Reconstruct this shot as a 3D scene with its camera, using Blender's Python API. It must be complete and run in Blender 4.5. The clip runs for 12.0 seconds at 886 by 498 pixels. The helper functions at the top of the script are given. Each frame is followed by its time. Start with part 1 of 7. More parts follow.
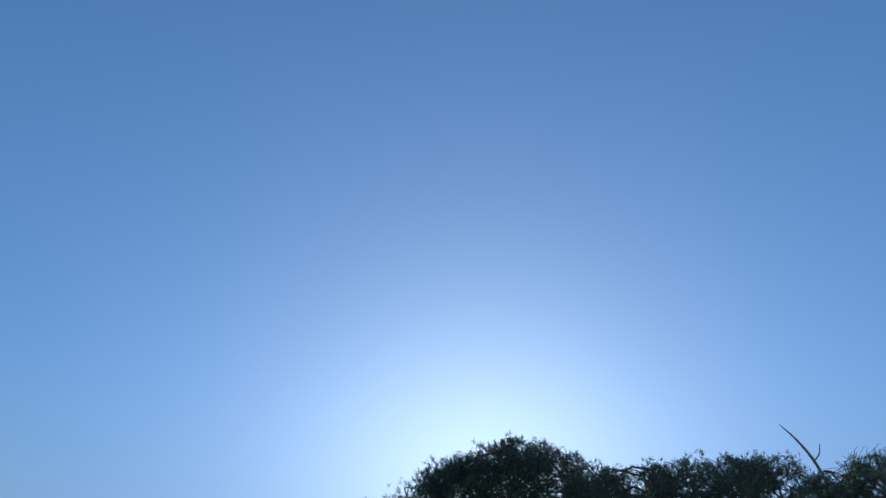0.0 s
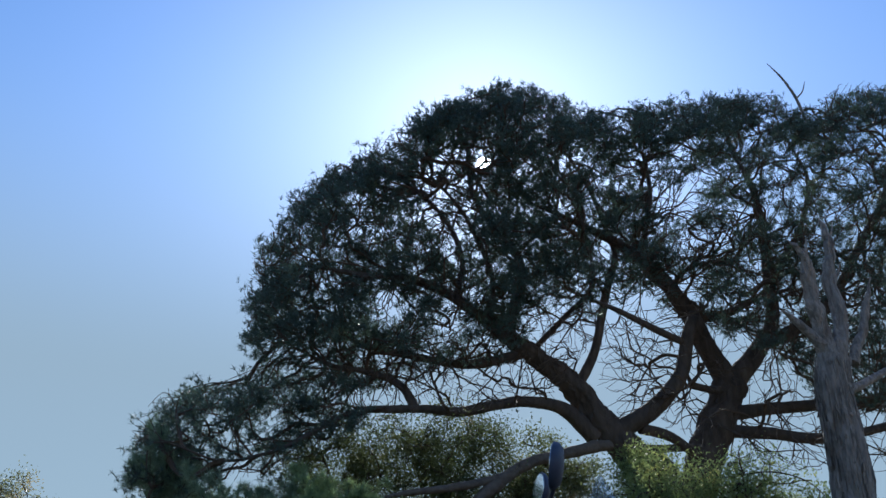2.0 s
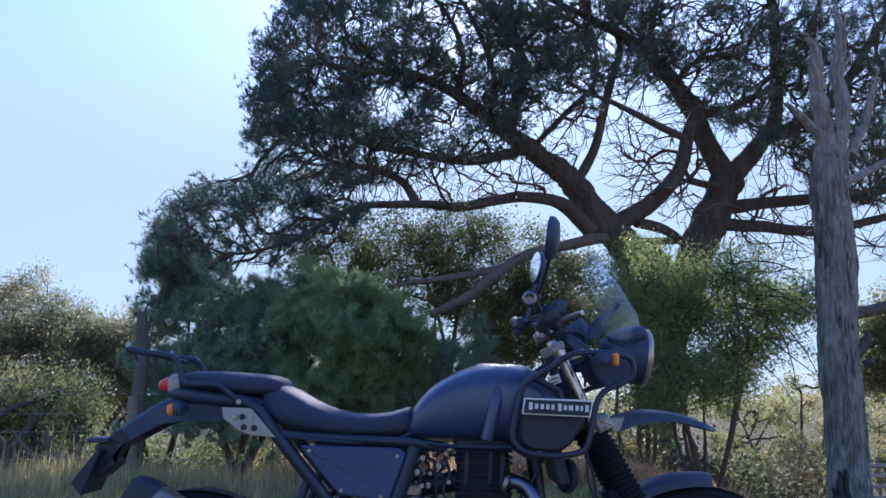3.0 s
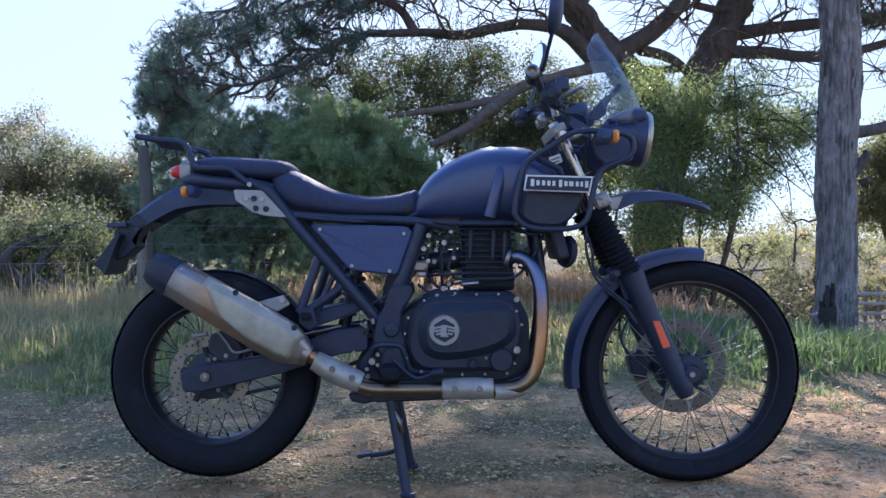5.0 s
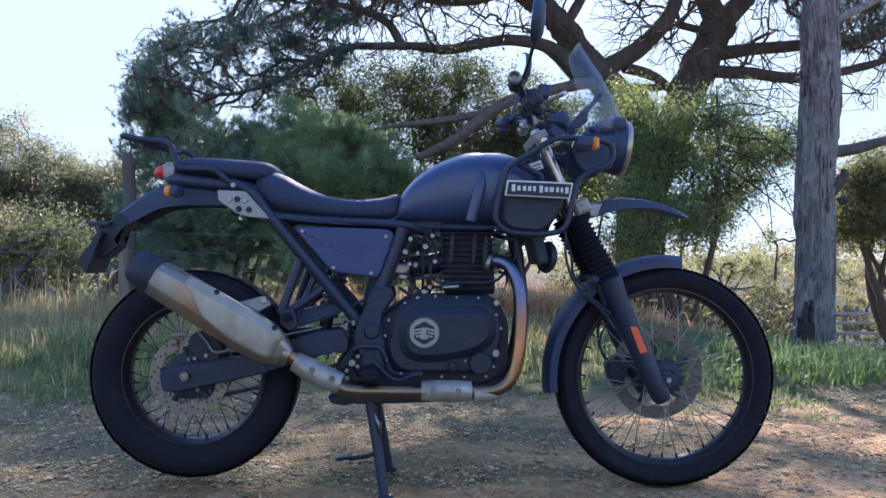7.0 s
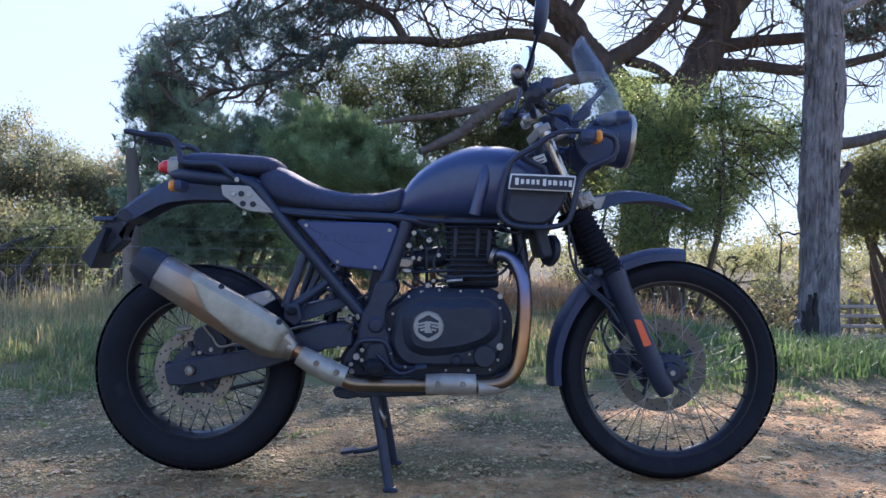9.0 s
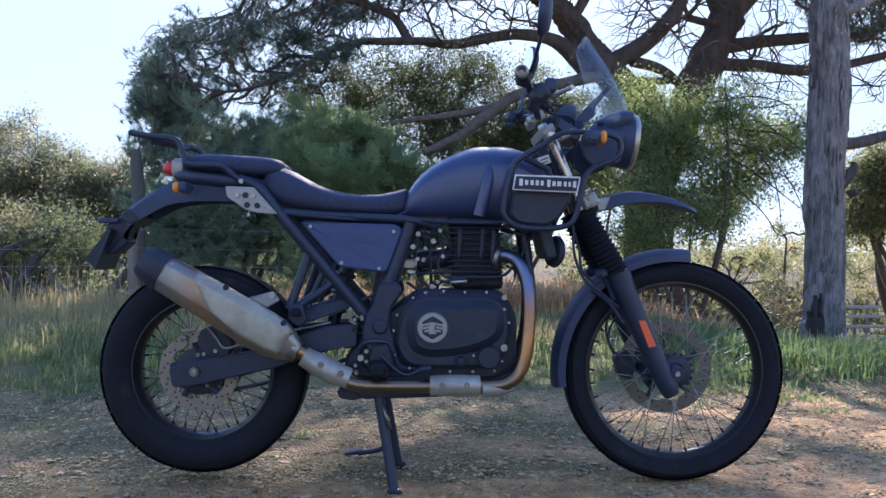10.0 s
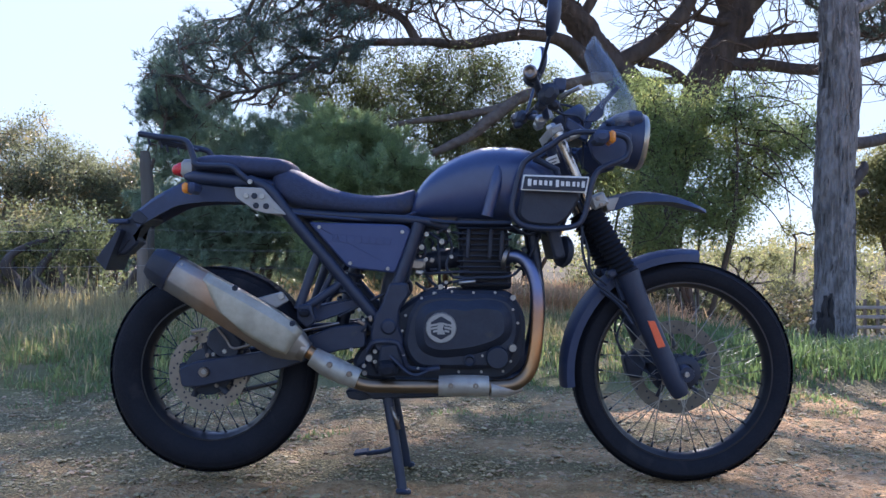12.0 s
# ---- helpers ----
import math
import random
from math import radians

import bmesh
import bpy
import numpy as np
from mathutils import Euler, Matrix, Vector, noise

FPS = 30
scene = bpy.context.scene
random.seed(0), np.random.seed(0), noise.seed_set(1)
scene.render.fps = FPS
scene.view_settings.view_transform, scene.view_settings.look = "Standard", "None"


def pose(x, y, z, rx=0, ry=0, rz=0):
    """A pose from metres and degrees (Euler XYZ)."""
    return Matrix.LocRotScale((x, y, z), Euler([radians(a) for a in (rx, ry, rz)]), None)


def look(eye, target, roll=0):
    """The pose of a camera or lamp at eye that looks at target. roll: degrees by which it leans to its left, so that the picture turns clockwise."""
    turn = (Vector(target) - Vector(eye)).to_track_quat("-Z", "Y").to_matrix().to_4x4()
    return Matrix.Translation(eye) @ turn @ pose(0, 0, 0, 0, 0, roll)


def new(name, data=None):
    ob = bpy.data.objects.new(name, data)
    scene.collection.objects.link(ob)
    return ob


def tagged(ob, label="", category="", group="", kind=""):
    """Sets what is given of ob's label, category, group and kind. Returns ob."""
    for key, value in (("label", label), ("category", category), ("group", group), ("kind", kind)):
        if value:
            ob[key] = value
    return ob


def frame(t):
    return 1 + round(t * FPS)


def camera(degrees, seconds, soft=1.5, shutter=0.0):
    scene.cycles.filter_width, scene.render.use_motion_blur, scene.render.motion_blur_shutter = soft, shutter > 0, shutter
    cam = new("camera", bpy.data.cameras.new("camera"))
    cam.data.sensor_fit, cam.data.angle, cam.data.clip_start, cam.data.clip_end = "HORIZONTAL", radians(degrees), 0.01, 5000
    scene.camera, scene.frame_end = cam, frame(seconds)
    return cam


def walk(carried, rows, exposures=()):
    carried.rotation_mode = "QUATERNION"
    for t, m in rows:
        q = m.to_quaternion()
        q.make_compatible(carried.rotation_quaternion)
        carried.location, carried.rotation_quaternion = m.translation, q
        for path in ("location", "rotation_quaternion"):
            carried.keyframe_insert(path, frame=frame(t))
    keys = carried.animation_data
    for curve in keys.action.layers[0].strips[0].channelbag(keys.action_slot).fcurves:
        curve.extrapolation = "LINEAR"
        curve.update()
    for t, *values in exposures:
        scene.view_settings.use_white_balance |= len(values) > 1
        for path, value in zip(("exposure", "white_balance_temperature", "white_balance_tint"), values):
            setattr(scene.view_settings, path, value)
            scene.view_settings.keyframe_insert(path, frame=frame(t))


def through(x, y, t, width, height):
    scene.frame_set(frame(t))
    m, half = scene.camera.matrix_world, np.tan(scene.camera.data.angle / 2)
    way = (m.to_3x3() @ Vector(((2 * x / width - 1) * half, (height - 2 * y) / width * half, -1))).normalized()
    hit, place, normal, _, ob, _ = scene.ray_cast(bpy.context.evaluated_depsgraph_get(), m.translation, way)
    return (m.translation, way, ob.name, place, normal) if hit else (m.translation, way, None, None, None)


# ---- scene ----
cam = camera(58, 12.0)
PATH = [
    (0, (0.563, -2.495, 1.221), (0.5347, -1.1888, 2.7354), 2.87),
    (0.5, (0.733, -2.435, 1.071), (0.7423, -1.0061, 2.4705), 1.41),
    (1, (0.714, -2.449, 1.068), (0.7353, -0.9137, 2.3499), 0.79),
    (1.5, (0.717, -2.457, 1.026), (0.7275, -0.7867, 2.1259), 0.88),
    (2, (0.72, -2.451, 0.988), (0.7166, -0.6402, 1.8384), 0.70),
    (2.5, (0.72, -2.478, 0.969), (0.7008, -0.5635, 1.5471), 0.55),
    (3, (0.719, -2.466, 0.923), (0.7189, -0.5021, 1.3019), 0.41),
    (3.5, (0.719, -2.467, 0.889), (0.7166, -0.4840, 1.1518), 0.04),
    (5.3, (0.706, -2.503, 0.72), (0.7050, -0.5030, 0.7012), -0.45),
    (5.5, (0.708, -2.504, 0.715), (0.6981, -0.5038, 0.7136), -0.28),
    (6, (0.716, -2.512, 0.704), (0.6979, -0.5127, 0.7421), 0.08),
    (6.5, (0.715, -2.52, 0.702), (0.6993, -0.5207, 0.7356), 0.55),
    (7, (0.716, -2.523, 0.702), (0.7557, -0.5236, 0.7331), 0.50),
    (9, (0.716, -2.526, 0.7), (0.7466, -0.5262, 0.7170), 0.29),
    (9.5, (0.716, -2.526, 0.701), (0.7404, -0.5266, 0.7184), 0.25),
    (10, (0.716, -2.524, 0.701), (0.7362, -0.5246, 0.7199), 0.23),
    (10.5, (0.716, -2.524, 0.702), (0.7320, -0.5238, 0.7219), 0.20),
    (11, (0.716, -2.524, 0.7), (0.7254, -0.5236, 0.7205), 0.15),
    (11.5, (0.716, -2.524, 0.7), (0.7211, -0.5237, 0.7184), 0.14),
    (12, (0.715, -2.524, 0.7), (0.7148, -0.5242, 0.7204), 0.17),
]
EXPOSURES = [(0.0, 0.02, 5480, -3), (1.0, 0.05, 5500, -3), (1.5, 0.08, 5400, -1), (2.0, 0.36, 5450, 7), (2.5, 0.85, 5350, 16), (3.5, 1.35, 5200, 24), (5.5, 1.66, 5480, 23), (12.0, 1.66, 5580, 23)]
walk(cam, [(t, look(eye, target, roll)) for t, eye, target, roll in PATH], EXPOSURES)

# ---- world and sun: clear late sky, the sun low behind the pines ----
SUN_ELEVATION, SUN_AZIMUTH = radians(31.1), radians(3.2)
SUN_WAY = Vector((math.sin(SUN_AZIMUTH) * math.cos(SUN_ELEVATION), math.cos(SUN_AZIMUTH) * math.cos(SUN_ELEVATION), math.sin(SUN_ELEVATION)))


HAZE = (2.1, 2.52, 2.68)


def build_world():
    world = bpy.data.worlds.new("world")
    scene.world = world
    world.use_nodes = True
    nt = world.node_tree
    nt.nodes.clear()
    sky = nt.nodes.new("ShaderNodeTexSky")
    sky.sky_type = "NISHITA"
    sky.sun_disc = False
    sky.sun_elevation, sky.sun_rotation = SUN_ELEVATION, SUN_AZIMUTH
    sky.altitude, sky.air_density, sky.dust_density, sky.ozone_density = 60, 1.0, 0.48, 5.0
    # the sun's own disc, a small bright spot in the sky
    coord = nt.nodes.new("ShaderNodeTexCoord")
    dot = nt.nodes.new("ShaderNodeVectorMath")
    dot.operation = "DOT_PRODUCT"
    dot.inputs[1].default_value = SUN_WAY
    disc = nt.nodes.new("ShaderNodeMapRange")
    disc.interpolation_type = "SMOOTHSTEP"
    disc.inputs["From Min"].default_value, disc.inputs["From Max"].default_value = math.cos(radians(0.65)), math.cos(radians(0.3))
    disc.inputs["To Max"].default_value = 300.0
    # thin even haze that pales the sky towards the horizon all round
    height = nt.nodes.new("ShaderNodeSeparateXYZ")
    haze_share = nt.nodes.new("ShaderNodeMapRange")
    haze_share.interpolation_type = "SMOOTHSTEP"
    haze_share.inputs["From Min"].default_value, haze_share.inputs["From Max"].default_value = 0.64, 0.25
    haze_share.inputs["To Max"].default_value = 0.94
    haze = nt.nodes.new("ShaderNodeMix")
    haze.data_type = "RGBA"
    haze.inputs["B"].default_value = (*HAZE, 1)
    add = nt.nodes.new("ShaderNodeMix")
    add.data_type, add.blend_type = "RGBA", "ADD"
    add.inputs["Factor"].default_value = 1.0
    back = nt.nodes.new("ShaderNodeBackground")
    back.inputs["Strength"].default_value = 0.13
    out = nt.nodes.new("ShaderNodeOutputWorld")
    nt.links.new(coord.outputs["Generated"], dot.inputs[0])
    nt.links.new(dot.outputs["Value"], disc.inputs["Value"])
    nt.links.new(coord.outputs["Generated"], height.inputs[0])
    nt.links.new(height.outputs["Z"], haze_share.inputs["Value"])
    nt.links.new(haze_share.outputs["Result"], haze.inputs["Factor"])
    nt.links.new(sky.outputs["Color"], haze.inputs["A"])
    nt.links.new(haze.outputs["Result"], add.inputs["A"])
    nt.links.new(disc.outputs["Result"], add.inputs["B"])
    nt.links.new(add.outputs["Result"], back.inputs["Color"])
    nt.links.new(back.outputs["Background"], out.inputs["Surface"])


build_world()
sun_data = bpy.data.lights.new("sun", "SUN")
sun_data.energy, sun_data.angle, sun_data.color = 3.4, radians(0.55), (1.0, 0.88, 0.72)
sun = new("sun", sun_data)
sun.matrix_world = look(SUN_WAY * 60, (0, 0, 0))


# ---- tools for meshes ----
def thing(name, base, label, category, group="", kind=""):
    """An Empty at the base of a thing, to carry its parts."""
    ob = new(name)
    ob.location = base
    ob.empty_display_size = 0.1
    return tagged(ob, label, category, group, kind)


def carry(ob, parent):
    """Hangs a part, built in world coordinates, under its thing or part."""
    ob.parent = parent
    if not parent.parent:
        ob.matrix_parent_inverse = Matrix.Translation(-Vector(parent.location))
    return ob


def part(name, bm, material, parent=None, label="", smooth=40, kind=""):
    """Links a bmesh as one mesh object. smooth: the sharp angle in degrees, 0 for flat faces."""
    me = bpy.data.meshes.new(name)
    bmesh.ops.recalc_face_normals(bm, faces=bm.faces[:])
    if smooth:
        for f in bm.faces:
            f.smooth = len(f.verts) <= 4
        for e in bm.edges:
            if len(e.link_faces) == 2 and e.calc_face_angle(0) > radians(smooth):
                e.smooth = False
    bm.to_mesh(me)
    bm.free()
    me.materials.append(material)
    ob = new(name, me)
    if parent:
        carry(ob, parent)
    return tagged(ob, label, kind=kind)


def cloud(name, verts, faces, material, parent=None, label="", kind="stuff", smooth=False):
    """A large joined mesh from arrays: verts (n, 3), faces (m, 3 or 4)."""
    me = bpy.data.meshes.new(name)
    verts, faces = np.asarray(verts, np.float32), np.asarray(faces, np.int32)
    k = faces.shape[1]
    me.vertices.add(len(verts))
    me.vertices.foreach_set("co", verts.ravel())
    me.loops.add(faces.size)
    me.loops.foreach_set("vertex_index", faces.ravel())
    me.polygons.add(len(faces))
    me.polygons.foreach_set("loop_start", np.arange(0, faces.size, k, dtype=np.int32))
    me.polygons.foreach_set("loop_total", np.full(len(faces), k, np.int32))
    me.polygons.foreach_set("use_smooth", np.full(len(faces), smooth))
    me.update(calc_edges=True)
    me.materials.append(material)
    ob = new(name, me)
    if parent:
        carry(ob, parent)
    return tagged(ob, label, kind=kind)


def curve_points(points, steps=6):
    """A Catmull-Rom line through a few points."""
    p = [Vector(q) for q in points]
    if len(p) < 3:
        return p
    p = [2 * p[0] - p[1], *p, 2 * p[-1] - p[-2]]
    out = []
    for i in range(1, len(p) - 2):
        for s in range(steps):
            t = s / steps
            out.append(0.5 * (2 * p[i] + (p[i + 1] - p[i - 1]) * t + (2 * p[i - 1] - 5 * p[i] + 4 * p[i + 1] - p[i + 2]) * t * t
                              + (3 * p[i] - p[i - 1] - 3 * p[i + 1] + p[i + 2]) * t ** 3))
    out.append(p[-2])
    return out


def sweep(bm, points, radii, sides=10, caps=True, squash=1.0):
    """A round tube along points; radii: one or one for each."""
    pts = [Vector(p) for p in points]
    if not hasattr(radii, "__len__"):
        radii = [radii] * len(pts)
    elif len(radii) != len(pts):
        radii = np.interp(np.linspace(0, 1, len(pts)), np.linspace(0, 1, len(radii)), radii)
    rings, side = [], None
    for i, p in enumerate(pts):
        way = (pts[min(i + 1, len(pts) - 1)] - pts[max(i - 1, 0)]).normalized()
        side = way.orthogonal().normalized() if side is None else (side - way * side.dot(way)).normalized()
        up = way.cross(side)
        rings.append([bm.verts.new(p + (side * math.cos(a) + up * math.sin(a) * squash) * radii[i])
                      for a in np.linspace(0, 2 * math.pi, sides, endpoint=False)])
    for a, b in zip(rings, rings[1:]):
        for k in range(sides):
            bm.faces.new((a[k], a[(k + 1) % sides], b[(k + 1) % sides], b[k]))
    if caps:
        bm.faces.new(rings[0][::-1])
        bm.faces.new(rings[-1])
    return bm


def pipe(points, radii, sides=10, steps=6, bm=None):
    return sweep(bm or bmesh.new(), curve_points(points, steps), radii, sides)


def ring_loft(bm, rings, close=True, caps=True):
    """Faces between rings of equal length."""
    made = [[bm.verts.new(p) for p in r] for r in rings]
    n = len(made[0])
    for a, b in zip(made, made[1:]):
        for k in range(n if close else n - 1):
            bm.faces.new((a[k], a[(k + 1) % n], b[(k + 1) % n], b[k]))
    if caps and close:
        bm.faces.new(made[0][::-1])
        bm.faces.new(made[-1])
    return bm


def lathe(profile, centre, axis=(0, 1, 0), sides=48, bm=None, closed=False):
    """Turns a profile of (radius, height along the axis) round an axis through centre."""
    bm = bm or bmesh.new()
    turn = Vector(axis).to_track_quat("Z", "Y").to_matrix()
    rings = []
    for r, h in profile:
        rings.append([Vector(centre) + turn @ Vector((r * math.cos(a), r * math.sin(a), h))
                      for a in np.linspace(0, 2 * math.pi, sides, endpoint=False)])
    if closed:
        rings.append(rings[0])
        made = [[bm.verts.new(p) for p in r] for r in rings[:-1]]
        made.append(made[0])
        for a, b in zip(made, made[1:]):
            for k in range(sides):
                bm.faces.new((a[k], a[(k + 1) % sides], b[(k + 1) % sides], b[k]))
        return bm
    return ring_loft(bm, rings)


def plate(outline, y0, y1, bevel=0.004, bm=None):
    """A plate from a side outline of (x, z), from y0 to y1, its edges broken."""
    bm = bm or bmesh.new()
    pts = [Vector((x, 0, z)) for x, z in outline]
    n = len(pts)
    area = sum(pts[i].x * pts[(i + 1) % n].z - pts[(i + 1) % n].x * pts[i].z for i in range(n))
    if area < 0:
        pts.reverse()
    inner = []
    for i in range(n):
        a, b = (pts[i] - pts[i - 1]).normalized(), (pts[(i + 1) % n] - pts[i]).normalized()
        na, nb = Vector((-a.z, 0, a.x)), Vector((-b.z, 0, b.x))
        mid = (na + nb)
        mid = mid / max(mid.length_squared / 2, 0.4)
        inner.append(pts[i] + mid * bevel)
    lift = Vector((0, 1, 0))
    s = 1 if y1 > y0 else -1
    rings = [[p + lift * y0 for p in inner], [p + lift * (y0 + s * bevel) for p in pts],
             [p + lift * (y1 - s * bevel) for p in pts], [p + lift * y1 for p in inner]]
    return ring_loft(bm, rings)


def rounded(outline, radius, steps=4):
    """A closed outline of (x, z) with its corners rounded."""
    out, n = [], len(outline)
    for i in range(n):
        p, a, b = Vector(outline[i]), Vector(outline[i - 1]), Vector(outline[(i + 1) % n])
        ra, rb = min(radius, (a - p).length * 0.45), min(radius, (b - p).length * 0.45)
        s, e = p + (a - p).normalized() * ra, p + (b - p).normalized() * rb
        for k in range(steps + 1):
            t = k / steps
            out.append(tuple(s * (1 - t) ** 2 + p * 2 * t * (1 - t) + e * t * t))
    return out


def box(centre, size, turn=(0, 0, 0), bevel=0.003, bm=None):
    bm = bm or bmesh.new()
    m = pose(*centre, *turn)
    hx, hy, hz = (s / 2 for s in size)
    b = min(bevel, hx * 0.9, hy * 0.9, hz * 0.9)
    rings = []
    for y, k in ((-hy, b), (-hy + b, 0), (hy - b, 0), (hy, b)):
        ax, az = hx - k, hz - k
        c = min(b, ax * 0.7, az * 0.7)
        rings.append([m @ Vector(q) for q in ((-ax + c, y, -az), (ax - c, y, -az), (ax, y, -az + c), (ax, y, az - c),
                                              (ax - c, y, az), (-ax + c, y, az), (-ax, y, az - c), (-ax, y, -az + c))])
    return ring_loft(bm, rings)


def super_ring(x, width, top, bottom, power, count=28):
    """A cross section at x: half width, top and bottom, round (2) to boxy (5)."""
    mid, half, out = (top + bottom) / 2, (top - bottom) / 2, []
    for a in np.linspace(0, 2 * math.pi, count, endpoint=False):
        c, s = math.cos(a), math.sin(a)
        out.append(Vector((x, width * math.copysign(abs(c) ** (2 / power), c), mid + half * math.copysign(abs(s) ** (2 / power), s))))
    return out


# ---- materials ----
def material(name, base, rough=0.6, metal=0.0, second=None, scale=8.0, amount=0.5, bump=0.0, bump_scale=60.0, spots=None, spot_scale=3.0,
             spot_at=0.6, coat=0.0, island=0.0, through=0.0, stretch=(1, 1, 1), alpha=1.0, rough_vary=0.1):
    """A procedural surface: base colour mixed with a second by fine grain, with spots of wear at a larger size and a fine relief."""
    m = bpy.data.materials.new(name)
    m.use_nodes = True
    nt = m.node_tree
    bsdf = nt.nodes["Principled BSDF"]
    coord = nt.nodes.new("ShaderNodeTexCoord")
    mapping = nt.nodes.new("ShaderNodeMapping")
    mapping.inputs["Scale"].default_value = stretch
    nt.links.new(coord.outputs["Object"], mapping.inputs["Vector"])

    def noise_node(size, detail=5.0):
        n = nt.nodes.new("ShaderNodeTexNoise")
        n.inputs["Scale"].default_value, n.inputs["Detail"].default_value = size, detail
        nt.links.new(mapping.outputs["Vector"], n.inputs["Vector"])
        return n

    def mixed(factor, a, b):
        x = nt.nodes.new("ShaderNodeMix")
        x.data_type = "RGBA"
        nt.links.new(factor, x.inputs["Factor"])
        for socket, value in ((x.inputs["A"], a), (x.inputs["B"], b)):
            if isinstance(value, tuple):
                socket.default_value = (*value, 1)
            else:
                nt.links.new(value, socket)
        return x.outputs["Result"]

    def ramp(value, low, high, top=1.0):
        r = nt.nodes.new("ShaderNodeMapRange")
        r.inputs["From Min"].default_value, r.inputs["From Max"].default_value, r.inputs["To Max"].default_value = low, high, top
        nt.links.new(value, r.inputs["Value"])
        return r.outputs["Result"]

    second = second or tuple(c * 0.7 for c in base)
    grain = noise_node(scale)
    colour = mixed(ramp(grain.outputs["Fac"], 0.5 - 0.25, 0.5 + 0.25, amount * 2 if amount < 0.5 else 1.0), base, second)
    if island:
        geo = nt.nodes.new("ShaderNodeNewGeometry")
        dark = tuple(c * (1 - island) for c in second)
        colour = mixed(ramp(geo.outputs["Random Per Island"], 0.0, 1.0, 0.85), colour, dark)
    if spots:
        s = noise_node(spot_scale, 6.0)
        colour = mixed(ramp(s.outputs["Fac"], spot_at, spot_at + 0.12, 0.9), colour, spots)
    nt.links.new(colour, bsdf.inputs["Base Color"])
    fine = noise_node(bump_scale, 4.0)
    nt.links.new(ramp(fine.outputs["Fac"], 0.2, 0.8, 1.0), bsdf.inputs["Roughness"])
    rr = bsdf.inputs["Roughness"].links[0].from_node
    rr.inputs["To Min"].default_value, rr.inputs["To Max"].default_value = max(0.02, rough - rough_vary), min(1.0, rough + rough_vary)
    bsdf.inputs["Metallic"].default_value = metal
    bsdf.inputs["Coat Weight"].default_value = coat
    bsdf.inputs["Coat Roughness"].default_value = 0.2
    if bump:
        b = nt.nodes.new("ShaderNodeBump")
        b.inputs["Strength"].default_value, b.inputs["Distance"].default_value = 0.6, bump
        nt.links.new(fine.outputs["Fac"], b.inputs["Height"])
        nt.links.new(b.outputs["Normal"], bsdf.inputs["Normal"])
    if through:
        # leaves let part of the light through
        trans = nt.nodes.new("ShaderNodeBsdfTranslucent")
        mix = nt.nodes.new("ShaderNodeMixShader")
        mix.inputs["Fac"].default_value = through
        # light that comes through a leaf is brighter and yellower than what it reflects
        glow = nt.nodes.new("ShaderNodeMix")
        glow.data_type, glow.blend_type = "RGBA", "MULTIPLY"
        glow.inputs["Factor"].default_value = 1.0
        glow.inputs["B"].default_value = (2.2, 2.2, 1.75, 1)
        nt.links.new(colour, glow.inputs["A"])
        nt.links.new(glow.outputs["Result"], trans.inputs["Color"])
        nt.links.new(bsdf.outputs["BSDF"], mix.inputs[1])
        nt.links.new(trans.outputs["BSDF"], mix.inputs[2])
        nt.links.new(mix.outputs["Shader"], nt.nodes["Material Output"].inputs["Surface"])
    return m


def clear_plastic():
    m = bpy.data.materials.new("clear_plastic")
    m.use_nodes = True
    nt = m.node_tree
    gloss, clear = nt.nodes.new("ShaderNodeBsdfGlossy"), nt.nodes.new("ShaderNodeBsdfTransparent")
    mix, facing, share = nt.nodes.new("ShaderNodeMixShader"), nt.nodes.new("ShaderNodeLayerWeight"), nt.nodes.new("ShaderNodeMapRange")
    clear.inputs["Color"].default_value = (0.92, 0.935, 0.95, 1)
    gloss.inputs["Roughness"].default_value = 0.02
    facing.inputs["Blend"].default_value = 0.3
    share.inputs["To Min"].default_value, share.inputs["To Max"].default_value = 0.03, 0.2
    nt.links.new(facing.outputs["Facing"], share.inputs["Value"])
    nt.links.new(share.outputs["Result"], mix.inputs["Fac"])
    nt.links.new(clear.outputs["BSDF"], mix.inputs[1])
    nt.links.new(gloss.outputs["BSDF"], mix.inputs[2])
    nt.links.new(mix.outputs["Shader"], nt.nodes["Material Output"].inputs["Surface"])
    return m


rubber = material("rubber", (0.0085, 0.0095, 0.015), 0.75, second=(0.014, 0.015, 0.021), scale=14, bump=0.0015, bump_scale=140, spots=(0.03, 0.028, 0.03), spot_scale=9, spot_at=0.62)
rubber.node_tree.nodes["Principled BSDF"].inputs["Specular IOR Level"].default_value = 0.25
black_metal = material("black_metal", (0.0149, 0.0209, 0.0439), 0.45, second=(0.0243, 0.0324, 0.0595), scale=30, bump=0.0006, bump_scale=240, spots=(0.07, 0.06, 0.05), spot_scale=14, spot_at=0.68)
engine_black = material("engine_black", (0.0142, 0.0182, 0.0326), 0.55, second=(0.0243, 0.0304, 0.0482), scale=24, bump=0.001, bump_scale=180, spots=(0.06, 0.05, 0.042), spot_scale=10, spot_at=0.66)
tank_paint = material("tank_paint", (0.0313, 0.0464, 0.1167), 0.33, second=(0.0389, 0.0562, 0.1341), scale=40, coat=0.4, bump=0.0002, bump_scale=500, spots=(0.06, 0.058, 0.058), spot_scale=6, spot_at=0.68)
panel_paint = material("panel_paint", (0.0454, 0.0626, 0.1515), 0.5, second=(0.054, 0.0724, 0.1677), scale=30, bump=0.0002, bump_scale=400, spots=(0.08, 0.075, 0.07), spot_scale=7, spot_at=0.67)
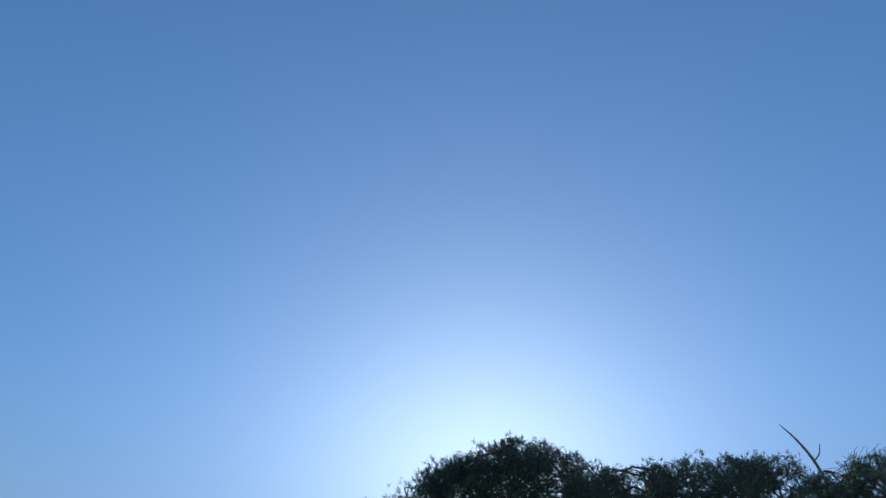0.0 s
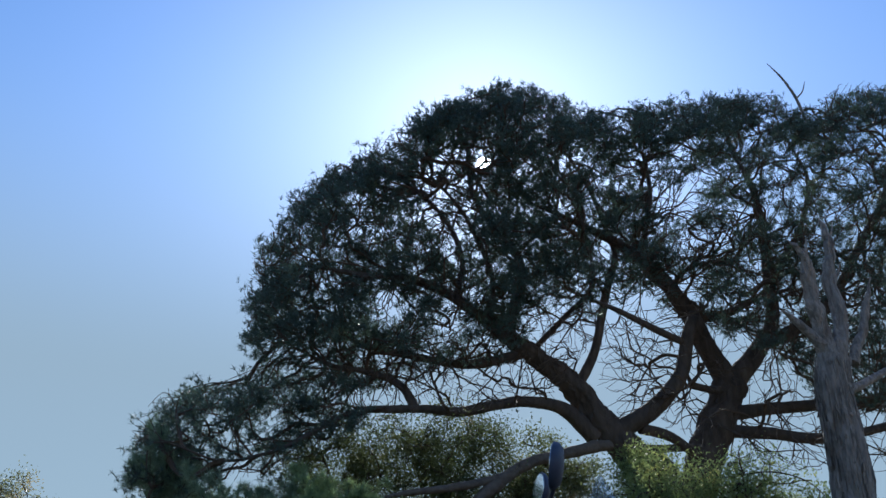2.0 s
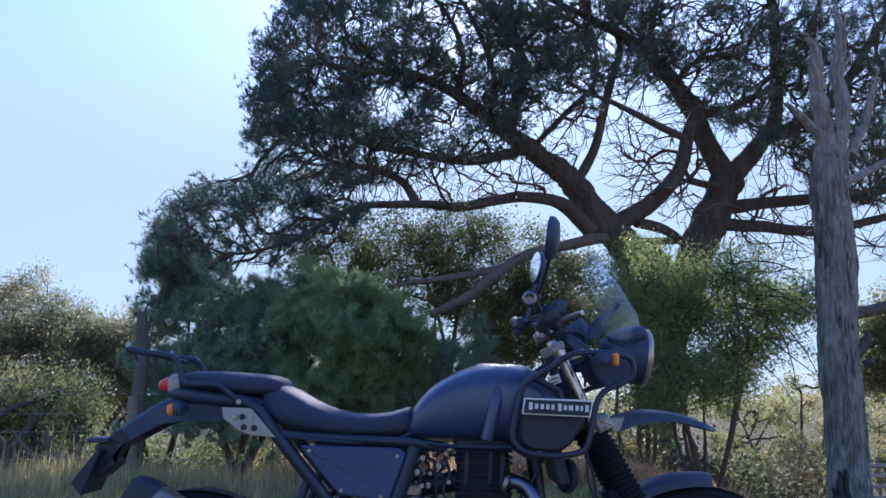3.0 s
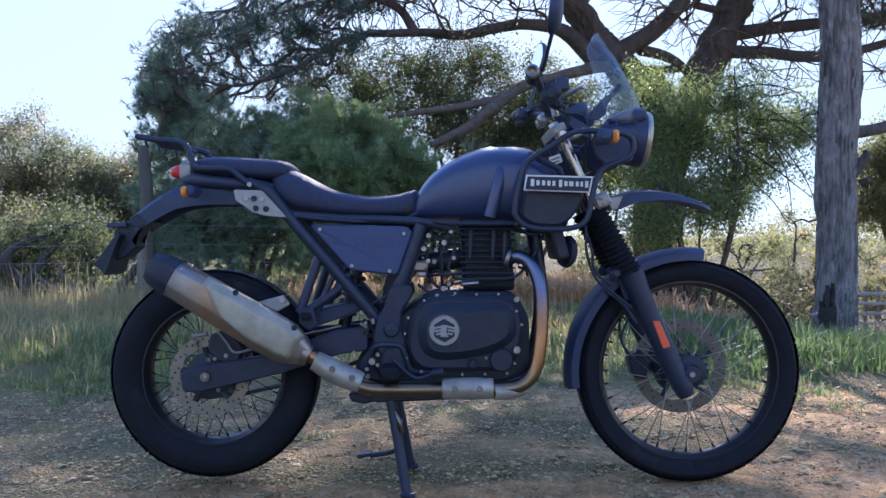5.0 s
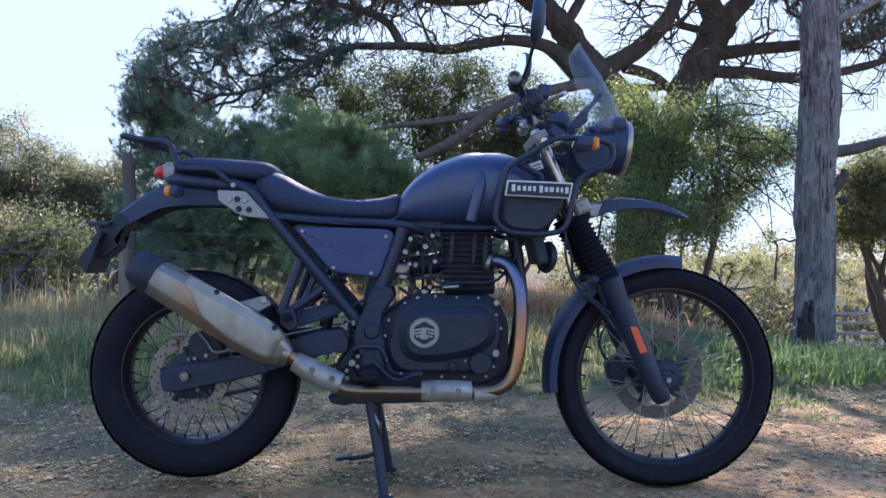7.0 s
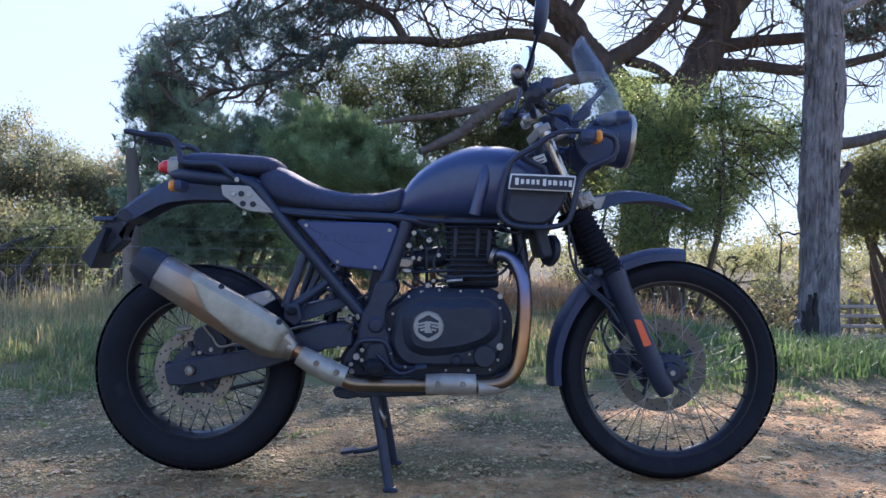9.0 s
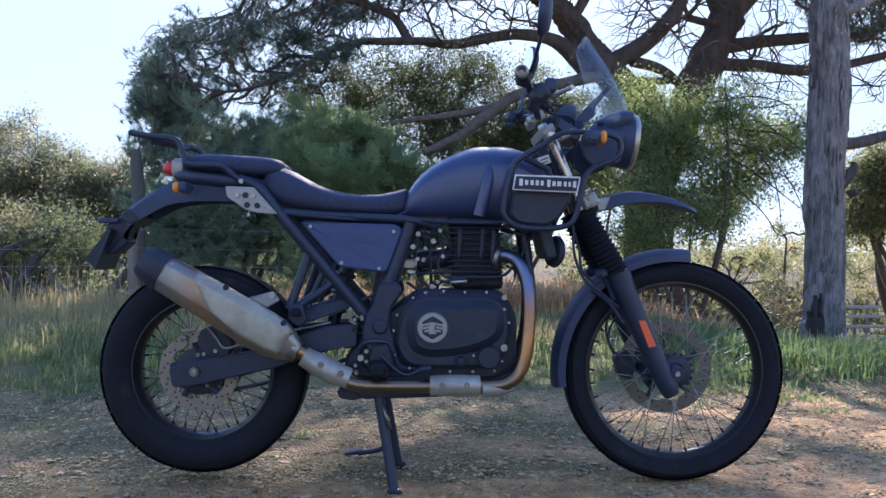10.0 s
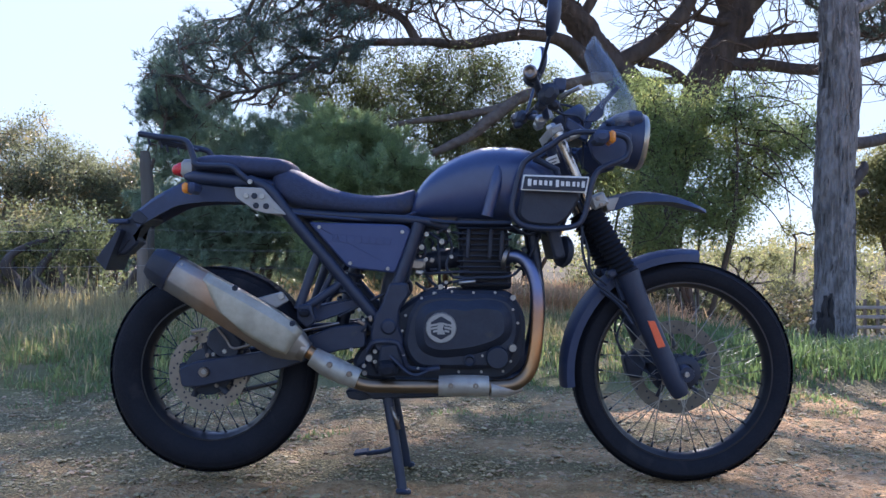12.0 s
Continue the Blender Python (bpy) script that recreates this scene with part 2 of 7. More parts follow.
vinyl = material("vinyl", (0.0281, 0.0367, 0.0745), 0.76, second=(0.0432, 0.054, 0.1056), scale=90, bump=0.003, bump_scale=260, spots=(0.07, 0.065, 0.062), spot_scale=7, spot_at=0.6)
black_plastic = material("black_plastic", (0.0281, 0.041, 0.0869), 0.52, second=(0.0389, 0.0529, 0.1043), scale=50, bump=0.0006, bump_scale=420, spots=(0.06, 0.055, 0.05), spot_scale=8, spot_at=0.68)
steel = material("steel", (0.36, 0.32, 0.28), 0.42, 1.0, second=(0.26, 0.22, 0.19), scale=20, bump=0.0005, bump_scale=200, spots=(0.3, 0.24, 0.19), spot_scale=7, spot_at=0.6)
alloy = material("alloy", (0.5, 0.49, 0.47), 0.42, 1.0, second=(0.4, 0.39, 0.37), scale=40, bump=0.0004, bump_scale=300, spots=(0.35, 0.33, 0.3), spot_scale=12, spot_at=0.66)
disc_steel = material("disc_steel", (0.33, 0.28, 0.22), 0.45, 0.6, second=(0.25, 0.21, 0.165), scale=30, bump=0.0003)
dull_disc = material("dull_disc", (0.2, 0.18, 0.15), 0.5, 0.5, second=(0.15, 0.135, 0.11), scale=30, bump=0.0003)
silver_paint = material("silver_paint", (0.4, 0.39, 0.37), 0.5, 0.4, second=(0.33, 0.32, 0.3), scale=30, spots=(0.24, 0.21, 0.18), spot_scale=9, spot_at=0.64)
white_paint = material("white_paint", (0.78, 0.78, 0.76), 0.5, second=(0.66, 0.65, 0.62), scale=40)
red_plastic = material("red_plastic", (0.75, 0.03, 0.04), 0.25, second=(0.65, 0.03, 0.04), scale=60)
amber_plastic = material("amber_plastic", (0.85, 0.3, 0.03), 0.25, second=(0.75, 0.24, 0.02), scale=60)
orange_reflector = material("orange_reflector", (0.9, 0.16, 0.06), 0.35, second=(0.8, 0.12, 0.04), scale=200, amount=0.5)
mirror_glass = material("mirror_glass", (0.85, 0.87, 0.9), 0.04, 1.0, second=(0.8, 0.82, 0.85), scale=4, rough_vary=0.02)
rim_steel = material("rim_steel", (0.5, 0.45, 0.37), 0.36, 0.8, second=(0.42, 0.37, 0.3), scale=20, rough_vary=0.08)
lens_glass = material("lens_glass", (0.62, 0.64, 0.66), 0.12, 0.6, second=(0.5, 0.52, 0.55), scale=20, rough_vary=0.05)
brushed_steel = material("brushed_steel", (0.42, 0.37, 0.31), 0.45, 0.85, second=(0.27, 0.23, 0.19), scale=22, amount=0.5, bump=0.001, bump_scale=120, spots=(0.26, 0.18, 0.12), spot_scale=4, spot_at=0.48)
pale_alloy = material("pale_alloy", (0.52, 0.495, 0.41), 0.5, 0.45, second=(0.33, 0.3, 0.26), scale=26, bump=0.001, bump_scale=120, spots=(0.3, 0.26, 0.21), spot_scale=5, spot_at=0.5)
guard_alloy = material("guard_alloy", (0.5, 0.46, 0.36), 0.5, 0.35, second=(0.34, 0.305, 0.23), scale=30, bump=0.0012, bump_scale=90, spots=(0.28, 0.24, 0.17), spot_scale=6, spot_at=0.56)
screen_plastic = clear_plastic()


def heat_tint(m, axis, low, high, tints, share):
    """Steel that heat has tinted along one axis, from blue to bronze."""
    nt = m.node_tree
    bsdf = nt.nodes["Principled BSDF"]
    old = bsdf.inputs["Base Color"].links[0].from_socket
    coord, split, ramp, mix = (nt.nodes.new("ShaderNode" + k) for k in ("TexCoord", "SeparateXYZ", "ValToRGB", "Mix"))
    mix.data_type, mix.blend_type = "RGBA", "MIX"
    mix.inputs["Factor"].default_value = share
    along = nt.nodes.new("ShaderNodeMapRange")
    along.inputs["From Min"].default_value, along.inputs["From Max"].default_value = low, high
    stops = ramp.color_ramp.elements
    stops[0].position, stops[0].color = tints[0][0], (*tints[0][1], 1)
    stops[1].position, stops[1].color = tints[-1][0], (*tints[-1][1], 1)
    for at, tint in tints[1:-1]:
        stops.new(at).color = (*tint, 1)
    nt.links.new(coord.outputs["Object"], split.inputs["Vector"])
    nt.links.new(split.outputs[axis], along.inputs["Value"])
    nt.links.new(along.outputs["Result"], ramp.inputs["Fac"])
    nt.links.new(old, mix.inputs["A"])
    nt.links.new(ramp.outputs["Color"], mix.inputs["B"])
    nt.links.new(mix.outputs["Result"], bsdf.inputs["Base Color"])
    return m


header_steel = heat_tint(material("header_steel", (0.34, 0.27, 0.2), 0.36, 1.0, second=(0.26, 0.2, 0.15), scale=12, bump=0.0004, spots=(0.2, 0.14, 0.1), spot_scale=7, spot_at=0.6), "Z", 0.0, 1.0,
                         ((0.3, (0.2, 0.165, 0.125)), (0.36, (0.32, 0.19, 0.09)), (0.45, (0.46, 0.22, 0.085)), (0.54, (0.3, 0.16, 0.1)), (0.61, (0.12, 0.145, 0.27)), (0.78, (0.18, 0.2, 0.27))), 0.85)
silencer_steel = heat_tint(brushed_steel, "X", -0.08, 0.32, ((0.0, (0.2, 0.23, 0.3)), (0.14, (0.34, 0.31, 0.28)), (0.3, (0.44, 0.24, 0.125)), (0.5, (0.38, 0.23, 0.14)), (0.75, (0.25, 0.21, 0.18)), (1.0, (0.4, 0.37, 0.33))), 0.55)


# ---- ground ----
def smooth_step(a, b, v):
    t = np.clip((v - a) / (b - a), 0, 1)
    return t * t * (3 - 2 * t)


def ground_z(x, y):
    """Height of the ground: a level drive, a verge, and paddocks that fall away behind and rise again far off."""
    x, y = np.asarray(x, float), np.asarray(y, float)
    wave = 0.012 * np.sin(2.1 * x + 0.7 * y) * np.sin(1.3 * y - 0.4 * x) + 0.006 * np.sin(5.3 * x + 1.1) * np.cos(4.7 * y)
    near = smooth_step(0.25, 0.9, np.abs(y)) * wave
    verge = 0.07 * smooth_step(1.3, 2.6, y) + 0.03 * np.sin(1.7 * x + y) * smooth_step(2.0, 4.0, y)
    fall = -0.055 * np.clip(y - 7.0, 0, 24) + 0.01 * np.clip(y - 60, 0, 900) * smooth_step(60, 500, y)
    # the paddock on the yard side lies lower
    fall = fall - 0.11 * np.clip(y - 2.3, 0, 20) * smooth_step(2.3, 4.3, x) * (1 - smooth_step(40, 80, y))
    return near + verge + fall


def graded(start, end, fine_from, fine_to, step, growth):
    """Grid lines: even between fine_from and fine_to, then wider and wider."""
    mid = list(np.arange(fine_from, fine_to + step / 2, step))
    up, d = [], step
    while (up[-1] if up else mid[-1]) < end:
        d *= growth
        up.append((up[-1] if up else mid[-1]) + d)
    down, d = [], step
    while (down[-1] if down else mid[0]) > start:
        d *= growth
        down.append((down[-1] if down else mid[0]) - d)
    return np.array(down[::-1] + mid + up)


def ground_material():
    """Gravel and red dirt on the drive, turning into soil and dry litter on the verge behind."""
    m = bpy.data.materials.new("ground")
    m.use_nodes = True
    nt = m.node_tree
    bsdf = nt.nodes["Principled BSDF"]
    coord = nt.nodes.new("ShaderNodeTexCoord")

    def noise_at(size, detail=6.0, stretch=None):
        n = nt.nodes.new("ShaderNodeTexNoise")
        n.inputs["Scale"].default_value, n.inputs["Detail"].default_value = size, detail
        if stretch:
            s = nt.nodes.new("ShaderNodeMapping")
            s.inputs["Scale"].default_value = stretch
            nt.links.new(coord.outputs["Object"], s.inputs["Vector"])
            nt.links.new(s.outputs["Vector"], n.inputs["Vector"])
        else:
            nt.links.new(coord.outputs["Object"], n.inputs["Vector"])
        return n.outputs["Fac"]

    def ramp(value, low, high):
        r = nt.nodes.new("ShaderNodeMapRange")
        r.inputs["From Min"].default_value, r.inputs["From Max"].default_value = low, high
        nt.links.new(value, r.inputs["Value"])
        return r.outputs["Result"]

    def mixed(factor, a, b):
        x = nt.nodes.new("ShaderNodeMix")
        x.data_type = "RGBA"
        nt.links.new(factor, x.inputs["Factor"])
        for socket, value in ((x.inputs["A"], a), (x.inputs["B"], b)):
            if isinstance(value, tuple):
                socket.default_value = (*value, 1)
            else:
                nt.links.new(value, socket)
        return x.outputs["Result"]

    cells = nt.nodes.new("ShaderNodeTexVoronoi")
    cells.inputs["Scale"].default_value = 85
    nt.links.new(coord.outputs["Object"], cells.inputs["Vector"])
    grey = mixed(ramp(noise_at(26), 0.4, 0.6), (0.33, 0.275, 0.125), (0.57, 0.475, 0.225))
    # cell edges darkened: shade in the crevices between grains is put into the colour
    grit = mixed(ramp(cells.outputs["Distance"], 0.0, 0.55), grey, (0.17, 0.137, 0.07))
    red = mixed(ramp(noise_at(22), 0.35, 0.65), (0.5, 0.285, 0.13), (0.68, 0.44, 0.225))
    # more red dirt towards the yard side
    sep = nt.nodes.new("ShaderNodeSeparateXYZ")
    nt.links.new(coord.outputs["Object"], sep.inputs["Vector"])
    redder = nt.nodes.new("ShaderNodeMath")
    redder.operation = "MULTIPLY_ADD"
    redder.inputs[1].default_value = 0.055
    nt.links.new(sep.outputs["X"], redder.inputs[0])
    nt.links.new(noise_at(0.8, 5, (1, 2.6, 1)), redder.inputs[2])
    drive = mixed(ramp(redder.outputs["Value"], 0.48, 0.66), grit, red)
    drive = mixed(ramp(noise_at(5.0), 0.56, 0.7), drive, (0.26, 0.2, 0.1))
    soil = mixed(ramp(noise_at(9), 0.35, 0.65), (0.16, 0.13, 0.07), (0.27, 0.215, 0.115))
    soil = mixed(ramp(noise_at(0.5), 0.42, 0.62), soil, (0.2, 0.2, 0.075))
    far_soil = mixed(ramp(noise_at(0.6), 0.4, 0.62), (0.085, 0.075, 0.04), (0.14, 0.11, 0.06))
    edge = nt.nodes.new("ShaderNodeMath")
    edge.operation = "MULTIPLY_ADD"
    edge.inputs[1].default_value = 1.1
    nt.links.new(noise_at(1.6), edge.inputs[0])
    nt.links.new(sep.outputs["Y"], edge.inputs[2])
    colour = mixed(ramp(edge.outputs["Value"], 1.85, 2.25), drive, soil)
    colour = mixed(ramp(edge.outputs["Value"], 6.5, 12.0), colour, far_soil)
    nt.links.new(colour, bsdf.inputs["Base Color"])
    bsdf.inputs["Roughness"].default_value = 0.95
    bsdf.inputs["Specular IOR Level"].default_value = 0.12
    add = nt.nodes.new("ShaderNodeMath")
    add.operation = "MULTIPLY_ADD"
    add.inputs[1].default_value = -0.6
    nt.links.new(cells.outputs["Distance"], add.inputs[0])
    nt.links.new(noise_at(45), add.inputs[2])
    bump = nt.nodes.new("ShaderNodeBump")
    bump.inputs["Strength"].default_value, bump.inputs["Distance"].default_value = 1.0, 0.02
    nt.links.new(add.outputs["Value"], bump.inputs["Height"])
    nt.links.new(bump.outputs["Normal"], bsdf.inputs["Normal"])
    return m


def build_ground():
    xs = graded(-1800, 1800, -4.0, 6.0, 0.07, 1.09)
    ys = graded(-1500, 2400, -2.4, 4.4, 0.07, 1.09)
    gx, gy = np.meshgrid(xs, ys)
    gz = ground_z(gx, gy)
    rng = np.random.default_rng(5)
    fine = (np.abs(gx - 1) < 6) & (gy > -3) & (gy < 6)
    gz = gz + fine * rng.normal(0, 0.0055, gx.shape) * smooth_step(0.0, 0.15, np.abs(gy) + 0.06)
    n, w = gx.size, len(xs)
    idx = np.arange(n).reshape(gx.shape)
    faces = np.stack([idx[:-1, :-1], idx[:-1, 1:], idx[1:, 1:], idx[1:, :-1]], -1).reshape(-1, 4)
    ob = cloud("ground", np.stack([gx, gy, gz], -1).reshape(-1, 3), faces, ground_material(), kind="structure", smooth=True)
    tagged(ob, "gravel drive with red dirt and a grassy verge", "ground")


build_ground()


def build_gravel():
    """Loose stones on the drive, one joined heap of small angular pebbles."""
    rng = np.random.default_rng(11)
    mats = [material("pebble_grey", (0.64, 0.52, 0.275), 0.85, second=(0.42, 0.33, 0.165), scale=40, island=0.6),
            material("pebble_red", (0.66, 0.45, 0.26), 0.85, second=(0.46, 0.31, 0.17), scale=40, island=0.6)]
    base = np.array([(1, 0, 0), (-1, 0, 0), (0, 1, 0), (0, -1, 0), (0, 0, 1), (0, 0, -1), (0.6, 0.6, 0.5), (-0.6, 0.6, 0.5), (-0.6, -0.6, 0.5), (0.6, -0.6, 0.5)])
    tri = np.array([(0, 6, 9), (6, 0, 2), (2, 7, 6), (7, 2, 1), (1, 8, 7), (8, 1, 3), (3, 9, 8), (9, 3, 0), (6, 7, 4), (7, 8, 4), (8, 9, 4), (9, 6, 4),
                    (0, 5, 2), (2, 5, 1), (1, 5, 3), (3, 5, 0)])
    for name, mat, count in (("gravel_grey", mats[0], 34000), ("gravel_red", mats[1], 18000)):
        x = rng.uniform(-2.6, 4.2, count)
        y = -1.35 + 3.0 * rng.random(count) ** 0.85
        size = 0.003 + 0.008 * rng.random(count) ** 3 + 0.006 * rng.random(count) * (rng.random(count) > 0.965) + 0.01 * rng.random(count) * (rng.random(count) > 0.985)
        keep = ~((np.abs(x - 1.465) < 0.09) & (np.abs(y) < 0.06))
        x, y, size = x[keep], y[keep], size[keep]
        v = base[None] * (1 + rng.normal(0, 0.18, (len(x), 10, 1))) * rng.uniform(0.7, 1.3, (len(x), 1, 3)) * (1, 1, 0.55)
        a = rng.uniform(0, 6.28, len(x))
        c, s = np.cos(a)[:, None], np.sin(a)[:, None]
        v = np.stack([v[..., 0] * c - v[..., 1] * s, v[..., 0] * s + v[..., 1] * c, v[..., 2]], -1) * size[:, None, None]
        v += np.stack([x, y, ground_z(x, y) + size * 0.1], -1)[:, None]
        f = tri[None] + 10 * np.arange(len(x))[:, None, None]
        ob = cloud(name, v.reshape(-1, 3), f.reshape(-1, 3), mat)
        tagged(ob, "loose angular stones scattered on the drive", "gravel")


build_gravel()

# ---- plants ----
bark = material("bark", (0.05, 0.042, 0.04), 0.9, second=(0.12, 0.1, 0.088), scale=9, bump=0.08, bump_scale=11, stretch=(1, 1, 0.35), spots=(0.18, 0.15, 0.125), spot_scale=2.5, spot_at=0.6)
grey_bark = material("grey_bark", (0.37, 0.345, 0.33), 0.9, second=(0.15, 0.138, 0.132), scale=26, bump=0.14, bump_scale=34, stretch=(1, 1, 0.3), spots=(0.11, 0.095, 0.085), spot_scale=7, spot_at=0.57)
limb_bark = material("limb_bark", (0.17, 0.14, 0.115), 0.9, second=(0.1, 0.08, 0.068), scale=10, bump=0.05, bump_scale=14)
twig_bark = material("twig_bark", (0.07, 0.052, 0.042), 0.9, second=(0.12, 0.09, 0.07), scale=12, bump=0.005)
pine_needle = material("pine_needle", (0.085, 0.125, 0.11), 0.45, second=(0.06, 0.095, 0.09), scale=1.2, island=0.35, through=0.3)
young_needle = material("young_needle", (0.25, 0.34, 0.235), 0.4, second=(0.19, 0.26, 0.185), scale=1.6, island=0.35, through=0.22)
# lighter, yellower than young_needle: sun on these tips is put into the colour
sunlit_needle = material("sunlit_needle", (0.31, 0.39, 0.19), 0.4, second=(0.22, 0.3, 0.165), scale=2.2, island=0.4, through=0.36)
olive_leaf = material("olive_leaf", (0.13, 0.15, 0.075), 0.5, second=(0.09, 0.115, 0.06), scale=1.5, island=0.5, through=0.42, spots=(0.27, 0.215, 0.12), spot_scale=1.6, spot_at=0.62)
bush_leaf = material("bush_leaf", (0.23, 0.275, 0.115), 0.4, second=(0.16, 0.21, 0.095), scale=2.4, island=0.4, through=0.52, spots=(0.36, 0.35, 0.13), spot_scale=2.2, spot_at=0.58)
scrub_leaf = material("scrub_leaf", (0.17, 0.19, 0.1), 0.5, second=(0.11, 0.135, 0.075), scale=1.2, island=0.45, through=0.45, spots=(0.3, 0.24, 0.14), spot_scale=0.9, spot_at=0.58)
paddock_leaf = material("paddock_leaf", (0.21, 0.205, 0.105), 0.5, second=(0.145, 0.155, 0.08), scale=0.8, island=0.4, through=0.58, spots=(0.3, 0.235, 0.12), spot_scale=0.7, spot_at=0.54)
grey_leaf = material("grey_leaf", (0.25, 0.25, 0.15), 0.4, second=(0.165, 0.185, 0.12), scale=1.5, island=0.55, through=0.46, spots=(0.4, 0.29, 0.155), spot_scale=1.1, spot_at=0.5)


def unit(v):
    return v / np.maximum(np.linalg.norm(v, axis=-1, keepdims=True), 1e-9)


def stalks(a, b, ra, rb, sides=5):
    """Many round segments from a to b."""
    way = unit(b - a)
    ref = np.where(np.abs(way[:, 2:]) < 0.9, (0, 0, 1.0), (1.0, 0, 0))
    u = unit(np.cross(way, ref))
    w = np.cross(way, u)
    ang = np.linspace(0, 2 * np.pi, sides, endpoint=False)
    ring = u[:, None] * np.cos(ang)[None, :, None] + w[:, None] * np.sin(ang)[None, :, None]
    v = np.concatenate([a[:, None] + ring * ra[:, None, None], b[:, None] + ring * rb[:, None, None]], 1)
    k = np.arange(sides)
    f = np.stack([k, (k + 1) % sides, sides + (k + 1) % sides, sides + k], -1)
    return v.reshape(-1, 3), (f[None] + 2 * sides * np.arange(len(a))[:, None, None]).reshape(-1, 4)


def grow(nodes, ways, targets, step=0.3, tip=0.004, bend=0.7, wobble=0.05, power=2.3, seed=1):
    """Branches from given nodes out to every target, each from the branch that reaches it most easily.
    Returns the start, end and radii of all segments, and the way in which every target's tip points."""
    rng = np.random.default_rng(seed)
    room = len(nodes) + 60 * len(targets)
    pos, way, up = np.zeros((room, 3)), np.zeros((room, 3)), np.full(room, -1)
    load = np.zeros(room)
    n = len(nodes)
    pos[:n], way[:n] = nodes, ways
    first = n
    far = np.array([np.min(np.linalg.norm(nodes - t, axis=1)) for t in targets])
    tips = np.zeros((len(targets), 3))
    for i in np.argsort(far):
        off = targets[i] - pos[:n]
        d = np.linalg.norm(off, axis=1)
        cosine = (off * way[:n]).sum(1) / np.maximum(d, 1e-6)
        j = int(np.argmin(d * (1 + bend * (1 - cosine))))
        count = max(2, int(d[j] / step) + 1)
        start, end = pos[j], targets[i]
        handle = start + way[j] * d[j] * 0.22
        last = j
        for k in range(1, count + 1):
            t = k / count
            p = start * (1 - t) ** 2 + handle * 2 * t * (1 - t) + end * t * t
            if k < count:
                p = p + rng.normal(0, wobble * min(1, d[j]), 3)
            pos[n], way[n], up[n] = p, unit(p - pos[last]), last
            last, n = n, n + 1
            if n >= room:
                break
        tips[i] = way[last]
        while last >= first:
            load[last] += 1
            last = up[last]
    r = tip * np.maximum(load, 1) ** (1 / power)
    seg = np.arange(first, n)
    parent = up[seg]
    ra = np.where(parent >= first, r[parent], r[seg] * 1.15)
    return pos[parent], pos[seg], np.minimum(ra, r[seg] * 1.6), r[seg], tips


def needle_tufts(centres, aims, tufts, needles, spread, length, width, seed):
    """Brushes of needles round each centre, turned up and outwards."""
    rng = np.random.default_rng(seed)
    c = np.repeat(centres, tufts, 0) + rng.normal(0, 1, (len(centres) * tufts, 3)) * spread * (1, 1, 0.75)
    axis = unit(np.repeat(aims, tufts, 0) * 0.7 + (0, 0, 0.7) + rng.normal(0, 0.45, c.shape))
    m = len(c) * needles
    c, axis = np.repeat(c, needles, 0), np.repeat(axis, needles, 0)
    out = unit(axis * rng.uniform(0.25, 1.2, (m, 1)) + unit(rng.normal(0, 1, (m, 3))) * 0.85)
    size = length * rng.uniform(0.65, 1.15, (m, 1))
    side = unit(np.cross(out, rng.normal(0, 1, (m, 3)))) * width / 2
    base = c + axis * rng.uniform(-0.3, 0.3, (m, 1)) * length
    v = np.stack([base - side, base + side, base + out * size], 1)
    return v.reshape(-1, 3), np.arange(3 * m).reshape(-1, 3)


def leaves(centres, count, spread, size, seed, droop=0.2, slim=0.4):
    """Single leaves, each a folded lozenge, round the centres."""
    rng = np.random.default_rng(seed)
    c = np.repeat(centres, count, 0)
    m = len(c)
    c = c + rng.normal(0, 1, (m, 3)) * spread
    long = unit(rng.normal(0, 1, (m, 3)) + (0, 0, -droop))
    side = unit(np.cross(long, rng.normal(0, 1, (m, 3))))
    s = size * rng.uniform(0.6, 1.25, (m, 1))
    fold = np.cross(long, side) * s * 0.08
    v = np.stack([c - long * s / 2, c + side * s * slim / 2 + fold, c + long * s / 2, c - side * s * slim / 2 + fold], 1)
    return v.reshape(-1, 3), np.arange(4 * m).reshape(-1, 4)


def inside(poly, x, z):
    """Which points lie within an outline of (x, z)."""
    hit = np.zeros(len(x), bool)
    for (ax, az), (bx, bz) in zip(poly, poly[1:] + poly[:1]):
        cross = ((az > z) != (bz > z)) & (x < (bx - ax) * (z - az) / (bz - az + 1e-12) + ax)
        hit ^= cross
    return hit


def edge_distance(line, x, z):
    """The distance of points to an open line of (x, z)."""
    best = np.full(len(x), 1e9)
    p = np.stack([x, z], -1)
    for a, b in zip(line, line[1:]):
        a, b = np.array(a), np.array(b)
        t = np.clip(((p - a) @ (b - a)) / ((b - a) @ (b - a)), 0, 1)
        best = np.minimum(best, np.linalg.norm(p - a - t[:, None] * (b - a), axis=1))
    return best


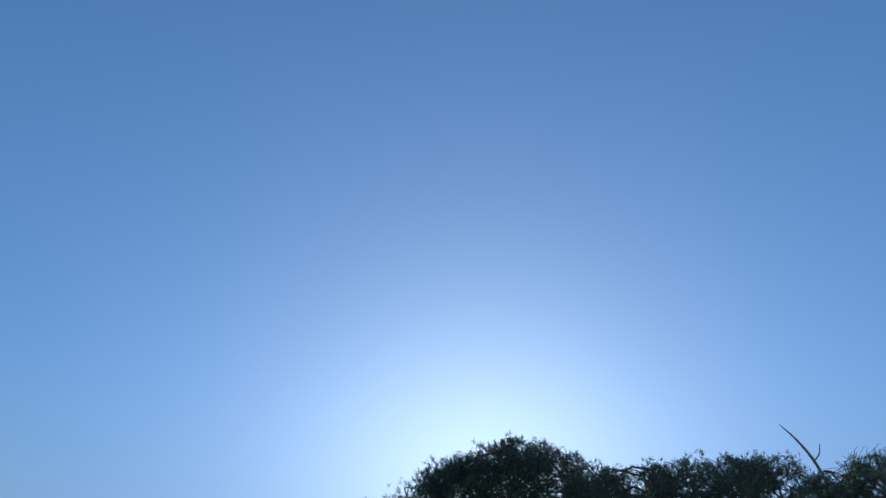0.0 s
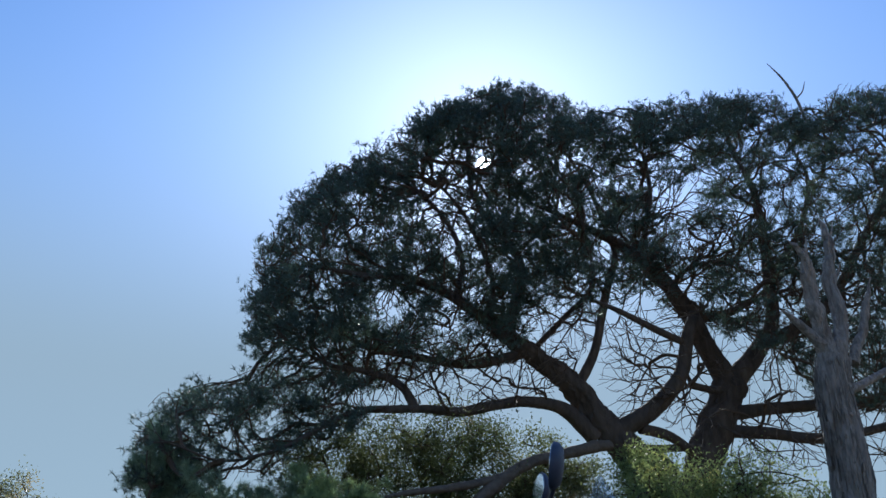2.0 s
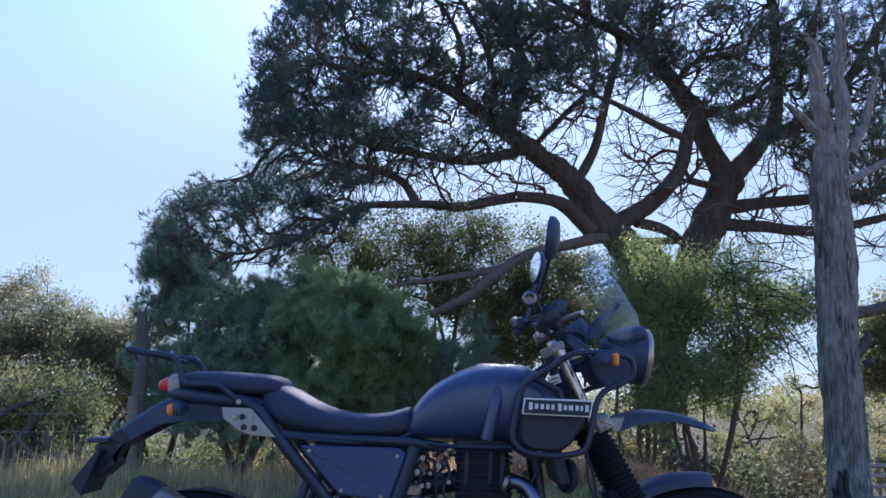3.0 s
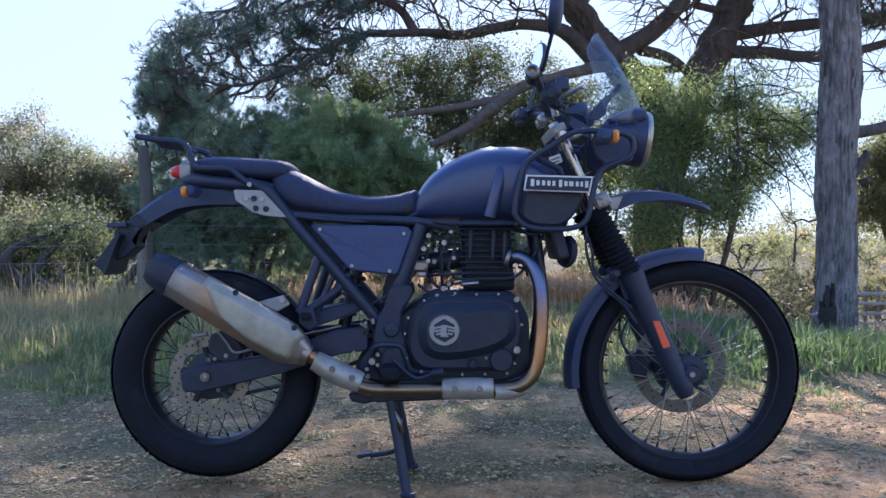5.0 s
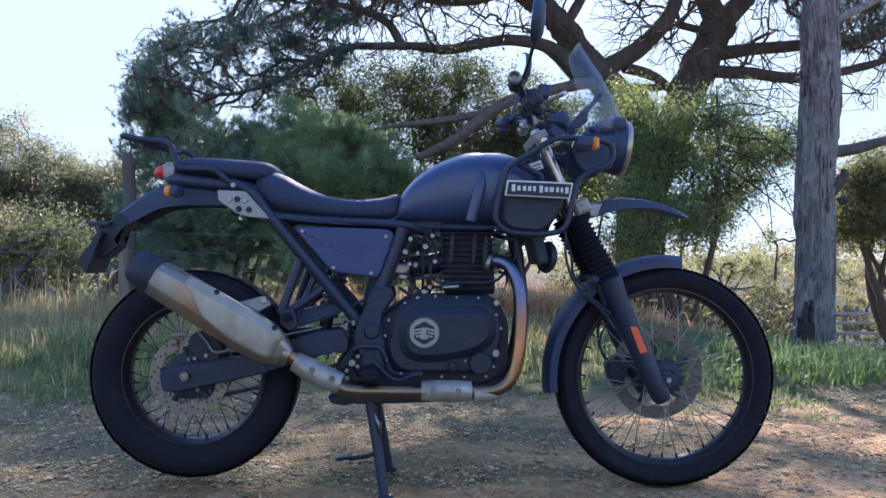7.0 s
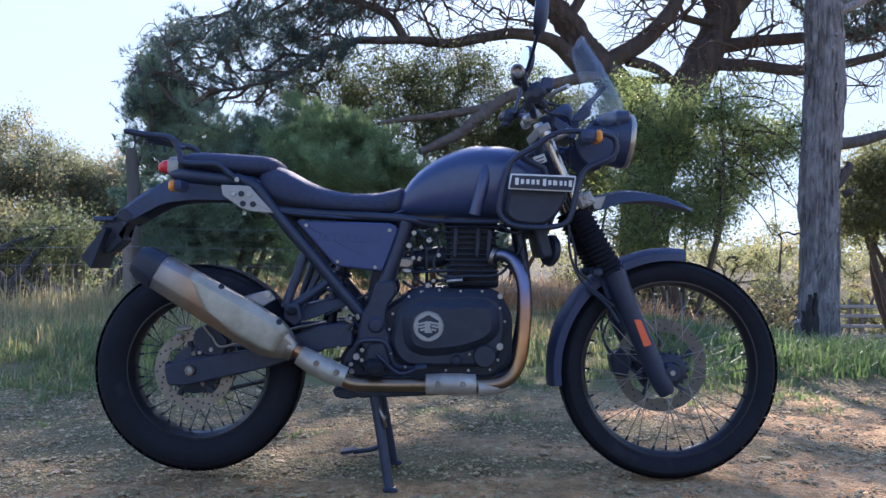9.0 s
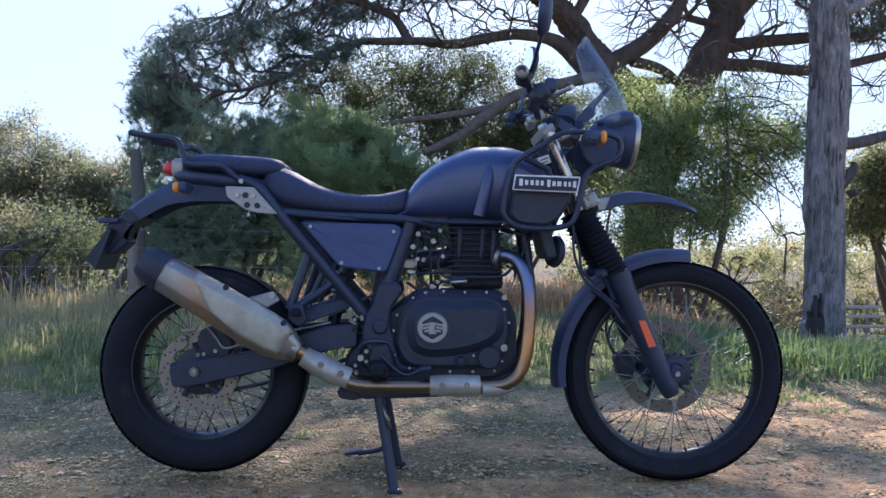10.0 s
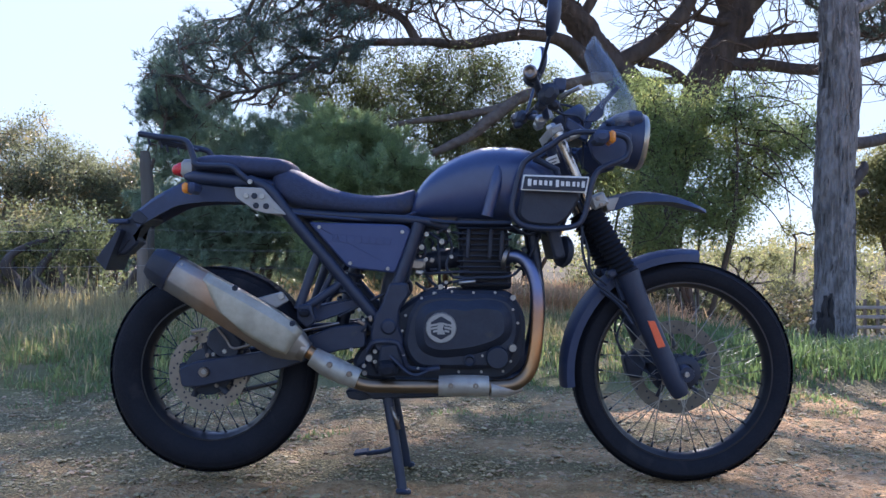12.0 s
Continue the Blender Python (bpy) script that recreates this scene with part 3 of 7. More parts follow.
def limb(name, points, radii, parent, mat, sides=10, rough=0.12, label="", ridge=0.0):
    """A bent, uneven limb; returns its nodes and ways for branches to grow from."""
    line = curve_points(points, 12)
    r = np.interp(np.linspace(0, 1, len(line)), np.linspace(0, 1, len(radii)), radii)
    bm = sweep(bmesh.new(), line, list(r), sides)
    for v in bm.verts:
        v.co += Vector((noise.noise(v.co * 3.1), noise.noise(v.co * 3.1 + Vector((7, 3, 1))), noise.noise(v.co * 2.3 + Vector((1, 9, 4))))) * rough * max(radii) * 0.8
        v.co += Vector((noise.noise(v.co * 11), noise.noise(v.co * 11 + Vector((5, 2, 8))), noise.noise(v.co * 5 + Vector((3, 3, 3))))) * rough * max(radii) * 0.45
    if ridge:
        # long fissures in the bark
        for v in bm.verts:
            v.co += Vector((noise.noise(Vector((v.co.x * 24, v.co.y * 24, v.co.z * 1.8))), noise.noise(Vector((v.co.x * 24 + 9, v.co.y * 24, v.co.z * 1.8))), 0)) * ridge
    part(name, bm, mat, parent, label, smooth=60)
    nodes = np.array([tuple(p) for p in line])
    ways = unit(np.gradient(nodes, axis=0))
    return nodes, ways


def spread_targets(poly, plane, depth, count, rng, eye=(0.72, -2.45, 1.0)):
    """Points in a crown whose outline stands in the plane y = plane, and which is deeper and wider to the back and narrower to the front."""
    xs, zs = [p[0] for p in poly], [p[1] for p in poly]
    x, z = rng.uniform(min(xs), max(xs), count * 4), rng.uniform(min(zs), max(zs), count * 4)
    keep = inside(poly, x, z)
    p = np.stack([x, np.full(len(x), plane), z], -1)[keep][:count]
    eye = np.array(eye)
    k = 1 + rng.uniform(-1, 1, (len(p), 1)) * depth / (plane - eye[1])
    return eye + (p - eye) * k, p


# ---- the big pines ----
def in_gap(p, way=SUN_WAY, eye=(0.72, -2.45, 1.0), radius=0.13):
    """A hole in the crown, where the low sun comes through."""
    off = p - np.array(eye)
    along = off @ np.array(way)
    flat = off - along[:, None] * np.array(way)
    turn = np.arctan2(flat[:, 2], flat[:, 0])
    return np.linalg.norm(flat, axis=1) < radius * (0.85 + 0.3 * np.sin(2 * turn + 1) + 0.22 * np.sin(5 * turn) + 0.15 * np.sin(9 * turn + 2))


def in_shaft(p, rng):
    """Thin places in the crown that let patches of sun down to the drive."""
    hit = p - np.array(SUN_WAY) * (p[:, 2] / SUN_WAY.z)[:, None]
    x, y = hit[:, 0], hit[:, 1]
    wave = np.sin(2.3 * x + 1.7 * y) * np.cos(3.9 * y - 1.1 * x) + 0.6 * np.sin(5.1 * x - 2.0 * y + 1) + 0.4 * np.sin(9 * y + 3 * x)
    open_side = smooth_step(-0.3, 0.5, x + 0.35 * np.sin(3 * y)) * smooth_step(0.2, 0.6, y + 0.1 * np.sin(4 * x))
    return (wave > 1.35 - 1.55 * open_side) & (np.abs(x - 1.2) < 3.0) & (y > -1.4) & (y < np.where(x > 1.7, 1.4, 2.2)) & (rng.random(len(p)) < 0.93)


def crown(tree, skeleton, polys, plane, depth, seed, clumps, tuft, bare, twigs, needle=pine_needle, tip=0.0038):
    """Branches of a pine, out to the crown's outline, with needle brushes in rounded clumps, thick near the outer line and thin inside.
    polys: (outline, outer line, share); twigs: (outline, count) of bare twigs."""
    rng = np.random.default_rng(seed)
    leafy, plain = [], []
    for poly, outer, share in polys:
        centre, flat = spread_targets(poly, plane, depth, int(clumps * share), rng)
        far = edge_distance(outer, flat[:, 0], flat[:, 2])
        keep = (far > 0.2) & (rng.random(len(far)) < np.maximum(np.exp(-np.maximum(far - 0.45, 0) / 0.75), bare))
        centre = centre[keep]
        size = rng.uniform(0.16, 0.34, (len(centre), 1))
        for k in range(8):
            off = unit(rng.normal(0, 1, centre.shape)) * rng.random((len(centre), 1)) ** 0.4
            leafy.append(centre + off * size * (1.1, 1.1, 0.75))
    for poly, count in twigs:
        plain.append(spread_targets(poly, plane, depth * 0.8, count, rng)[0])
    leafy, plain = np.concatenate(leafy), np.concatenate(plain)
    leafy, plain = leafy[~in_gap(leafy, radius=0.13)], plain[~in_gap(plain, radius=0.06)]
    leafy = leafy[~in_shaft(leafy, rng)]
    nodes = np.concatenate([s[0] for s in skeleton])
    ways = np.concatenate([s[1] for s in skeleton])
    a, b, ra, rb, aims = grow(nodes, ways, np.concatenate([leafy, plain]), step=0.24, tip=tip, bend=1.7, wobble=0.018, power=2.4, seed=seed)
    v, f = stalks(a, b, ra, rb)
    cloud("branchwork", v, f, twig_bark, tree, "bare dark twigs and branches")
    v, f = needle_tufts(leafy, aims[:len(leafy)], *tuft, seed + 1)
    cloud("foliage", v, f, needle, tree, "dark green pine needles in brushes")


def leaning_pine():
    tree = thing("pine_tree", (3.92, 10, -0.217), "large spreading pine with a leaning dark trunk and domed crown", "tree", "big pines")
    k = []
    k.append(limb("trunk", [(3.92, 10, -0.57), (4.02, 10, 1.6), (4.1, 10, 2.9), (3.649, 10, 3.372), (3.167, 9.9, 3.893), (2.812, 9.8, 4.346), (2.217, 9.6, 4.778), (1.679, 9.5, 5.118)],
                  [0.3, 0.28, 0.27, 0.26, 0.215, 0.185, 0.155, 0.125], tree, bark, 48, 0.2, "", 0.05))
    k.append(limb("limb", [(1.705, 9.5, 5.09), (1.181, 9.3, 5.45), (0.647, 9, 5.677), (0.087, 8.8, 5.777), (-0.528, 8.5, 5.69), (-1.115, 8.2, 5.691)], [0.13, 0.1, 0.08, 0.065, 0.045, 0.02], tree, bark))
    k.append(limb("limb", [(1.679, 9.5, 5.09), (1.878, 9.6, 5.685), (2.003, 9.8, 6.368), (1.842, 10, 6.978), (1.423, 10.2, 7.617), (1.177, 10.2, 8.286), (1.106, 10.3, 9.476)], [0.12, 0.1, 0.085, 0.07, 0.055, 0.04, 0.02], tree, bark))
    k.append(limb("limb", [(3.082, 9.9, 3.619), (2.561, 9.7, 4.005), (1.871, 9.4, 4.032), (0.996, 9, 3.777), (0.419, 8.7, 3.732), (-0.521, 8.4, 3.594), (-1.232, 8.1, 3.11), (-2, 7.9, 2.837), (-2.7, 7.7, 3.017)],
                  [0.15, 0.11, 0.085, 0.075, 0.06, 0.045, 0.03, 0.02, 0.01], tree, bark))
    k.append(limb("limb", [(0.338, 8.7, 3.74), (0.103, 8.7, 4.076), (-0.362, 8.6, 4.232), (-0.869, 8.4, 4.27), (-1.493, 8.2, 4.521)], [0.07, 0.06, 0.045, 0.03, 0.015], tree, bark))
    k.append(limb("limb", [(2.041, 9.6, 4.871), (1.181, 9.4, 4.607), (0.294, 9.6, 4.774), (-0.621, 9.7, 5.028), (-1.558, 9.7, 5.506), (-2.124, 9.7, 5.699)], [0.09, 0.075, 0.06, 0.05, 0.03, 0.015], tree, bark))
    k.append(limb("limb", [(2.87, 9.8, 4.44), (3.168, 9.9, 5.024), (3.443, 10, 6.054), (3.651, 10, 6.726), (3.565, 10.1, 7.251), (3.309, 10.2, 8.219), (2.761, 10.3, 9.371)], [0.085, 0.075, 0.07, 0.06, 0.05, 0.035, 0.015], tree, bark))
    k.append(limb("limb", [(2.196, 9.6, 4.976), (2.612, 9.4, 5.373), (3.043, 9.2, 5.822), (3.032, 9.1, 6.357), (2.696, 9, 6.797)], [0.05, 0.045, 0.04, 0.03, 0.012], tree, bark))
    k.append(limb("limb", [(0.911, 9.1, 5.559), (1.004, 9.3, 6.339), (0.728, 9.5, 7.142), (0.149, 9.6, 7.827), (-0.439, 9.6, 8.258)], [0.055, 0.045, 0.04, 0.03, 0.012], tree, bark))
    k.append(limb("limb", [(1.434, 9.4, 5.299), (1.484, 9.1, 5.866), (1.258, 8.9, 6.446), (0.903, 8.8, 7.077), (0.362, 8.8, 7.676)], [0.055, 0.045, 0.04, 0.03, 0.012], tree, bark))
    limb("dead_limb", [(3.157, 9.3, 3.388), (2.556, 9, 3.214), (1.945, 8.7, 3.005), (1.443, 8.4, 2.659), (1.051, 8.2, 2.324), (0.547, 8, 2.062)], [0.085, 0.085, 0.082, 0.08, 0.07, 0.05], tree, limb_bark, 14, 0.5, "pale bare limb sagging to the ground")
    limb("dead_limb", [(1.529, 8.5, 2.769), (1.052, 8.2, 2.625), (0.527, 8, 2.516), (0.024, 7.8, 2.41)], [0.06, 0.055, 0.045, 0.03], tree, limb_bark, 8, 0.35)
    c = limb("limb", [(3.471, 9.9, 3.731), (4.002, 9.8, 4.059), (4.43, 9.7, 4.543), (4.591, 9.6, 5.125), (4.753, 9.6, 5.558)], [0.16, 0.14, 0.115, 0.1, 0.09], tree, bark)
    limb("limb", [(3.784, 9.9, 3.76), (4.277, 10.1, 3.689), (4.722, 10.3, 3.437)], [0.09, 0.08, 0.07], tree, bark)
    limb("limb", [(3.852, 9.9, 3.444), (4.383, 10.2, 3.526), (5.028, 10.5, 3.619)], [0.07, 0.06, 0.05], tree, bark)
    k.append(limb("limb", [(4.583, 9.6, 5.03), (3.94, 9.4, 5.259), (3.378, 9.2, 5.463), (2.823, 9, 5.597)], [0.06, 0.055, 0.04, 0.02], tree, bark))
    dome = [(-2.479, 5.332), (-2.449, 6.416), (-2.097, 7.077), (-1.772, 7.7), (-1.223, 8.157), (-0.414, 8.711), (0.222, 9.233), (1.135, 9.801), (1.653, 9.997), (2.731, 9.822)]
    under = [(3.09, 8.155), (3.088, 6.639), (2.29, 5.438), (1.383, 4.682), (0.171, 4.221), (-1.201, 4.117), (-2.02, 4.551)]
    low = [(-1.243, 4.651), (-0.045, 5.409), (1.765, 6.015), (3.245, 6.233), (3.162, 5.071), (2.229, 3.984), (0.523, 3.792), (-1.161, 3.603)]
    side = [(-3.96, 2.753), (-3.9, 3.7), (-3.55, 4.18), (-2.996, 4.33), (-2.3, 4.36), (-2.12, 4.66)]
    side_under = [(-1.208, 4.205), (-0.41, 3.781), (-1.122, 3.106), (-2.252, 2.851), (-2.932, 2.45)]
    mid = [(1.228, 8.131), (1.838, 9.073), (3.653, 9.097), (4.419, 6.864), (3.549, 5.453), (2.298, 5.63), (1.499, 6.619)]
    # last two patches: clumps added to keep sun off the near drive and motorcycle
    crown(tree, k, [(dome + under, dome, 0.89), (side + side_under, side, 0.15), (mid, dome, 0.3), ([(-2.2, 4.9), (0.2, 4.9), (0.2, 6.3), (-2.2, 6.3)], [(-2.2, 5.2), (0.2, 5.9)], 0.04), ([(-0.4, 5.9), (2.6, 5.9), (2.6, 7.1), (-0.4, 7.1)], [(-0.4, 6.5), (2.6, 6.5)], 0.025)], 9.5, 1.9, 21, 1300, (5, 12, 0.06, 0.095, 0.0095), 0.33, [(dome + under, 8200), (side + side_under, 700), (low, 2200)])


def upright_pine():
    tree = thing("pine_tree", (4.05, 10.5, -0.26), "tall pine with a forked dark trunk and wide flat crown", "tree", "big pines")
    k = []
    k.append(limb("trunk", [(4.05, 10.5, -0.631), (4.25, 10.55, 1.3), (4.58, 10.6, 2.45), (4.832, 10.6, 3.084), (4.974, 10.6, 3.496), (5.297, 10.6, 4.17), (5.557, 10.6, 4.714)], [0.27, 0.26, 0.26, 0.27, 0.28, 0.27, 0.25], tree, bark, 48, 0.2, "", 0.05))
    k.append(limb("limb", [(5.533, 10.6, 4.664), (5.16, 10.5, 5.334), (4.864, 10.4, 5.964), (4.341, 10.2, 6.557), (3.722, 10, 6.968), (3.027, 9.8, 7.257), (2.246, 9.6, 7.518)], [0.2, 0.17, 0.15, 0.12, 0.095, 0.06, 0.025], tree, bark, 12))
    k.append(limb("limb", [(5.533, 10.6, 4.664), (6.058, 10.7, 5.222), (6.49, 10.8, 5.863), (6.622, 10.9, 6.878), (6.705, 11, 7.832), (6.642, 11, 8.717), (6.331, 11, 9.612)], [0.2, 0.16, 0.13, 0.1, 0.085, 0.06, 0.02], tree, bark, 12))
    k.append(limb("limb", [(6.224, 10.7, 5.408), (6.857, 10.5, 5.704), (7.521, 10.3, 6.305), (8.251, 10.1, 7.493), (9.02, 10, 8.53)], [0.13, 0.11, 0.09, 0.06, 0.02], tree, bark))
    k.append(limb("limb", [(6.585, 10.9, 6.548), (7.055, 11, 7.262), (7.436, 11, 7.836), (7.759, 11, 8.857), (7.564, 11, 9.628)], [0.08, 0.07, 0.055, 0.04, 0.015], tree, bark))
    k.append(limb("limb", [(5.122, 10.5, 5.796), (5.58, 10.4, 5.865), (6.099, 10.3, 6.109), (6.701, 10.2, 6.259)], [0.08, 0.07, 0.055, 0.03], tree, bark))
    k.append(limb("limb", [(5.488, 10.6, 4.191), (6.075, 10.4, 4.224), (6.825, 10.2, 4.246), (7.722, 10, 4.323), (8.654, 9.8, 4.556)], [0.12, 0.105, 0.09, 0.07, 0.02], tree, bark))
    k.append(limb("limb", [(5.366, 10.6, 3.9), (5.988, 10.3, 3.791), (6.661, 10, 3.667), (7.541, 9.8, 3.812), (8.549, 9.6, 4.132)], [0.11, 0.1, 0.085, 0.065, 0.02], tree, bark))
    k.append(limb("limb", [(4.864, 10.4, 5.964), (4.667, 10.3, 6.287), (5.006, 10.2, 6.646), (5.561, 10.1, 6.73)], [0.06, 0.05, 0.04, 0.02], tree, bark))
    k.append(limb("limb", [(4.738, 10.2, 4.546), (5.089, 10.3, 4.499), (5.487, 10.5, 4.537)], [0.06, 0.06, 0.07], tree, bark))
    k.append(limb("limb", [(4.112, 10.1, 6.669), (4.283, 10.2, 7.413), (4.468, 10.3, 8.291), (4.38, 10.4, 9.331)], [0.07, 0.055, 0.04, 0.015], tree, bark))
    limb("dead_twig", [(7.657, 10.3, 9.309), (7.518, 10.3, 10.209), (7.314, 10.3, 10.743), (7.074, 10.3, 11.11)], [0.035, 0.03, 0.022, 0.008], tree, grey_bark, 6)
    limb("dead_twig", [(7.484, 10.3, 10.262), (7.649, 10.3, 10.45), (7.735, 10.3, 10.68)], [0.018, 0.014, 0.006], tree, grey_bark, 6)
    top = [(2.843, 9.95), (3.446, 10.05), (4.099, 10.059), (4.884, 10.28), (5.596, 10.29), (6.883, 10.467), (7.679, 10.014), (8.342, 10.621), (8.863, 10.736), (10.724, 10.451), (12.489, 9.122)]
    under = [(12.122, 6.479), (9.816, 5.225), (8.541, 5.81), (7.862, 7.186), (6.817, 7.509), (5.783, 8.072), (4.56, 8.174), (3.457, 8.638)]
    low = [(3.433, 8.278), (5.459, 7.951), (7.222, 7.514), (8.833, 6.227), (8.272, 3.889), (6.783, 4.611), (5.979, 5.377), (4.698, 5.764), (3.718, 6.696)]
    open_part = [(3.354, 5.747), (5.658, 5.775), (8.733, 5.813), (8.102, 3.183), (5.292, 3.237), (3.715, 4.386)]
    fork_part = [(3.119, 6.581), (4.608, 6.707), (5.168, 4.974), (4.299, 3.843), (3.229, 4.012)]
    crown(tree, k, [(top + under, top, 0.7), (low, top, 0.3)], 10.3, 1.9, 33, 1850, (5, 12, 0.06, 0.095, 0.0095), 0.28, [(top + under, 5200), (low, 6200), (open_part, 1700), (fork_part, 500)])


flake_bark = material("flake_bark", (0.4, 0.37, 0.345), 0.9, second=(0.22, 0.2, 0.185), scale=20, island=0.6, bump=0.01, bump_scale=60)


def dead_trunk():
    tree = thing("dead_tree", (4.387, 5, -0.271), "tall grey dead tree trunk with a broken forked top", "tree")
    core = limb("trunk", [(4.36, 5, -0.271), (4.393, 5, 0.154), (4.405, 5, 0.845), (4.406, 5, 1.537), (4.453, 5, 2.338), (4.442, 5, 3.033), (4.501, 5, 3.377)], [0.215, 0.176, 0.166, 0.17, 0.172, 0.166, 0.14], tree, grey_bark, 60, 0.08, "", 0.03)
    # loose flakes of bark and dry wood all round the trunk
    rng = np.random.default_rng(38)
    n = 1300
    at = rng.uniform(0.02, 0.97, n)
    span = np.linspace(0, 1, len(core[0]))
    mid = np.stack([np.interp(at, span, core[0][:, k]) for k in range(3)], -1)
    r = np.interp(at, np.linspace(0, 1, 7), [0.215, 0.176, 0.166, 0.17, 0.172, 0.166, 0.14]) + rng.uniform(-0.006, 0.006, n)
    turn = rng.uniform(0, 6.283, n)
    out = np.stack([np.cos(turn), np.sin(turn), 0 * turn], -1)
    side = np.stack([-np.sin(turn), np.cos(turn), 0 * turn], -1) * 0.004 + 0.018 * rng.random((n, 1)) ** 2
    rise = np.array((0, 0, 1.0)) * (0.02 + 0.1 * rng.random((n, 1)) ** 2) + side * rng.uniform(-0.9, 0.9, (n, 1))
    lift = out * rng.uniform(0.002, 0.011, (n, 1))
    c = mid + out * r[:, None]
    v = np.stack([c - side - rise, c + side - rise * 0.8, c + side * 0.7 + rise, c - side * 0.8 + rise * 0.9, c - side * 0.7 - rise * 0.7 + lift, c + side * 0.7 - rise * 0.6 + lift, c + side * 0.4 + rise * 0.8 + lift * 0.6, c - side * 0.5 + rise * 0.7 + lift * 0.6], 1)
    f = np.array([(4, 5, 6, 7), (0, 1, 5, 4), (1, 2, 6, 5), (2, 3, 7, 6), (3, 0, 4, 7)])[None] + 8 * np.arange(n)[:, None, None]
    cloud("loose_bark", v.reshape(-1, 3), f.reshape(-1, 4), flake_bark, tree, "loose grey flakes of bark")
    limb("trunk_fork", [(4.457, 5, 3.261), (4.409, 4.95, 3.651), (4.361, 4.9, 4.049), (4.332, 4.85, 4.392), (4.194, 4.8, 4.583)], [0.085, 0.07, 0.06, 0.045, 0.006], tree, grey_bark, 24, 0.6, "", 0.03)
    limb("trunk_fork", [(4.527, 5.05, 3.276), (4.674, 5.1, 3.767), (4.702, 5.1, 4.258), (4.746, 5.1, 4.702), (4.715, 5.1, 4.995)], [0.08, 0.065, 0.055, 0.035, 0.005], tree, grey_bark, 24, 0.6, "", 0.03)
    limb("trunk_fork", [(4.701, 5.05, 3.336), (4.871, 5.1, 3.648), (5.004, 5.1, 4.012), (5.116, 5.1, 4.261)], [0.06, 0.045, 0.03, 0.005], tree, grey_bark, 20, 0.6, "", 0.02)
    limb("stub", [(4.397, 4.95, 3.476), (4.182, 4.9, 3.69), (4.021, 4.85, 3.8)], [0.055, 0.04, 0.012], tree, grey_bark, 8, 0.2)
    limb("stub", [(4.629, 5, 1.298), (4.688, 4.95, 1.331)], [0.04, 0.032], tree, bark, 8, 0.1)
    limb("stub", [(4.54, 4.98, 1.376), (4.646, 4.95, 1.532), (4.657, 4.95, 1.607)], [0.06, 0.05, 0.02], tree, bark, 8, 0.3)
    limb("limb", [(4.577, 5, 1.778), (4.871, 5.2, 1.834), (5.288, 5.4, 1.949), (5.864, 5.6, 2.097)], [0.06, 0.055, 0.05, 0.03], tree, bark, 8, 0.2)
    for a, b, r in (((4.357, 4.9, 4.109), (4.231, 4.85, 4.257), 0.02), ((4.33, 4.85, 4.331), (4.399, 4.85, 4.609), 0.025), ((4.685, 5.1, 4.134), (4.838, 5.1, 4.448), 0.02), ((4.737, 5.1, 4.638), (4.843, 5.1, 4.898), 0.018), ((4.626, 5.05, 3.511), (4.749, 5.05, 3.749), 0.025)):
        limb("splinter", [a, tuple((Vector(a) + Vector(b)) / 2 + Vector((0.01, 0, 0))), b], [r, r * 0.6, 0.003], tree, grey_bark, 8, 0.5)
    limb("limb", [(4.552, 5, 3.033), (4.925, 5.2, 3.207), (5.478, 5.4, 3.511)], [0.05, 0.04, 0.02], tree, grey_bark, 8, 0.2)


def trunk_scar():
    """A charred hollow at the foot of the dead trunk."""
    bm = bmesh.new()
    char = material("charred_wood", (0.06, 0.053, 0.05), 0.9, second=(0.025, 0.022, 0.021), scale=14, bump=0.04, stretch=(1, 1, 0.3))
    mid = Vector((4.263, 4.84, 0.155))
    for dx, low, high, wide in ((-0.075, -0.3, 0.05, 0.035), (-0.03, -0.33, 0.2, 0.05), (0.025, -0.34, 0.22, 0.045), (0.07, -0.3, 0.1, 0.034), (0.0, -0.36, 0.0, 0.085), (0.11, -0.3, -0.12, 0.025)):
        rings = []
        for z in np.linspace(low, high, 18):
            t = (z - low) / (high - low)
            w = wide * math.sqrt(max(0.015, 1 - abs(2 * t - 0.7) / 1.35)) * (0.85 + 0.7 * noise.noise(Vector((z * 19, dx * 40, 2))))
            shift = 0.035 * noise.noise(Vector((dx * 30, z * 9, 5)))
            rings.append([mid + Vector((dx + w * math.cos(a) + shift, 0.035 * math.sin(a) + abs(dx) * 0.35, z + 0.02 * noise.noise(Vector((a, z * 9, dx))))) for a in np.linspace(0, 2 * math.pi, 12, endpoint=False)])
        ring_loft(bm, rings)
    tagged(part("hollow", bm, char, bpy.data.objects["dead_tree"], "charred dark hollow"))


leaning_pine()
upright_pine()
dead_trunk()
trunk_scar()


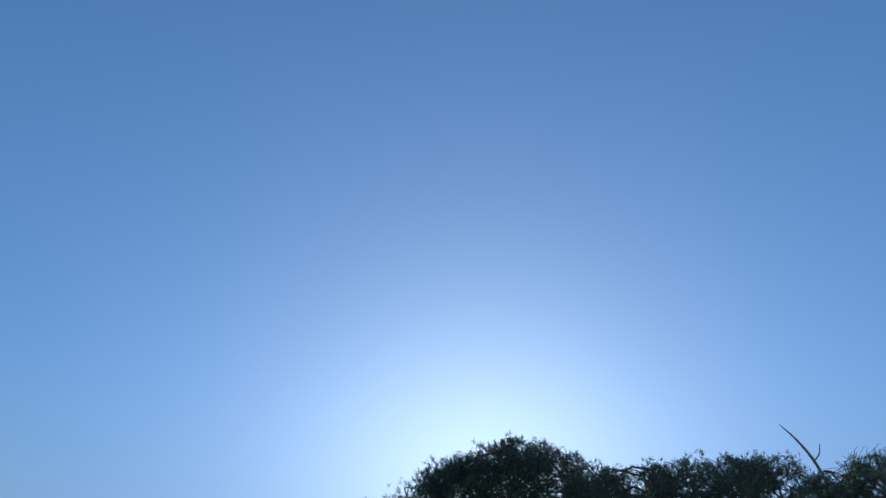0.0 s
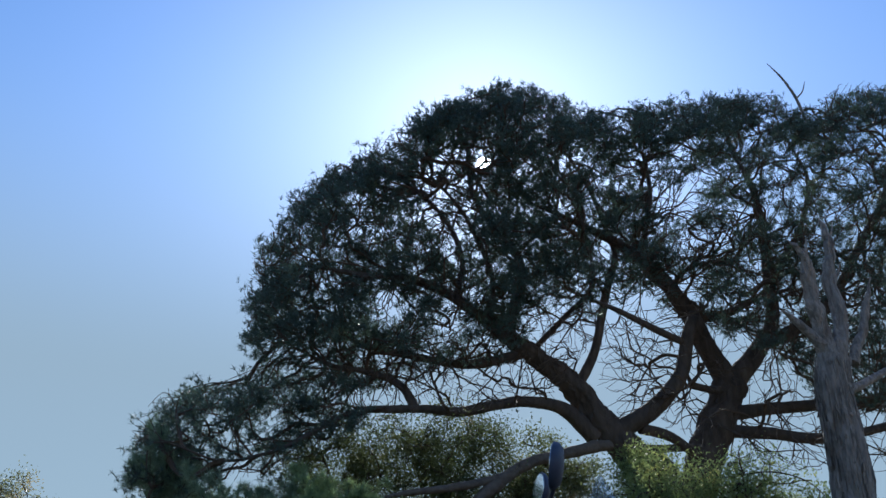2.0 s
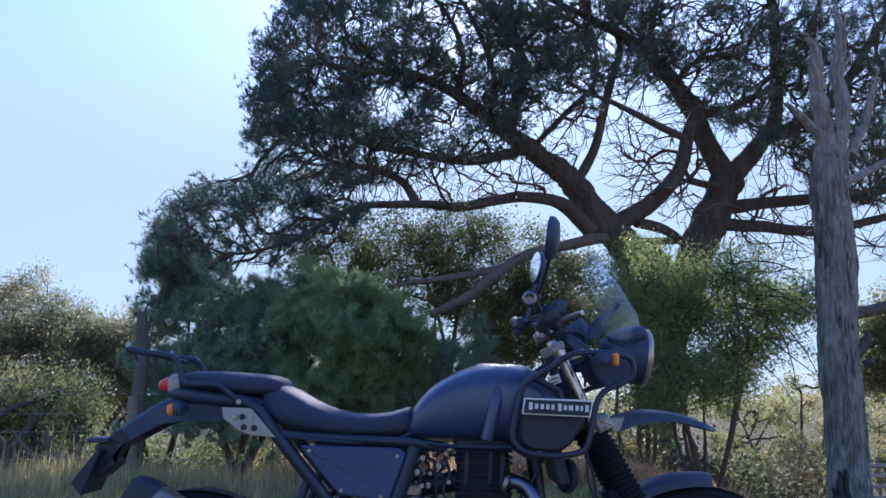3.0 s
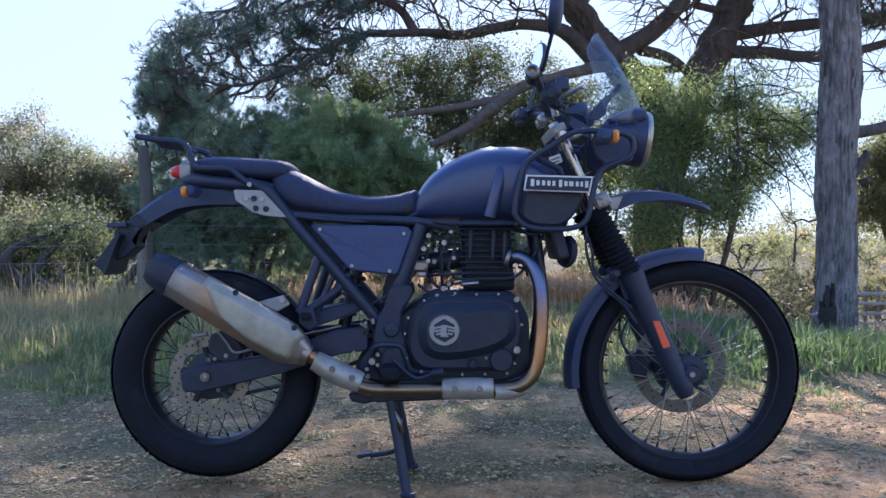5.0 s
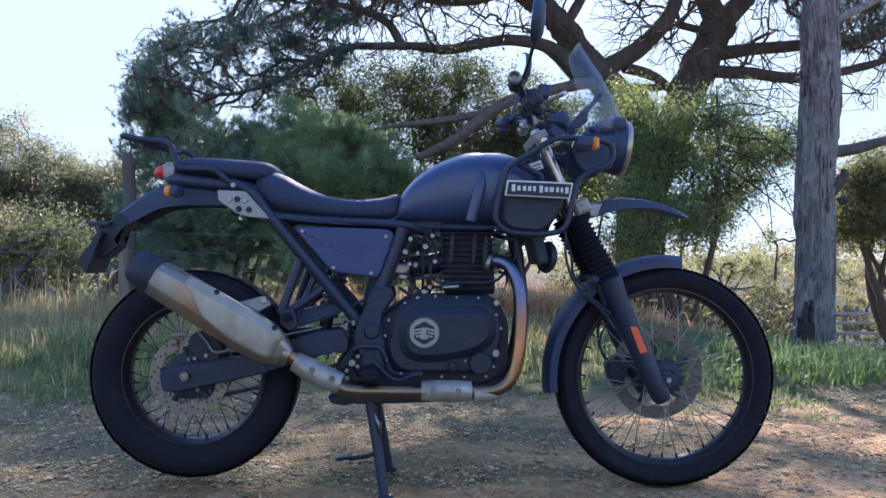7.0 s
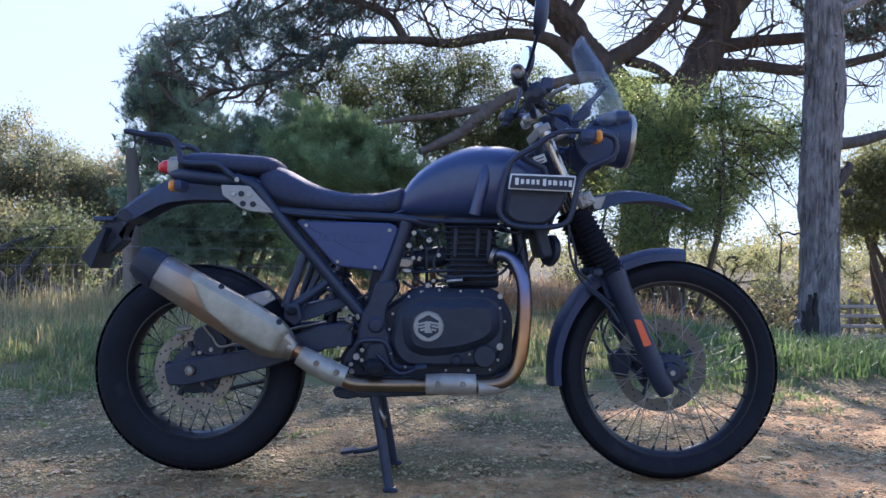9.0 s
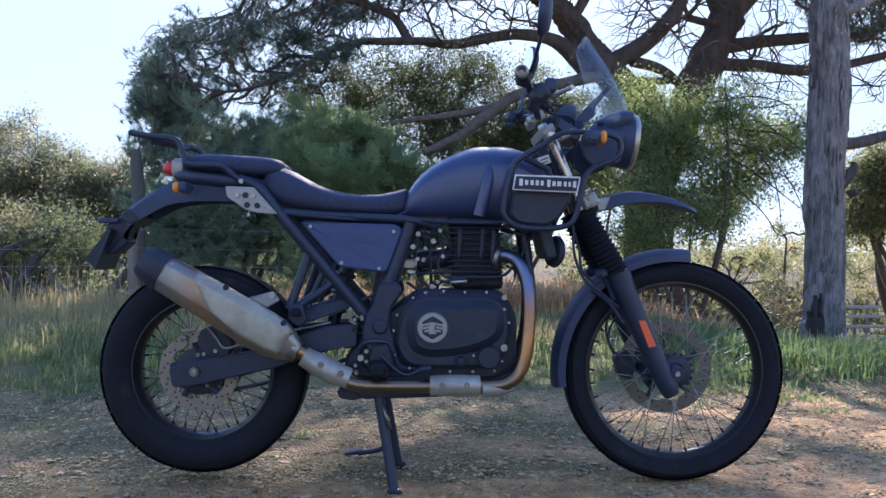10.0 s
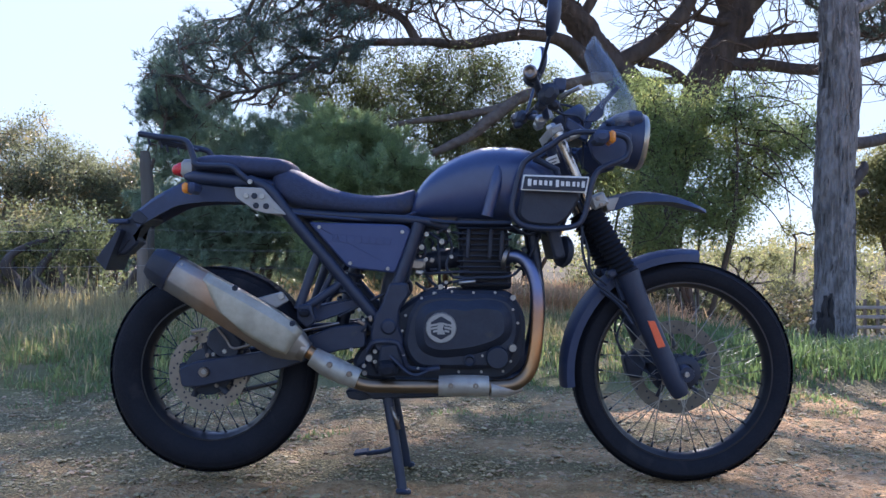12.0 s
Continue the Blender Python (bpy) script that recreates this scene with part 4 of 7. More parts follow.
# ---- shrubs and lower trees ----
def shrub(name, base, blobs, label, category, leaf_material, tips, leaf, stem=0.03, stems=4, seed=1, needles=None, group="", tip=0.004, bark_material=None, lean=0.25):
    """A many-stemmed shrub: stems from the base, branches out to points in a few rounded masses, leaves or needles round their ends."""
    rng = np.random.default_rng(seed)
    ob = thing(name, base, label, category, group)
    base = np.array(base)
    share = np.array([b[1] * b[2] for b in blobs])
    share = share / share.sum()
    targets = []
    for (centre, rx, rz), s in zip(blobs, share):
        n = max(1, int(tips * s / 6))
        d = unit(rng.normal(0, 1, (n, 3)))
        r = rng.random((n, 1)) ** 0.45
        bump = 1 + 0.22 * np.sin(5 * d[:, :1] + 3 * d[:, 2:]) * np.cos(4 * d[:, 1:2] + 2)
        spots = np.array(centre) + d * r * bump * (rx, rx, rz)
        targets.append(np.repeat(spots, 6, 0) + rng.normal(0, 0.1, (6 * n, 3)))
    targets = np.concatenate(targets)
    targets = targets[targets[:, 2] > base[2] + 0.12]
    nodes, ways = [], []
    for i in range(stems):
        aim = np.array(blobs[i % len(blobs)][0]) + rng.normal(0, 0.15, 3)
        mid = base + (aim - base) * 0.5 + rng.normal(0, lean, 3) * (1, 1, 0.3)
        start = base + rng.normal(0, 0.1, 3) * (1, 1, 0) - (0, 0, 0.1)
        n, w = limb("stem", [tuple(start), tuple(mid), tuple(aim)], [stem * 1.3, stem, stem * 0.35], ob, bark_material or twig_bark, 7, 0.3)
        nodes.append(n), ways.append(w)
    a, b, ra, rb, aims = grow(np.concatenate(nodes), np.concatenate(ways), targets, step=0.25, tip=tip, wobble=0.07, seed=seed)
    v, f = stalks(a, b, ra, rb, 4)
    cloud("branchwork", v, f, bark_material or twig_bark, ob)
    if needles:
        v, f = needle_tufts(targets, unit(aims + (targets - np.mean(targets, 0)) * 0.3), *needles, seed + 3)
    else:
        v, f = leaves(targets, *leaf, seed + 3)
    cloud("foliage", v, f, leaf_material, ob)
    return ob


def blob(p, rx, rz):
    return (p, rx, rz)


def at_ground(p):
    return (p[0], p[1], float(ground_z(p[0], p[1])))


# green young pines behind the fence
shrub("young_pine", at_ground((-0.317, 7.6, 0.376)), [blob((-0.61, 7.6, 2.167), 0.55, 0.5), blob((0.042, 7.5, 1.941), 0.5, 0.45), blob((-0.381, 7.5, 1.372), 0.85, 0.75), blob((-0.911, 7.7, 1.818), 0.6, 0.6)],
      "bushy young pine with bright green tips", "tree", sunlit_needle, 800, None, 0.04, 4, 41, (5, 36, 0.05, 0.12, 0.009), "young pines")
shrub("young_pine", at_ground((-1.845, 8, 0.359)), [blob((-1.929, 8, 2.147), 0.7, 0.55), blob((-1.386, 7.9, 1.765), 0.7, 0.6), blob((-2.149, 8, 1.475), 0.9, 0.7), blob((-1.625, 8, 0.955), 0.9, 0.6), blob((-2.518, 8, 0.878), 0.75, 0.55), blob((-0.992, 8, 0.882), 0.7, 0.6)],
      "bushy young pine in deep shade", "tree", young_needle, 1050, None, 0.04, 4, 42, (5, 32, 0.05, 0.12, 0.009), "young pines")
shrub("young_pine", at_ground((-3.013, 8.6, 0.337)), [blob((-3.05, 8.6, 2.699), 0.5, 0.6), blob((-2.75, 8.6, 2.227), 0.6, 0.6), blob((-2.78, 8.6, 1.438), 0.66, 0.8)],
      "thin grey-green young pine with open branches", "tree", young_needle, 440, None, 0.035, 3, 43, (5, 28, 0.06, 0.12, 0.009), "young pines")
shrub("young_pine", at_ground((0.532, 8.2, 0.208)), [blob((0.681, 8.2, 1.27), 0.7, 0.7), blob((0.075, 8.2, 0.813), 0.8, 0.5), blob((1.217, 8.3, 0.818), 0.6, 0.6)],
      "low shaded pine scrub under the big limbs", "tree", young_needle, 560, None, 0.03, 4, 44, (5, 32, 0.055, 0.12, 0.009), "young pines")
# olive-leaved scrub behind
shrub("wattle_shrub", at_ground((0.765, 9.4, 0.154)), [blob((0.333, 9.4, 3.362), 0.8, 0.6), blob((1.094, 9.4, 3.279), 0.85, 0.65), blob((1.602, 9.4, 2.519), 0.7, 0.75), blob((0.674, 9.4, 2.432), 0.9, 0.8), blob((-0.257, 9.4, 2.937), 0.6, 0.6), blob((-0.764, 9.4, 3.105), 0.55, 0.5), blob((-1.186, 9.4, 2.85), 0.5, 0.45)],
      "tall olive-brown shrub with small sunlit leaves", "shrub", olive_leaf, 1050, (52, 0.1, 0.05), 0.035, 6, 45)
shrub("wattle_shrub", at_ground((1.898, 9.8, 0.139)), [blob((2.069, 9.8, 2.057), 0.9, 1.0), blob((2.592, 9.8, 2.496), 0.75, 0.9), blob((3.029, 9.8, 2.06), 0.6, 0.6), blob((1.546, 9.8, 1.794), 0.6, 0.6), blob((2.242, 9.8, 3.107), 0.6, 0.5)],
      "loose green shrub behind the pines", "shrub", scrub_leaf, 800, (52, 0.1, 0.06), 0.03, 5, 46)
# scrub by the fence
shrub("scrub_tree", at_ground((-6.558, 11.5, -0.36)), [blob((-6.929, 11.5, 2.536), 0.9, 0.75), blob((-6.38, 11.5, 2.22), 0.9, 0.7), blob((-6.178, 11.5, 1.724), 0.9, 0.7), blob((-6.968, 11.5, 1.225), 1.0, 0.8), blob((-6.025, 11.4, 1.027), 0.8, 0.6), blob((-7.668, 11.5, 1.918), 0.9, 1.0)],
      "grey-green scrub tree with sunlit brownish tips", "tree", grey_leaf, 980, (60, 0.1, 0.055), 0.07, 6, 47, group="scrub trees", lean=0.4)
shrub("scrub_tree", at_ground((-5.673, 12.2, -0.409)), [blob((-5.951, 12.2, 2.037), 0.85, 0.65), blob((-5.479, 12.2, 1.673), 0.8, 0.65), blob((-5.89, 12.2, 0.839), 0.8, 0.5), blob((-5.169, 12.2, 1.987), 0.7, 0.55), blob((-4.852, 12.2, 1.363), 0.7, 0.6)],
      "low scrub tree with twisted stems", "tree", grey_leaf, 860, (60, 0.1, 0.055), 0.06, 5, 48, group="scrub trees", lean=0.4)
shrub("scrub_tree", at_ground((-5.444, 13.5, -0.505)), [blob((-5.629, 13.5, 1.647), 0.8, 0.5), blob((-5.115, 13.5, 1.082), 0.8, 0.6)],
      "pale scrub tree in the sun", "tree", grey_leaf, 260, (60, 0.1, 0.065), 0.05, 4, 49, group="scrub trees", lean=0.4)
for number, (px, spots) in enumerate((((-3.984, 8.4, -0.277), ((-4.336, 8.4, 0.301), (-3.603, 8.4, 0.341), (-4.068, 8.4, 0.572))), ((-4.996, 8.8, -0.315), ((-5.243, 8.8, 0.484), (-4.804, 8.8, 0.645), (-4.68, 8.8, 0.166))), ((-5.376, 8.2, -0.263), ((-5.533, 8.2, 0.418), (-5.116, 8.2, 0.343))))):
    shrub("dead_shrub", at_ground(px), [blob(p, 0.32, 0.22) for p in spots],
          "bare grey dead shrub with forked stems", "shrub", grey_leaf, 130, (1, 0.1, 0.03), 0.03, 5, 50 + 100 * number, bark_material=limb_bark, group="dead shrubs")
shrub("scrub_tree", at_ground((-4.601, 8.4, -0.433)), [blob((-4.92, 8.4, 0.878), 0.45, 0.3), blob((-4.38, 8.4, 0.957), 0.45, 0.3), blob((-5.305, 8.4, 0.723), 0.5, 0.3), blob((-4.03, 8.4, 0.649), 0.3, 0.22)],
      "old scrub tree with thick dark leaning trunks", "tree", scrub_leaf, 260, (50, 0.13, 0.055), 0.065, 6, 53, group="scrub trees", lean=0.35, bark_material=bark)
def forked_stumps():
    """A grey dead shrub with two forked limbs, and the dark leaning trunks of the scrub behind it."""
    ob = thing("dead_shrub", at_ground((-3.678, 7.6, 0.0)), "weathered grey dead shrub forking low in the dry grass", "shrub", "dead shrubs")
    for line, radii, mat in (
        ([(-3.628, 7.6, -0.353), (-3.787, 7.6, 0.018), (-3.945, 7.6, 0.217), (-4.089, 7.6, 0.36), (-4.148, 7.6, 0.574)], [0.06, 0.05, 0.045, 0.03, 0.02], limb_bark), ([(-3.916, 7.6, 0.182), (-3.803, 7.6, 0.36), (-3.748, 7.6, 0.632)], [0.03, 0.02, 0.008], limb_bark), ([(-4.017, 7.6, 0.303), (-4.202, 7.6, 0.252), (-4.36, 7.6, 0.359), (-4.576, 7.6, 0.573)], [0.035, 0.03, 0.02, 0.008], limb_bark),
        ([(-3.585, 7.6, -0.353), (-3.487, 7.6, 0.04), (-3.332, 7.6, 0.254), (-3.162, 7.6, 0.491), (-2.992, 7.6, 0.791)], [0.06, 0.055, 0.05, 0.04, 0.02], bark), ([(-3.246, 7.6, 0.362), (-3.131, 7.6, 0.219), (-2.987, 7.6, 0.019)], [0.02, 0.012, 0.006], limb_bark), ([(-3.787, 7.6, 0.018), (-3.644, 7.6, -0.039), (-3.6, 7.6, -0.175)], [0.025, 0.018, 0.006], limb_bark)):
        limb("limb", line, radii, ob, mat, 9, 0.4)
    tree = thing("scrub_tree", at_ground((-5.364, 9.2, 0.0)), "old scrub tree with thick dark bare trunks", "tree", "scrub trees")
    for line, radii in (([(-5.362, 9.2, -0.687), (-5.357, 9.2, -0.191), (-5.41, 9.2, 0.305), (-5.53, 9.2, 0.801), (-5.583, 9.2, 1.298)], [0.17, 0.14, 0.12, 0.1, 0.07]), ([(-4.826, 9.2, -0.603), (-4.813, 9.2, -0.107), (-4.916, 9.2, 0.471), (-4.821, 9.2, 1.134)], [0.13, 0.12, 0.1, 0.06]), ([(-5.393, 9.2, 0.139), (-5.082, 9.2, 0.554), (-4.952, 9.2, 0.885)], [0.08, 0.06, 0.03])):
        limb("trunk", line, radii, tree, bark, 12, 0.3)


forked_stumps()


# leafy bush below the pines
shrub("leafy_bush", at_ground((3.749, 7, 0.004)), [blob((3.177, 7, 2.226), 0.5, 0.45), blob((3.716, 7, 2.227), 0.65, 0.5), blob((4.391, 7, 2.364), 0.6, 0.4), blob((3.581, 7, 1.6), 0.62, 0.42),
      blob((4.429, 7.1, 1.836), 0.55, 0.4), blob((3.2, 7, 1.0), 0.35, 0.3), blob((3.95, 7.1, 1.05), 0.2, 0.25), blob((3.048, 6.5, 1.506), 0.32, 0.35), blob((3.28, 6.4, 1.1), 0.25, 0.3), blob((2.952, 6.5, 0.867), 0.2, 0.25), blob((4.75, 7.0, 2.05), 0.45, 0.2), blob((3.72, 6.8, 1.15), 0.45, 0.4), blob((4.15, 6.9, 1.45), 0.4, 0.35), blob((4.974, 7.1, 2.247), 0.35, 0.25)],
      "spreading leafy bush with yellow-green sunlit leaves", "shrub", bush_leaf, 1150, (52, 0.09, 0.045), 0.022, 9, 51, lean=0.1)
shrub("leafy_bush", at_ground((3.261, 8.2, -0.087)), [blob((3.335, 8.2, 2.722), 0.4, 0.35), blob((3.259, 8.2, 1.961), 0.5, 0.55)],
      "small leafy bush with yellowish tips", "shrub", bush_leaf, 260, (60, 0.08, 0.05), 0.025, 4, 52)
# bare twigs that droop from the bush towards the dead tree
twigs = thing("drooping_branch", (4.236, 6.6, 1.712), "thin bare drooping branches of the bush", "branch")
for a, b, c, d in (((4.115, 6.8, 2.064), (4.494, 6.6, 1.907), (4.772, 6.5, 1.511), (4.915, 6.4, 1.061)), ((4.181, 6.8, 1.866), (4.429, 6.6, 1.648), (4.708, 6.5, 1.383), (4.903, 6.4, 1.199)), ((4.313, 6.8, 2.197), (4.624, 6.6, 2.134), (4.836, 6.5, 1.959), (5.011, 6.4, 1.693)),
                   ((4.085, 6.9, 1.745), (4.313, 6.8, 1.47), (4.535, 6.7, 1.202), (4.687, 6.6, 0.874)), ((4.019, 6.9, 2.547), (4.406, 6.7, 2.574), (4.753, 6.6, 2.458), (4.964, 6.5, 2.183)), ((4.34, 6.7, 2.05), (4.559, 6.6, 1.713), (4.612, 6.5, 1.383), (4.643, 6.5, 1.064))):
    limb("twig", [a, b, c, d], [0.012, 0.009, 0.006, 0.003], twigs, twig_bark, 6, 0.3)
# trees across the paddock
for number, (spot, size) in enumerate((((12.4, 26, -0.574), 1.75), ((14.983, 30, -0.749), 1.25), ((13.299, 32, -0.845), 1.6), ((6.864, 36, -1.048), 1.3), ((4.832, 28, -0.687), 0.9), ((20.422, 40, -1.191), 1.7), ((9.394, 42, -1.315), 1.4), ((17.125, 28, -0.651), 1.2), ((19.234, 30, -0.736), 1.3), ((20.201, 36, -1.009), 1.4))):
    x, y, z = at_ground(spot)
    shrub("paddock_tree", (x, y, z), [blob((x - 0.6 * size, y, z + 2.0 * size), 0.9 * size, 0.5 * size), blob((x + 0.7 * size, y, z + 2.6 * size), 0.8 * size, 0.5 * size), blob((x, y, z + 1.3 * size), 1.3 * size, 0.6 * size)],
          "small open paddock tree in the sun", "tree", paddock_leaf, 110, (46, 0.17, 0.13), 0.07, 3, 60 + number, group="paddock trees", tip=0.012)
shrub("gum_tree", at_ground((12.243, 16, -0.377)), [blob((10.877, 16, 2.37), 0.8, 0.6), blob((10.482, 16, 1.582), 0.7, 0.5), blob((11.398, 16, 1.454), 1.0, 0.7), blob((11.664, 16, 2.766), 1.0, 0.8)],
      "leafy gum tree lit from behind", "tree", paddock_leaf, 420, (70, 0.2, 0.1), 0.09, 4, 70)


dry_scrub_leaf = material("dry_scrub_leaf", (0.1, 0.095, 0.06), 0.6, second=(0.065, 0.075, 0.045), scale=1.3, island=0.5, through=0.3, spots=(0.21, 0.16, 0.1), spot_scale=0.8, spot_at=0.5)


def undergrowth():
    """Low dense scrub that fills the ground under and behind the trees, and drier scrub down in the paddock."""
    rng = np.random.default_rng(75)
    # stretches of (west, east, near, far, clumps, height)
    green = ((-2.6, 1.2, 9.5, 13.5, 560, 0.9), (-16, -2.6, 9.5, 13.5, 240, 0.4), (-30, -1, 15, 24, 500, 0.75), (-9, -1.4, 7.7, 9.4, 120, 0.5), (2.9, 5.0, 8.4, 9.4, 150, 0.8))
    dry = ((3.2, 6.8, 10, 13.5, 420, 1.3), (4, 19, 18, 38, 380, 1.0), (2.6, 5.2, 7.4, 9.6, 110, 0.7))
    for name, mat, areas, label in (("undergrowth", scrub_leaf, green, "dense olive-green low scrub"), ("dry_scrub", dry_scrub_leaf, dry, "brown and olive dry scrub in the paddock")):
        spots = []
        for x0, x1, y0, y1, count, tall in areas:
            x, y = rng.uniform(x0, x1, count), rng.uniform(y0, y1, count)
            spots.append(np.stack([x, y, ground_z(x, y) + rng.uniform(0.05, 1, count) * tall * (0.75 + 0.35 * np.sin(1.3 * x + y))], -1))
        v, f = leaves(np.concatenate(spots), 60, 0.17, 0.08, 76, slim=0.5)
        tagged(cloud(name, v, f, mat), label, "scrub")


undergrowth()


def far_woods():
    """A low line of woods on the rise across the paddocks."""
    rng = np.random.default_rng(80)
    x = rng.uniform(-320, 420, 1600)
    y = rng.uniform(90, 200, 1600)
    h = rng.uniform(0.1, 1, 1600) * (4.5 + 2.5 * np.sin(x * 0.05) * np.cos(x * 0.021 + 1))
    c = np.stack([x, y, ground_z(x, y) + h], -1)
    v, f = leaves(c, 80, 1.3, 0.5, 81, slim=0.7)
    tagged(cloud("far_woods", v, f, paddock_leaf), "distant low line of woods", "woods")


far_woods()


# ---- grass, dry stalks and fence ----
green_blade = material("green_blade", (0.1, 0.165, 0.062), 0.5, second=(0.21, 0.245, 0.115), scale=3.5, island=0.55, through=0.5)
dry_blade = material("dry_blade", (0.48, 0.4, 0.235), 0.7, second=(0.34, 0.28, 0.155), scale=1.5, island=0.45, through=0.4)
rust_blade = material("rust_blade", (0.5, 0.33, 0.22), 0.75, second=(0.6, 0.43, 0.3), scale=1.5, island=0.4, through=0.45)


weed_leaf = material("weed_leaf", (0.09, 0.15, 0.06), 0.5, second=(0.15, 0.21, 0.09), scale=2.0, island=0.5, through=0.45)
petal = material("petal", (0.62, 0.55, 0.5), 0.7, second=(0.5, 0.42, 0.38), scale=60)


def blades(x, y, height, width, seed, lean=0.5):
    """Bent blades of grass standing on the ground."""
    rng = np.random.default_rng(seed)
    n = len(x)
    root = np.stack([x, y, ground_z(x, y) - 0.01], -1)
    a = rng.uniform(0, 6.283, n)
    out = np.stack([np.cos(a), np.sin(a), np.zeros(n)], -1)
    side = np.stack([-np.sin(a), np.cos(a), np.zeros(n)], -1) * width[:, None] / 2
    tilt = rng.uniform(0.1, 1, (n, 1)) * lean
    h = height[:, None]
    mid = root + (0, 0, 0.55) * h + out * h * tilt * 0.25
    top = root + np.array((0, 0, 1.0)) * h * (1 - tilt * 0.25) + out * h * tilt * 0.8
    v = np.stack([root - side, root + side, mid + side * 0.7, mid - side * 0.7, top + side * 0.12, top - side * 0.12], 1)
    f = np.array([(0, 1, 2, 3), (3, 2, 4, 5)])[None] + 6 * np.arange(n)[:, None, None]
    return v.reshape(-1, 3), f.reshape(-1, 4)


def patchy(rng, count, x0, x1, y0, y1, scale, at):
    """Spots strewn in patches."""
    x, y = rng.uniform(x0, x1, count), rng.uniform(y0, y1, count)
    keep = np.sin(x * scale + 1.3) * np.cos(y * scale * 1.3 + x) + 0.5 * np.sin(x * scale * 2.7 + y * 3.1) + rng.normal(0, 0.5, count) > at
    return x[keep], y[keep]


def build_grass():
    rng = np.random.default_rng(90)
    # tussocks: tufts of bent blades, thin at the drive's edge
    x, y = patchy(rng, 6400, -6, 8, 1.3, 5.4, 1.4, -0.45)
    edge = 1.65 + 0.25 * np.sin(1.7 * x) + 0.2 * np.sin(4.1 * x + 1)
    keep = y > edge - 0.4 * rng.random(len(x))
    x, y = x[keep], y[keep]
    tall = (0.06 + 0.15 * rng.random(len(x)) ** 1.5) * np.where(x < 0.2, 0.95, 0.68) * (0.55 + 0.6 * smooth_step(1.5, 3.2, y))
    x, y, tall = np.repeat(x, 18), np.repeat(y, 18), np.repeat(tall, 18)
    x, y = x + rng.normal(0, 0.045, len(x)), y + rng.normal(0, 0.045, len(x))
    v, f = blades(x, y, tall * rng.uniform(0.5, 1.3, len(x)), 0.006 + 0.008 * rng.random(len(x)), 91, 1.15)
    straw = rng.random(len(x)) < (0.17 + 0.5 * smooth_step(2.2, 3.6, y)) * np.where(x > 2.6, 0.45, 1.0)
    quads = f.reshape(-1, 2, 4)
    tagged(cloud("grass", v, quads[~straw].reshape(-1, 4), green_blade), "uneven green grass tussocks on the verge", "grass")
    tagged(cloud("straw_grass", v, quads[straw].reshape(-1, 4), dry_blade), "dry straw blades among the green grass", "grass")
    x, y = patchy(rng, 34000, -9, 10, 2.6, 8.5, 0.9, -0.2)
    h = (0.06 + 0.12 * rng.random(len(x))) * (0.6 + 0.5 * smooth_step(3, 6, y))
    v, f = blades(x, y, h, 0.005 + 0.006 * rng.random(len(x)), 92, 0.7)
    tagged(cloud("dry_grass", v, f, dry_blade), "straw-coloured dry grass along the fence", "grass")
    x, y = patchy(rng, 9000, -7, 0.5, 4.6, 7.4, 0.7, -0.3)
    v, f = blades(x, y, 0.1 + 0.3 * rng.random(len(x)) ** 2, 0.005 + 0.006 * rng.random(len(x)), 89, 0.9)
    tagged(cloud("tall_straw", v, f, dry_blade), "tall straw-coloured grass in front of the scrub", "grass")
    x, y = patchy(rng, 12000, -2, 5, 8.0, 17.0, 0.5, -0.4)
    h = 0.25 + 0.4 * rng.random(len(x))
    v, f = blades(x, y, h, 0.012 + 0.012 * rng.random(len(x)), 93, 1.9)
    bx, by = rng.uniform(1.2, 4.0, 9000), rng.uniform(6.2, 9.6, 9000)
    v2, f2 = blades(bx, by, 0.16 + 0.36 * rng.random(9000), 0.014 + 0.014 * rng.random(9000), 97, 2.4)
    v, f = np.concatenate([v, v2]), np.concatenate([f, f2 + len(v)])
    bx, by = patchy(rng, 15000, 3.2, 11, 6.0, 15, 0.7, -0.5)
    v3, f3 = blades(bx, by, 0.08 + 0.22 * rng.random(len(bx)), 0.014 + 0.016 * rng.random(len(bx)), 99, 1.8)
    tagged(cloud("paddock_grass", v3, f3, dry_blade), "pale dry grass across the sunlit paddock", "grass")
    tagged(cloud("bracken", v, f, rust_blade), "rust-brown dead bracken in the sun", "bracken")
    x, y = patchy(rng, 420, -7, 2.5, 4.2, 8.5, 0.8, -0.2)
    h = 0.3 + 0.45 * rng.random(len(x))
    v, f = blades(x, y, h, 0.006 + 0.004 * rng.random(len(x)), 94, 0.35)
    tagged(cloud("dry_stalks", v, f, dry_blade), "tall dry stalks standing in the grass", "grass")
    # taller green weeds round the dead tree
    n = 1400
    cx, cy = rng.uniform(1.9, 6.4, n), 1.8 + 3.1 * rng.random(n)
    x, y = np.repeat(cx, 14) + rng.normal(0, 0.06, n * 14), np.repeat(cy, 14) + rng.normal(0, 0.06, n * 14)
    v, f = blades(x, y, np.repeat(0.07 + 0.14 * rng.random(n), 14) * rng.uniform(0.6, 1.2, n * 14), 0.007 + 0.008 * rng.random(n * 14), 98, 1.2)
    tagged(cloud("tall_weeds", v, f, weed_leaf), "taller green weeds round the foot of the dead tree", "weeds")
    # weeds on the drive
    c = np.array([(0.227, 0.6, 0.018), (0.756, 1, 0.005), (-0.876, 0.8, 0), (1.191, 1, 0.011), (1.033, 0.9, 0.001), (-0.411, 1.2, 0.014), (-1.186, 1.2, -0.001), (2.496, 1.1, -0.01)])
    n = 70
    x = np.repeat(c[:, 0], n) + rng.normal(0, 0.06, len(c) * n)
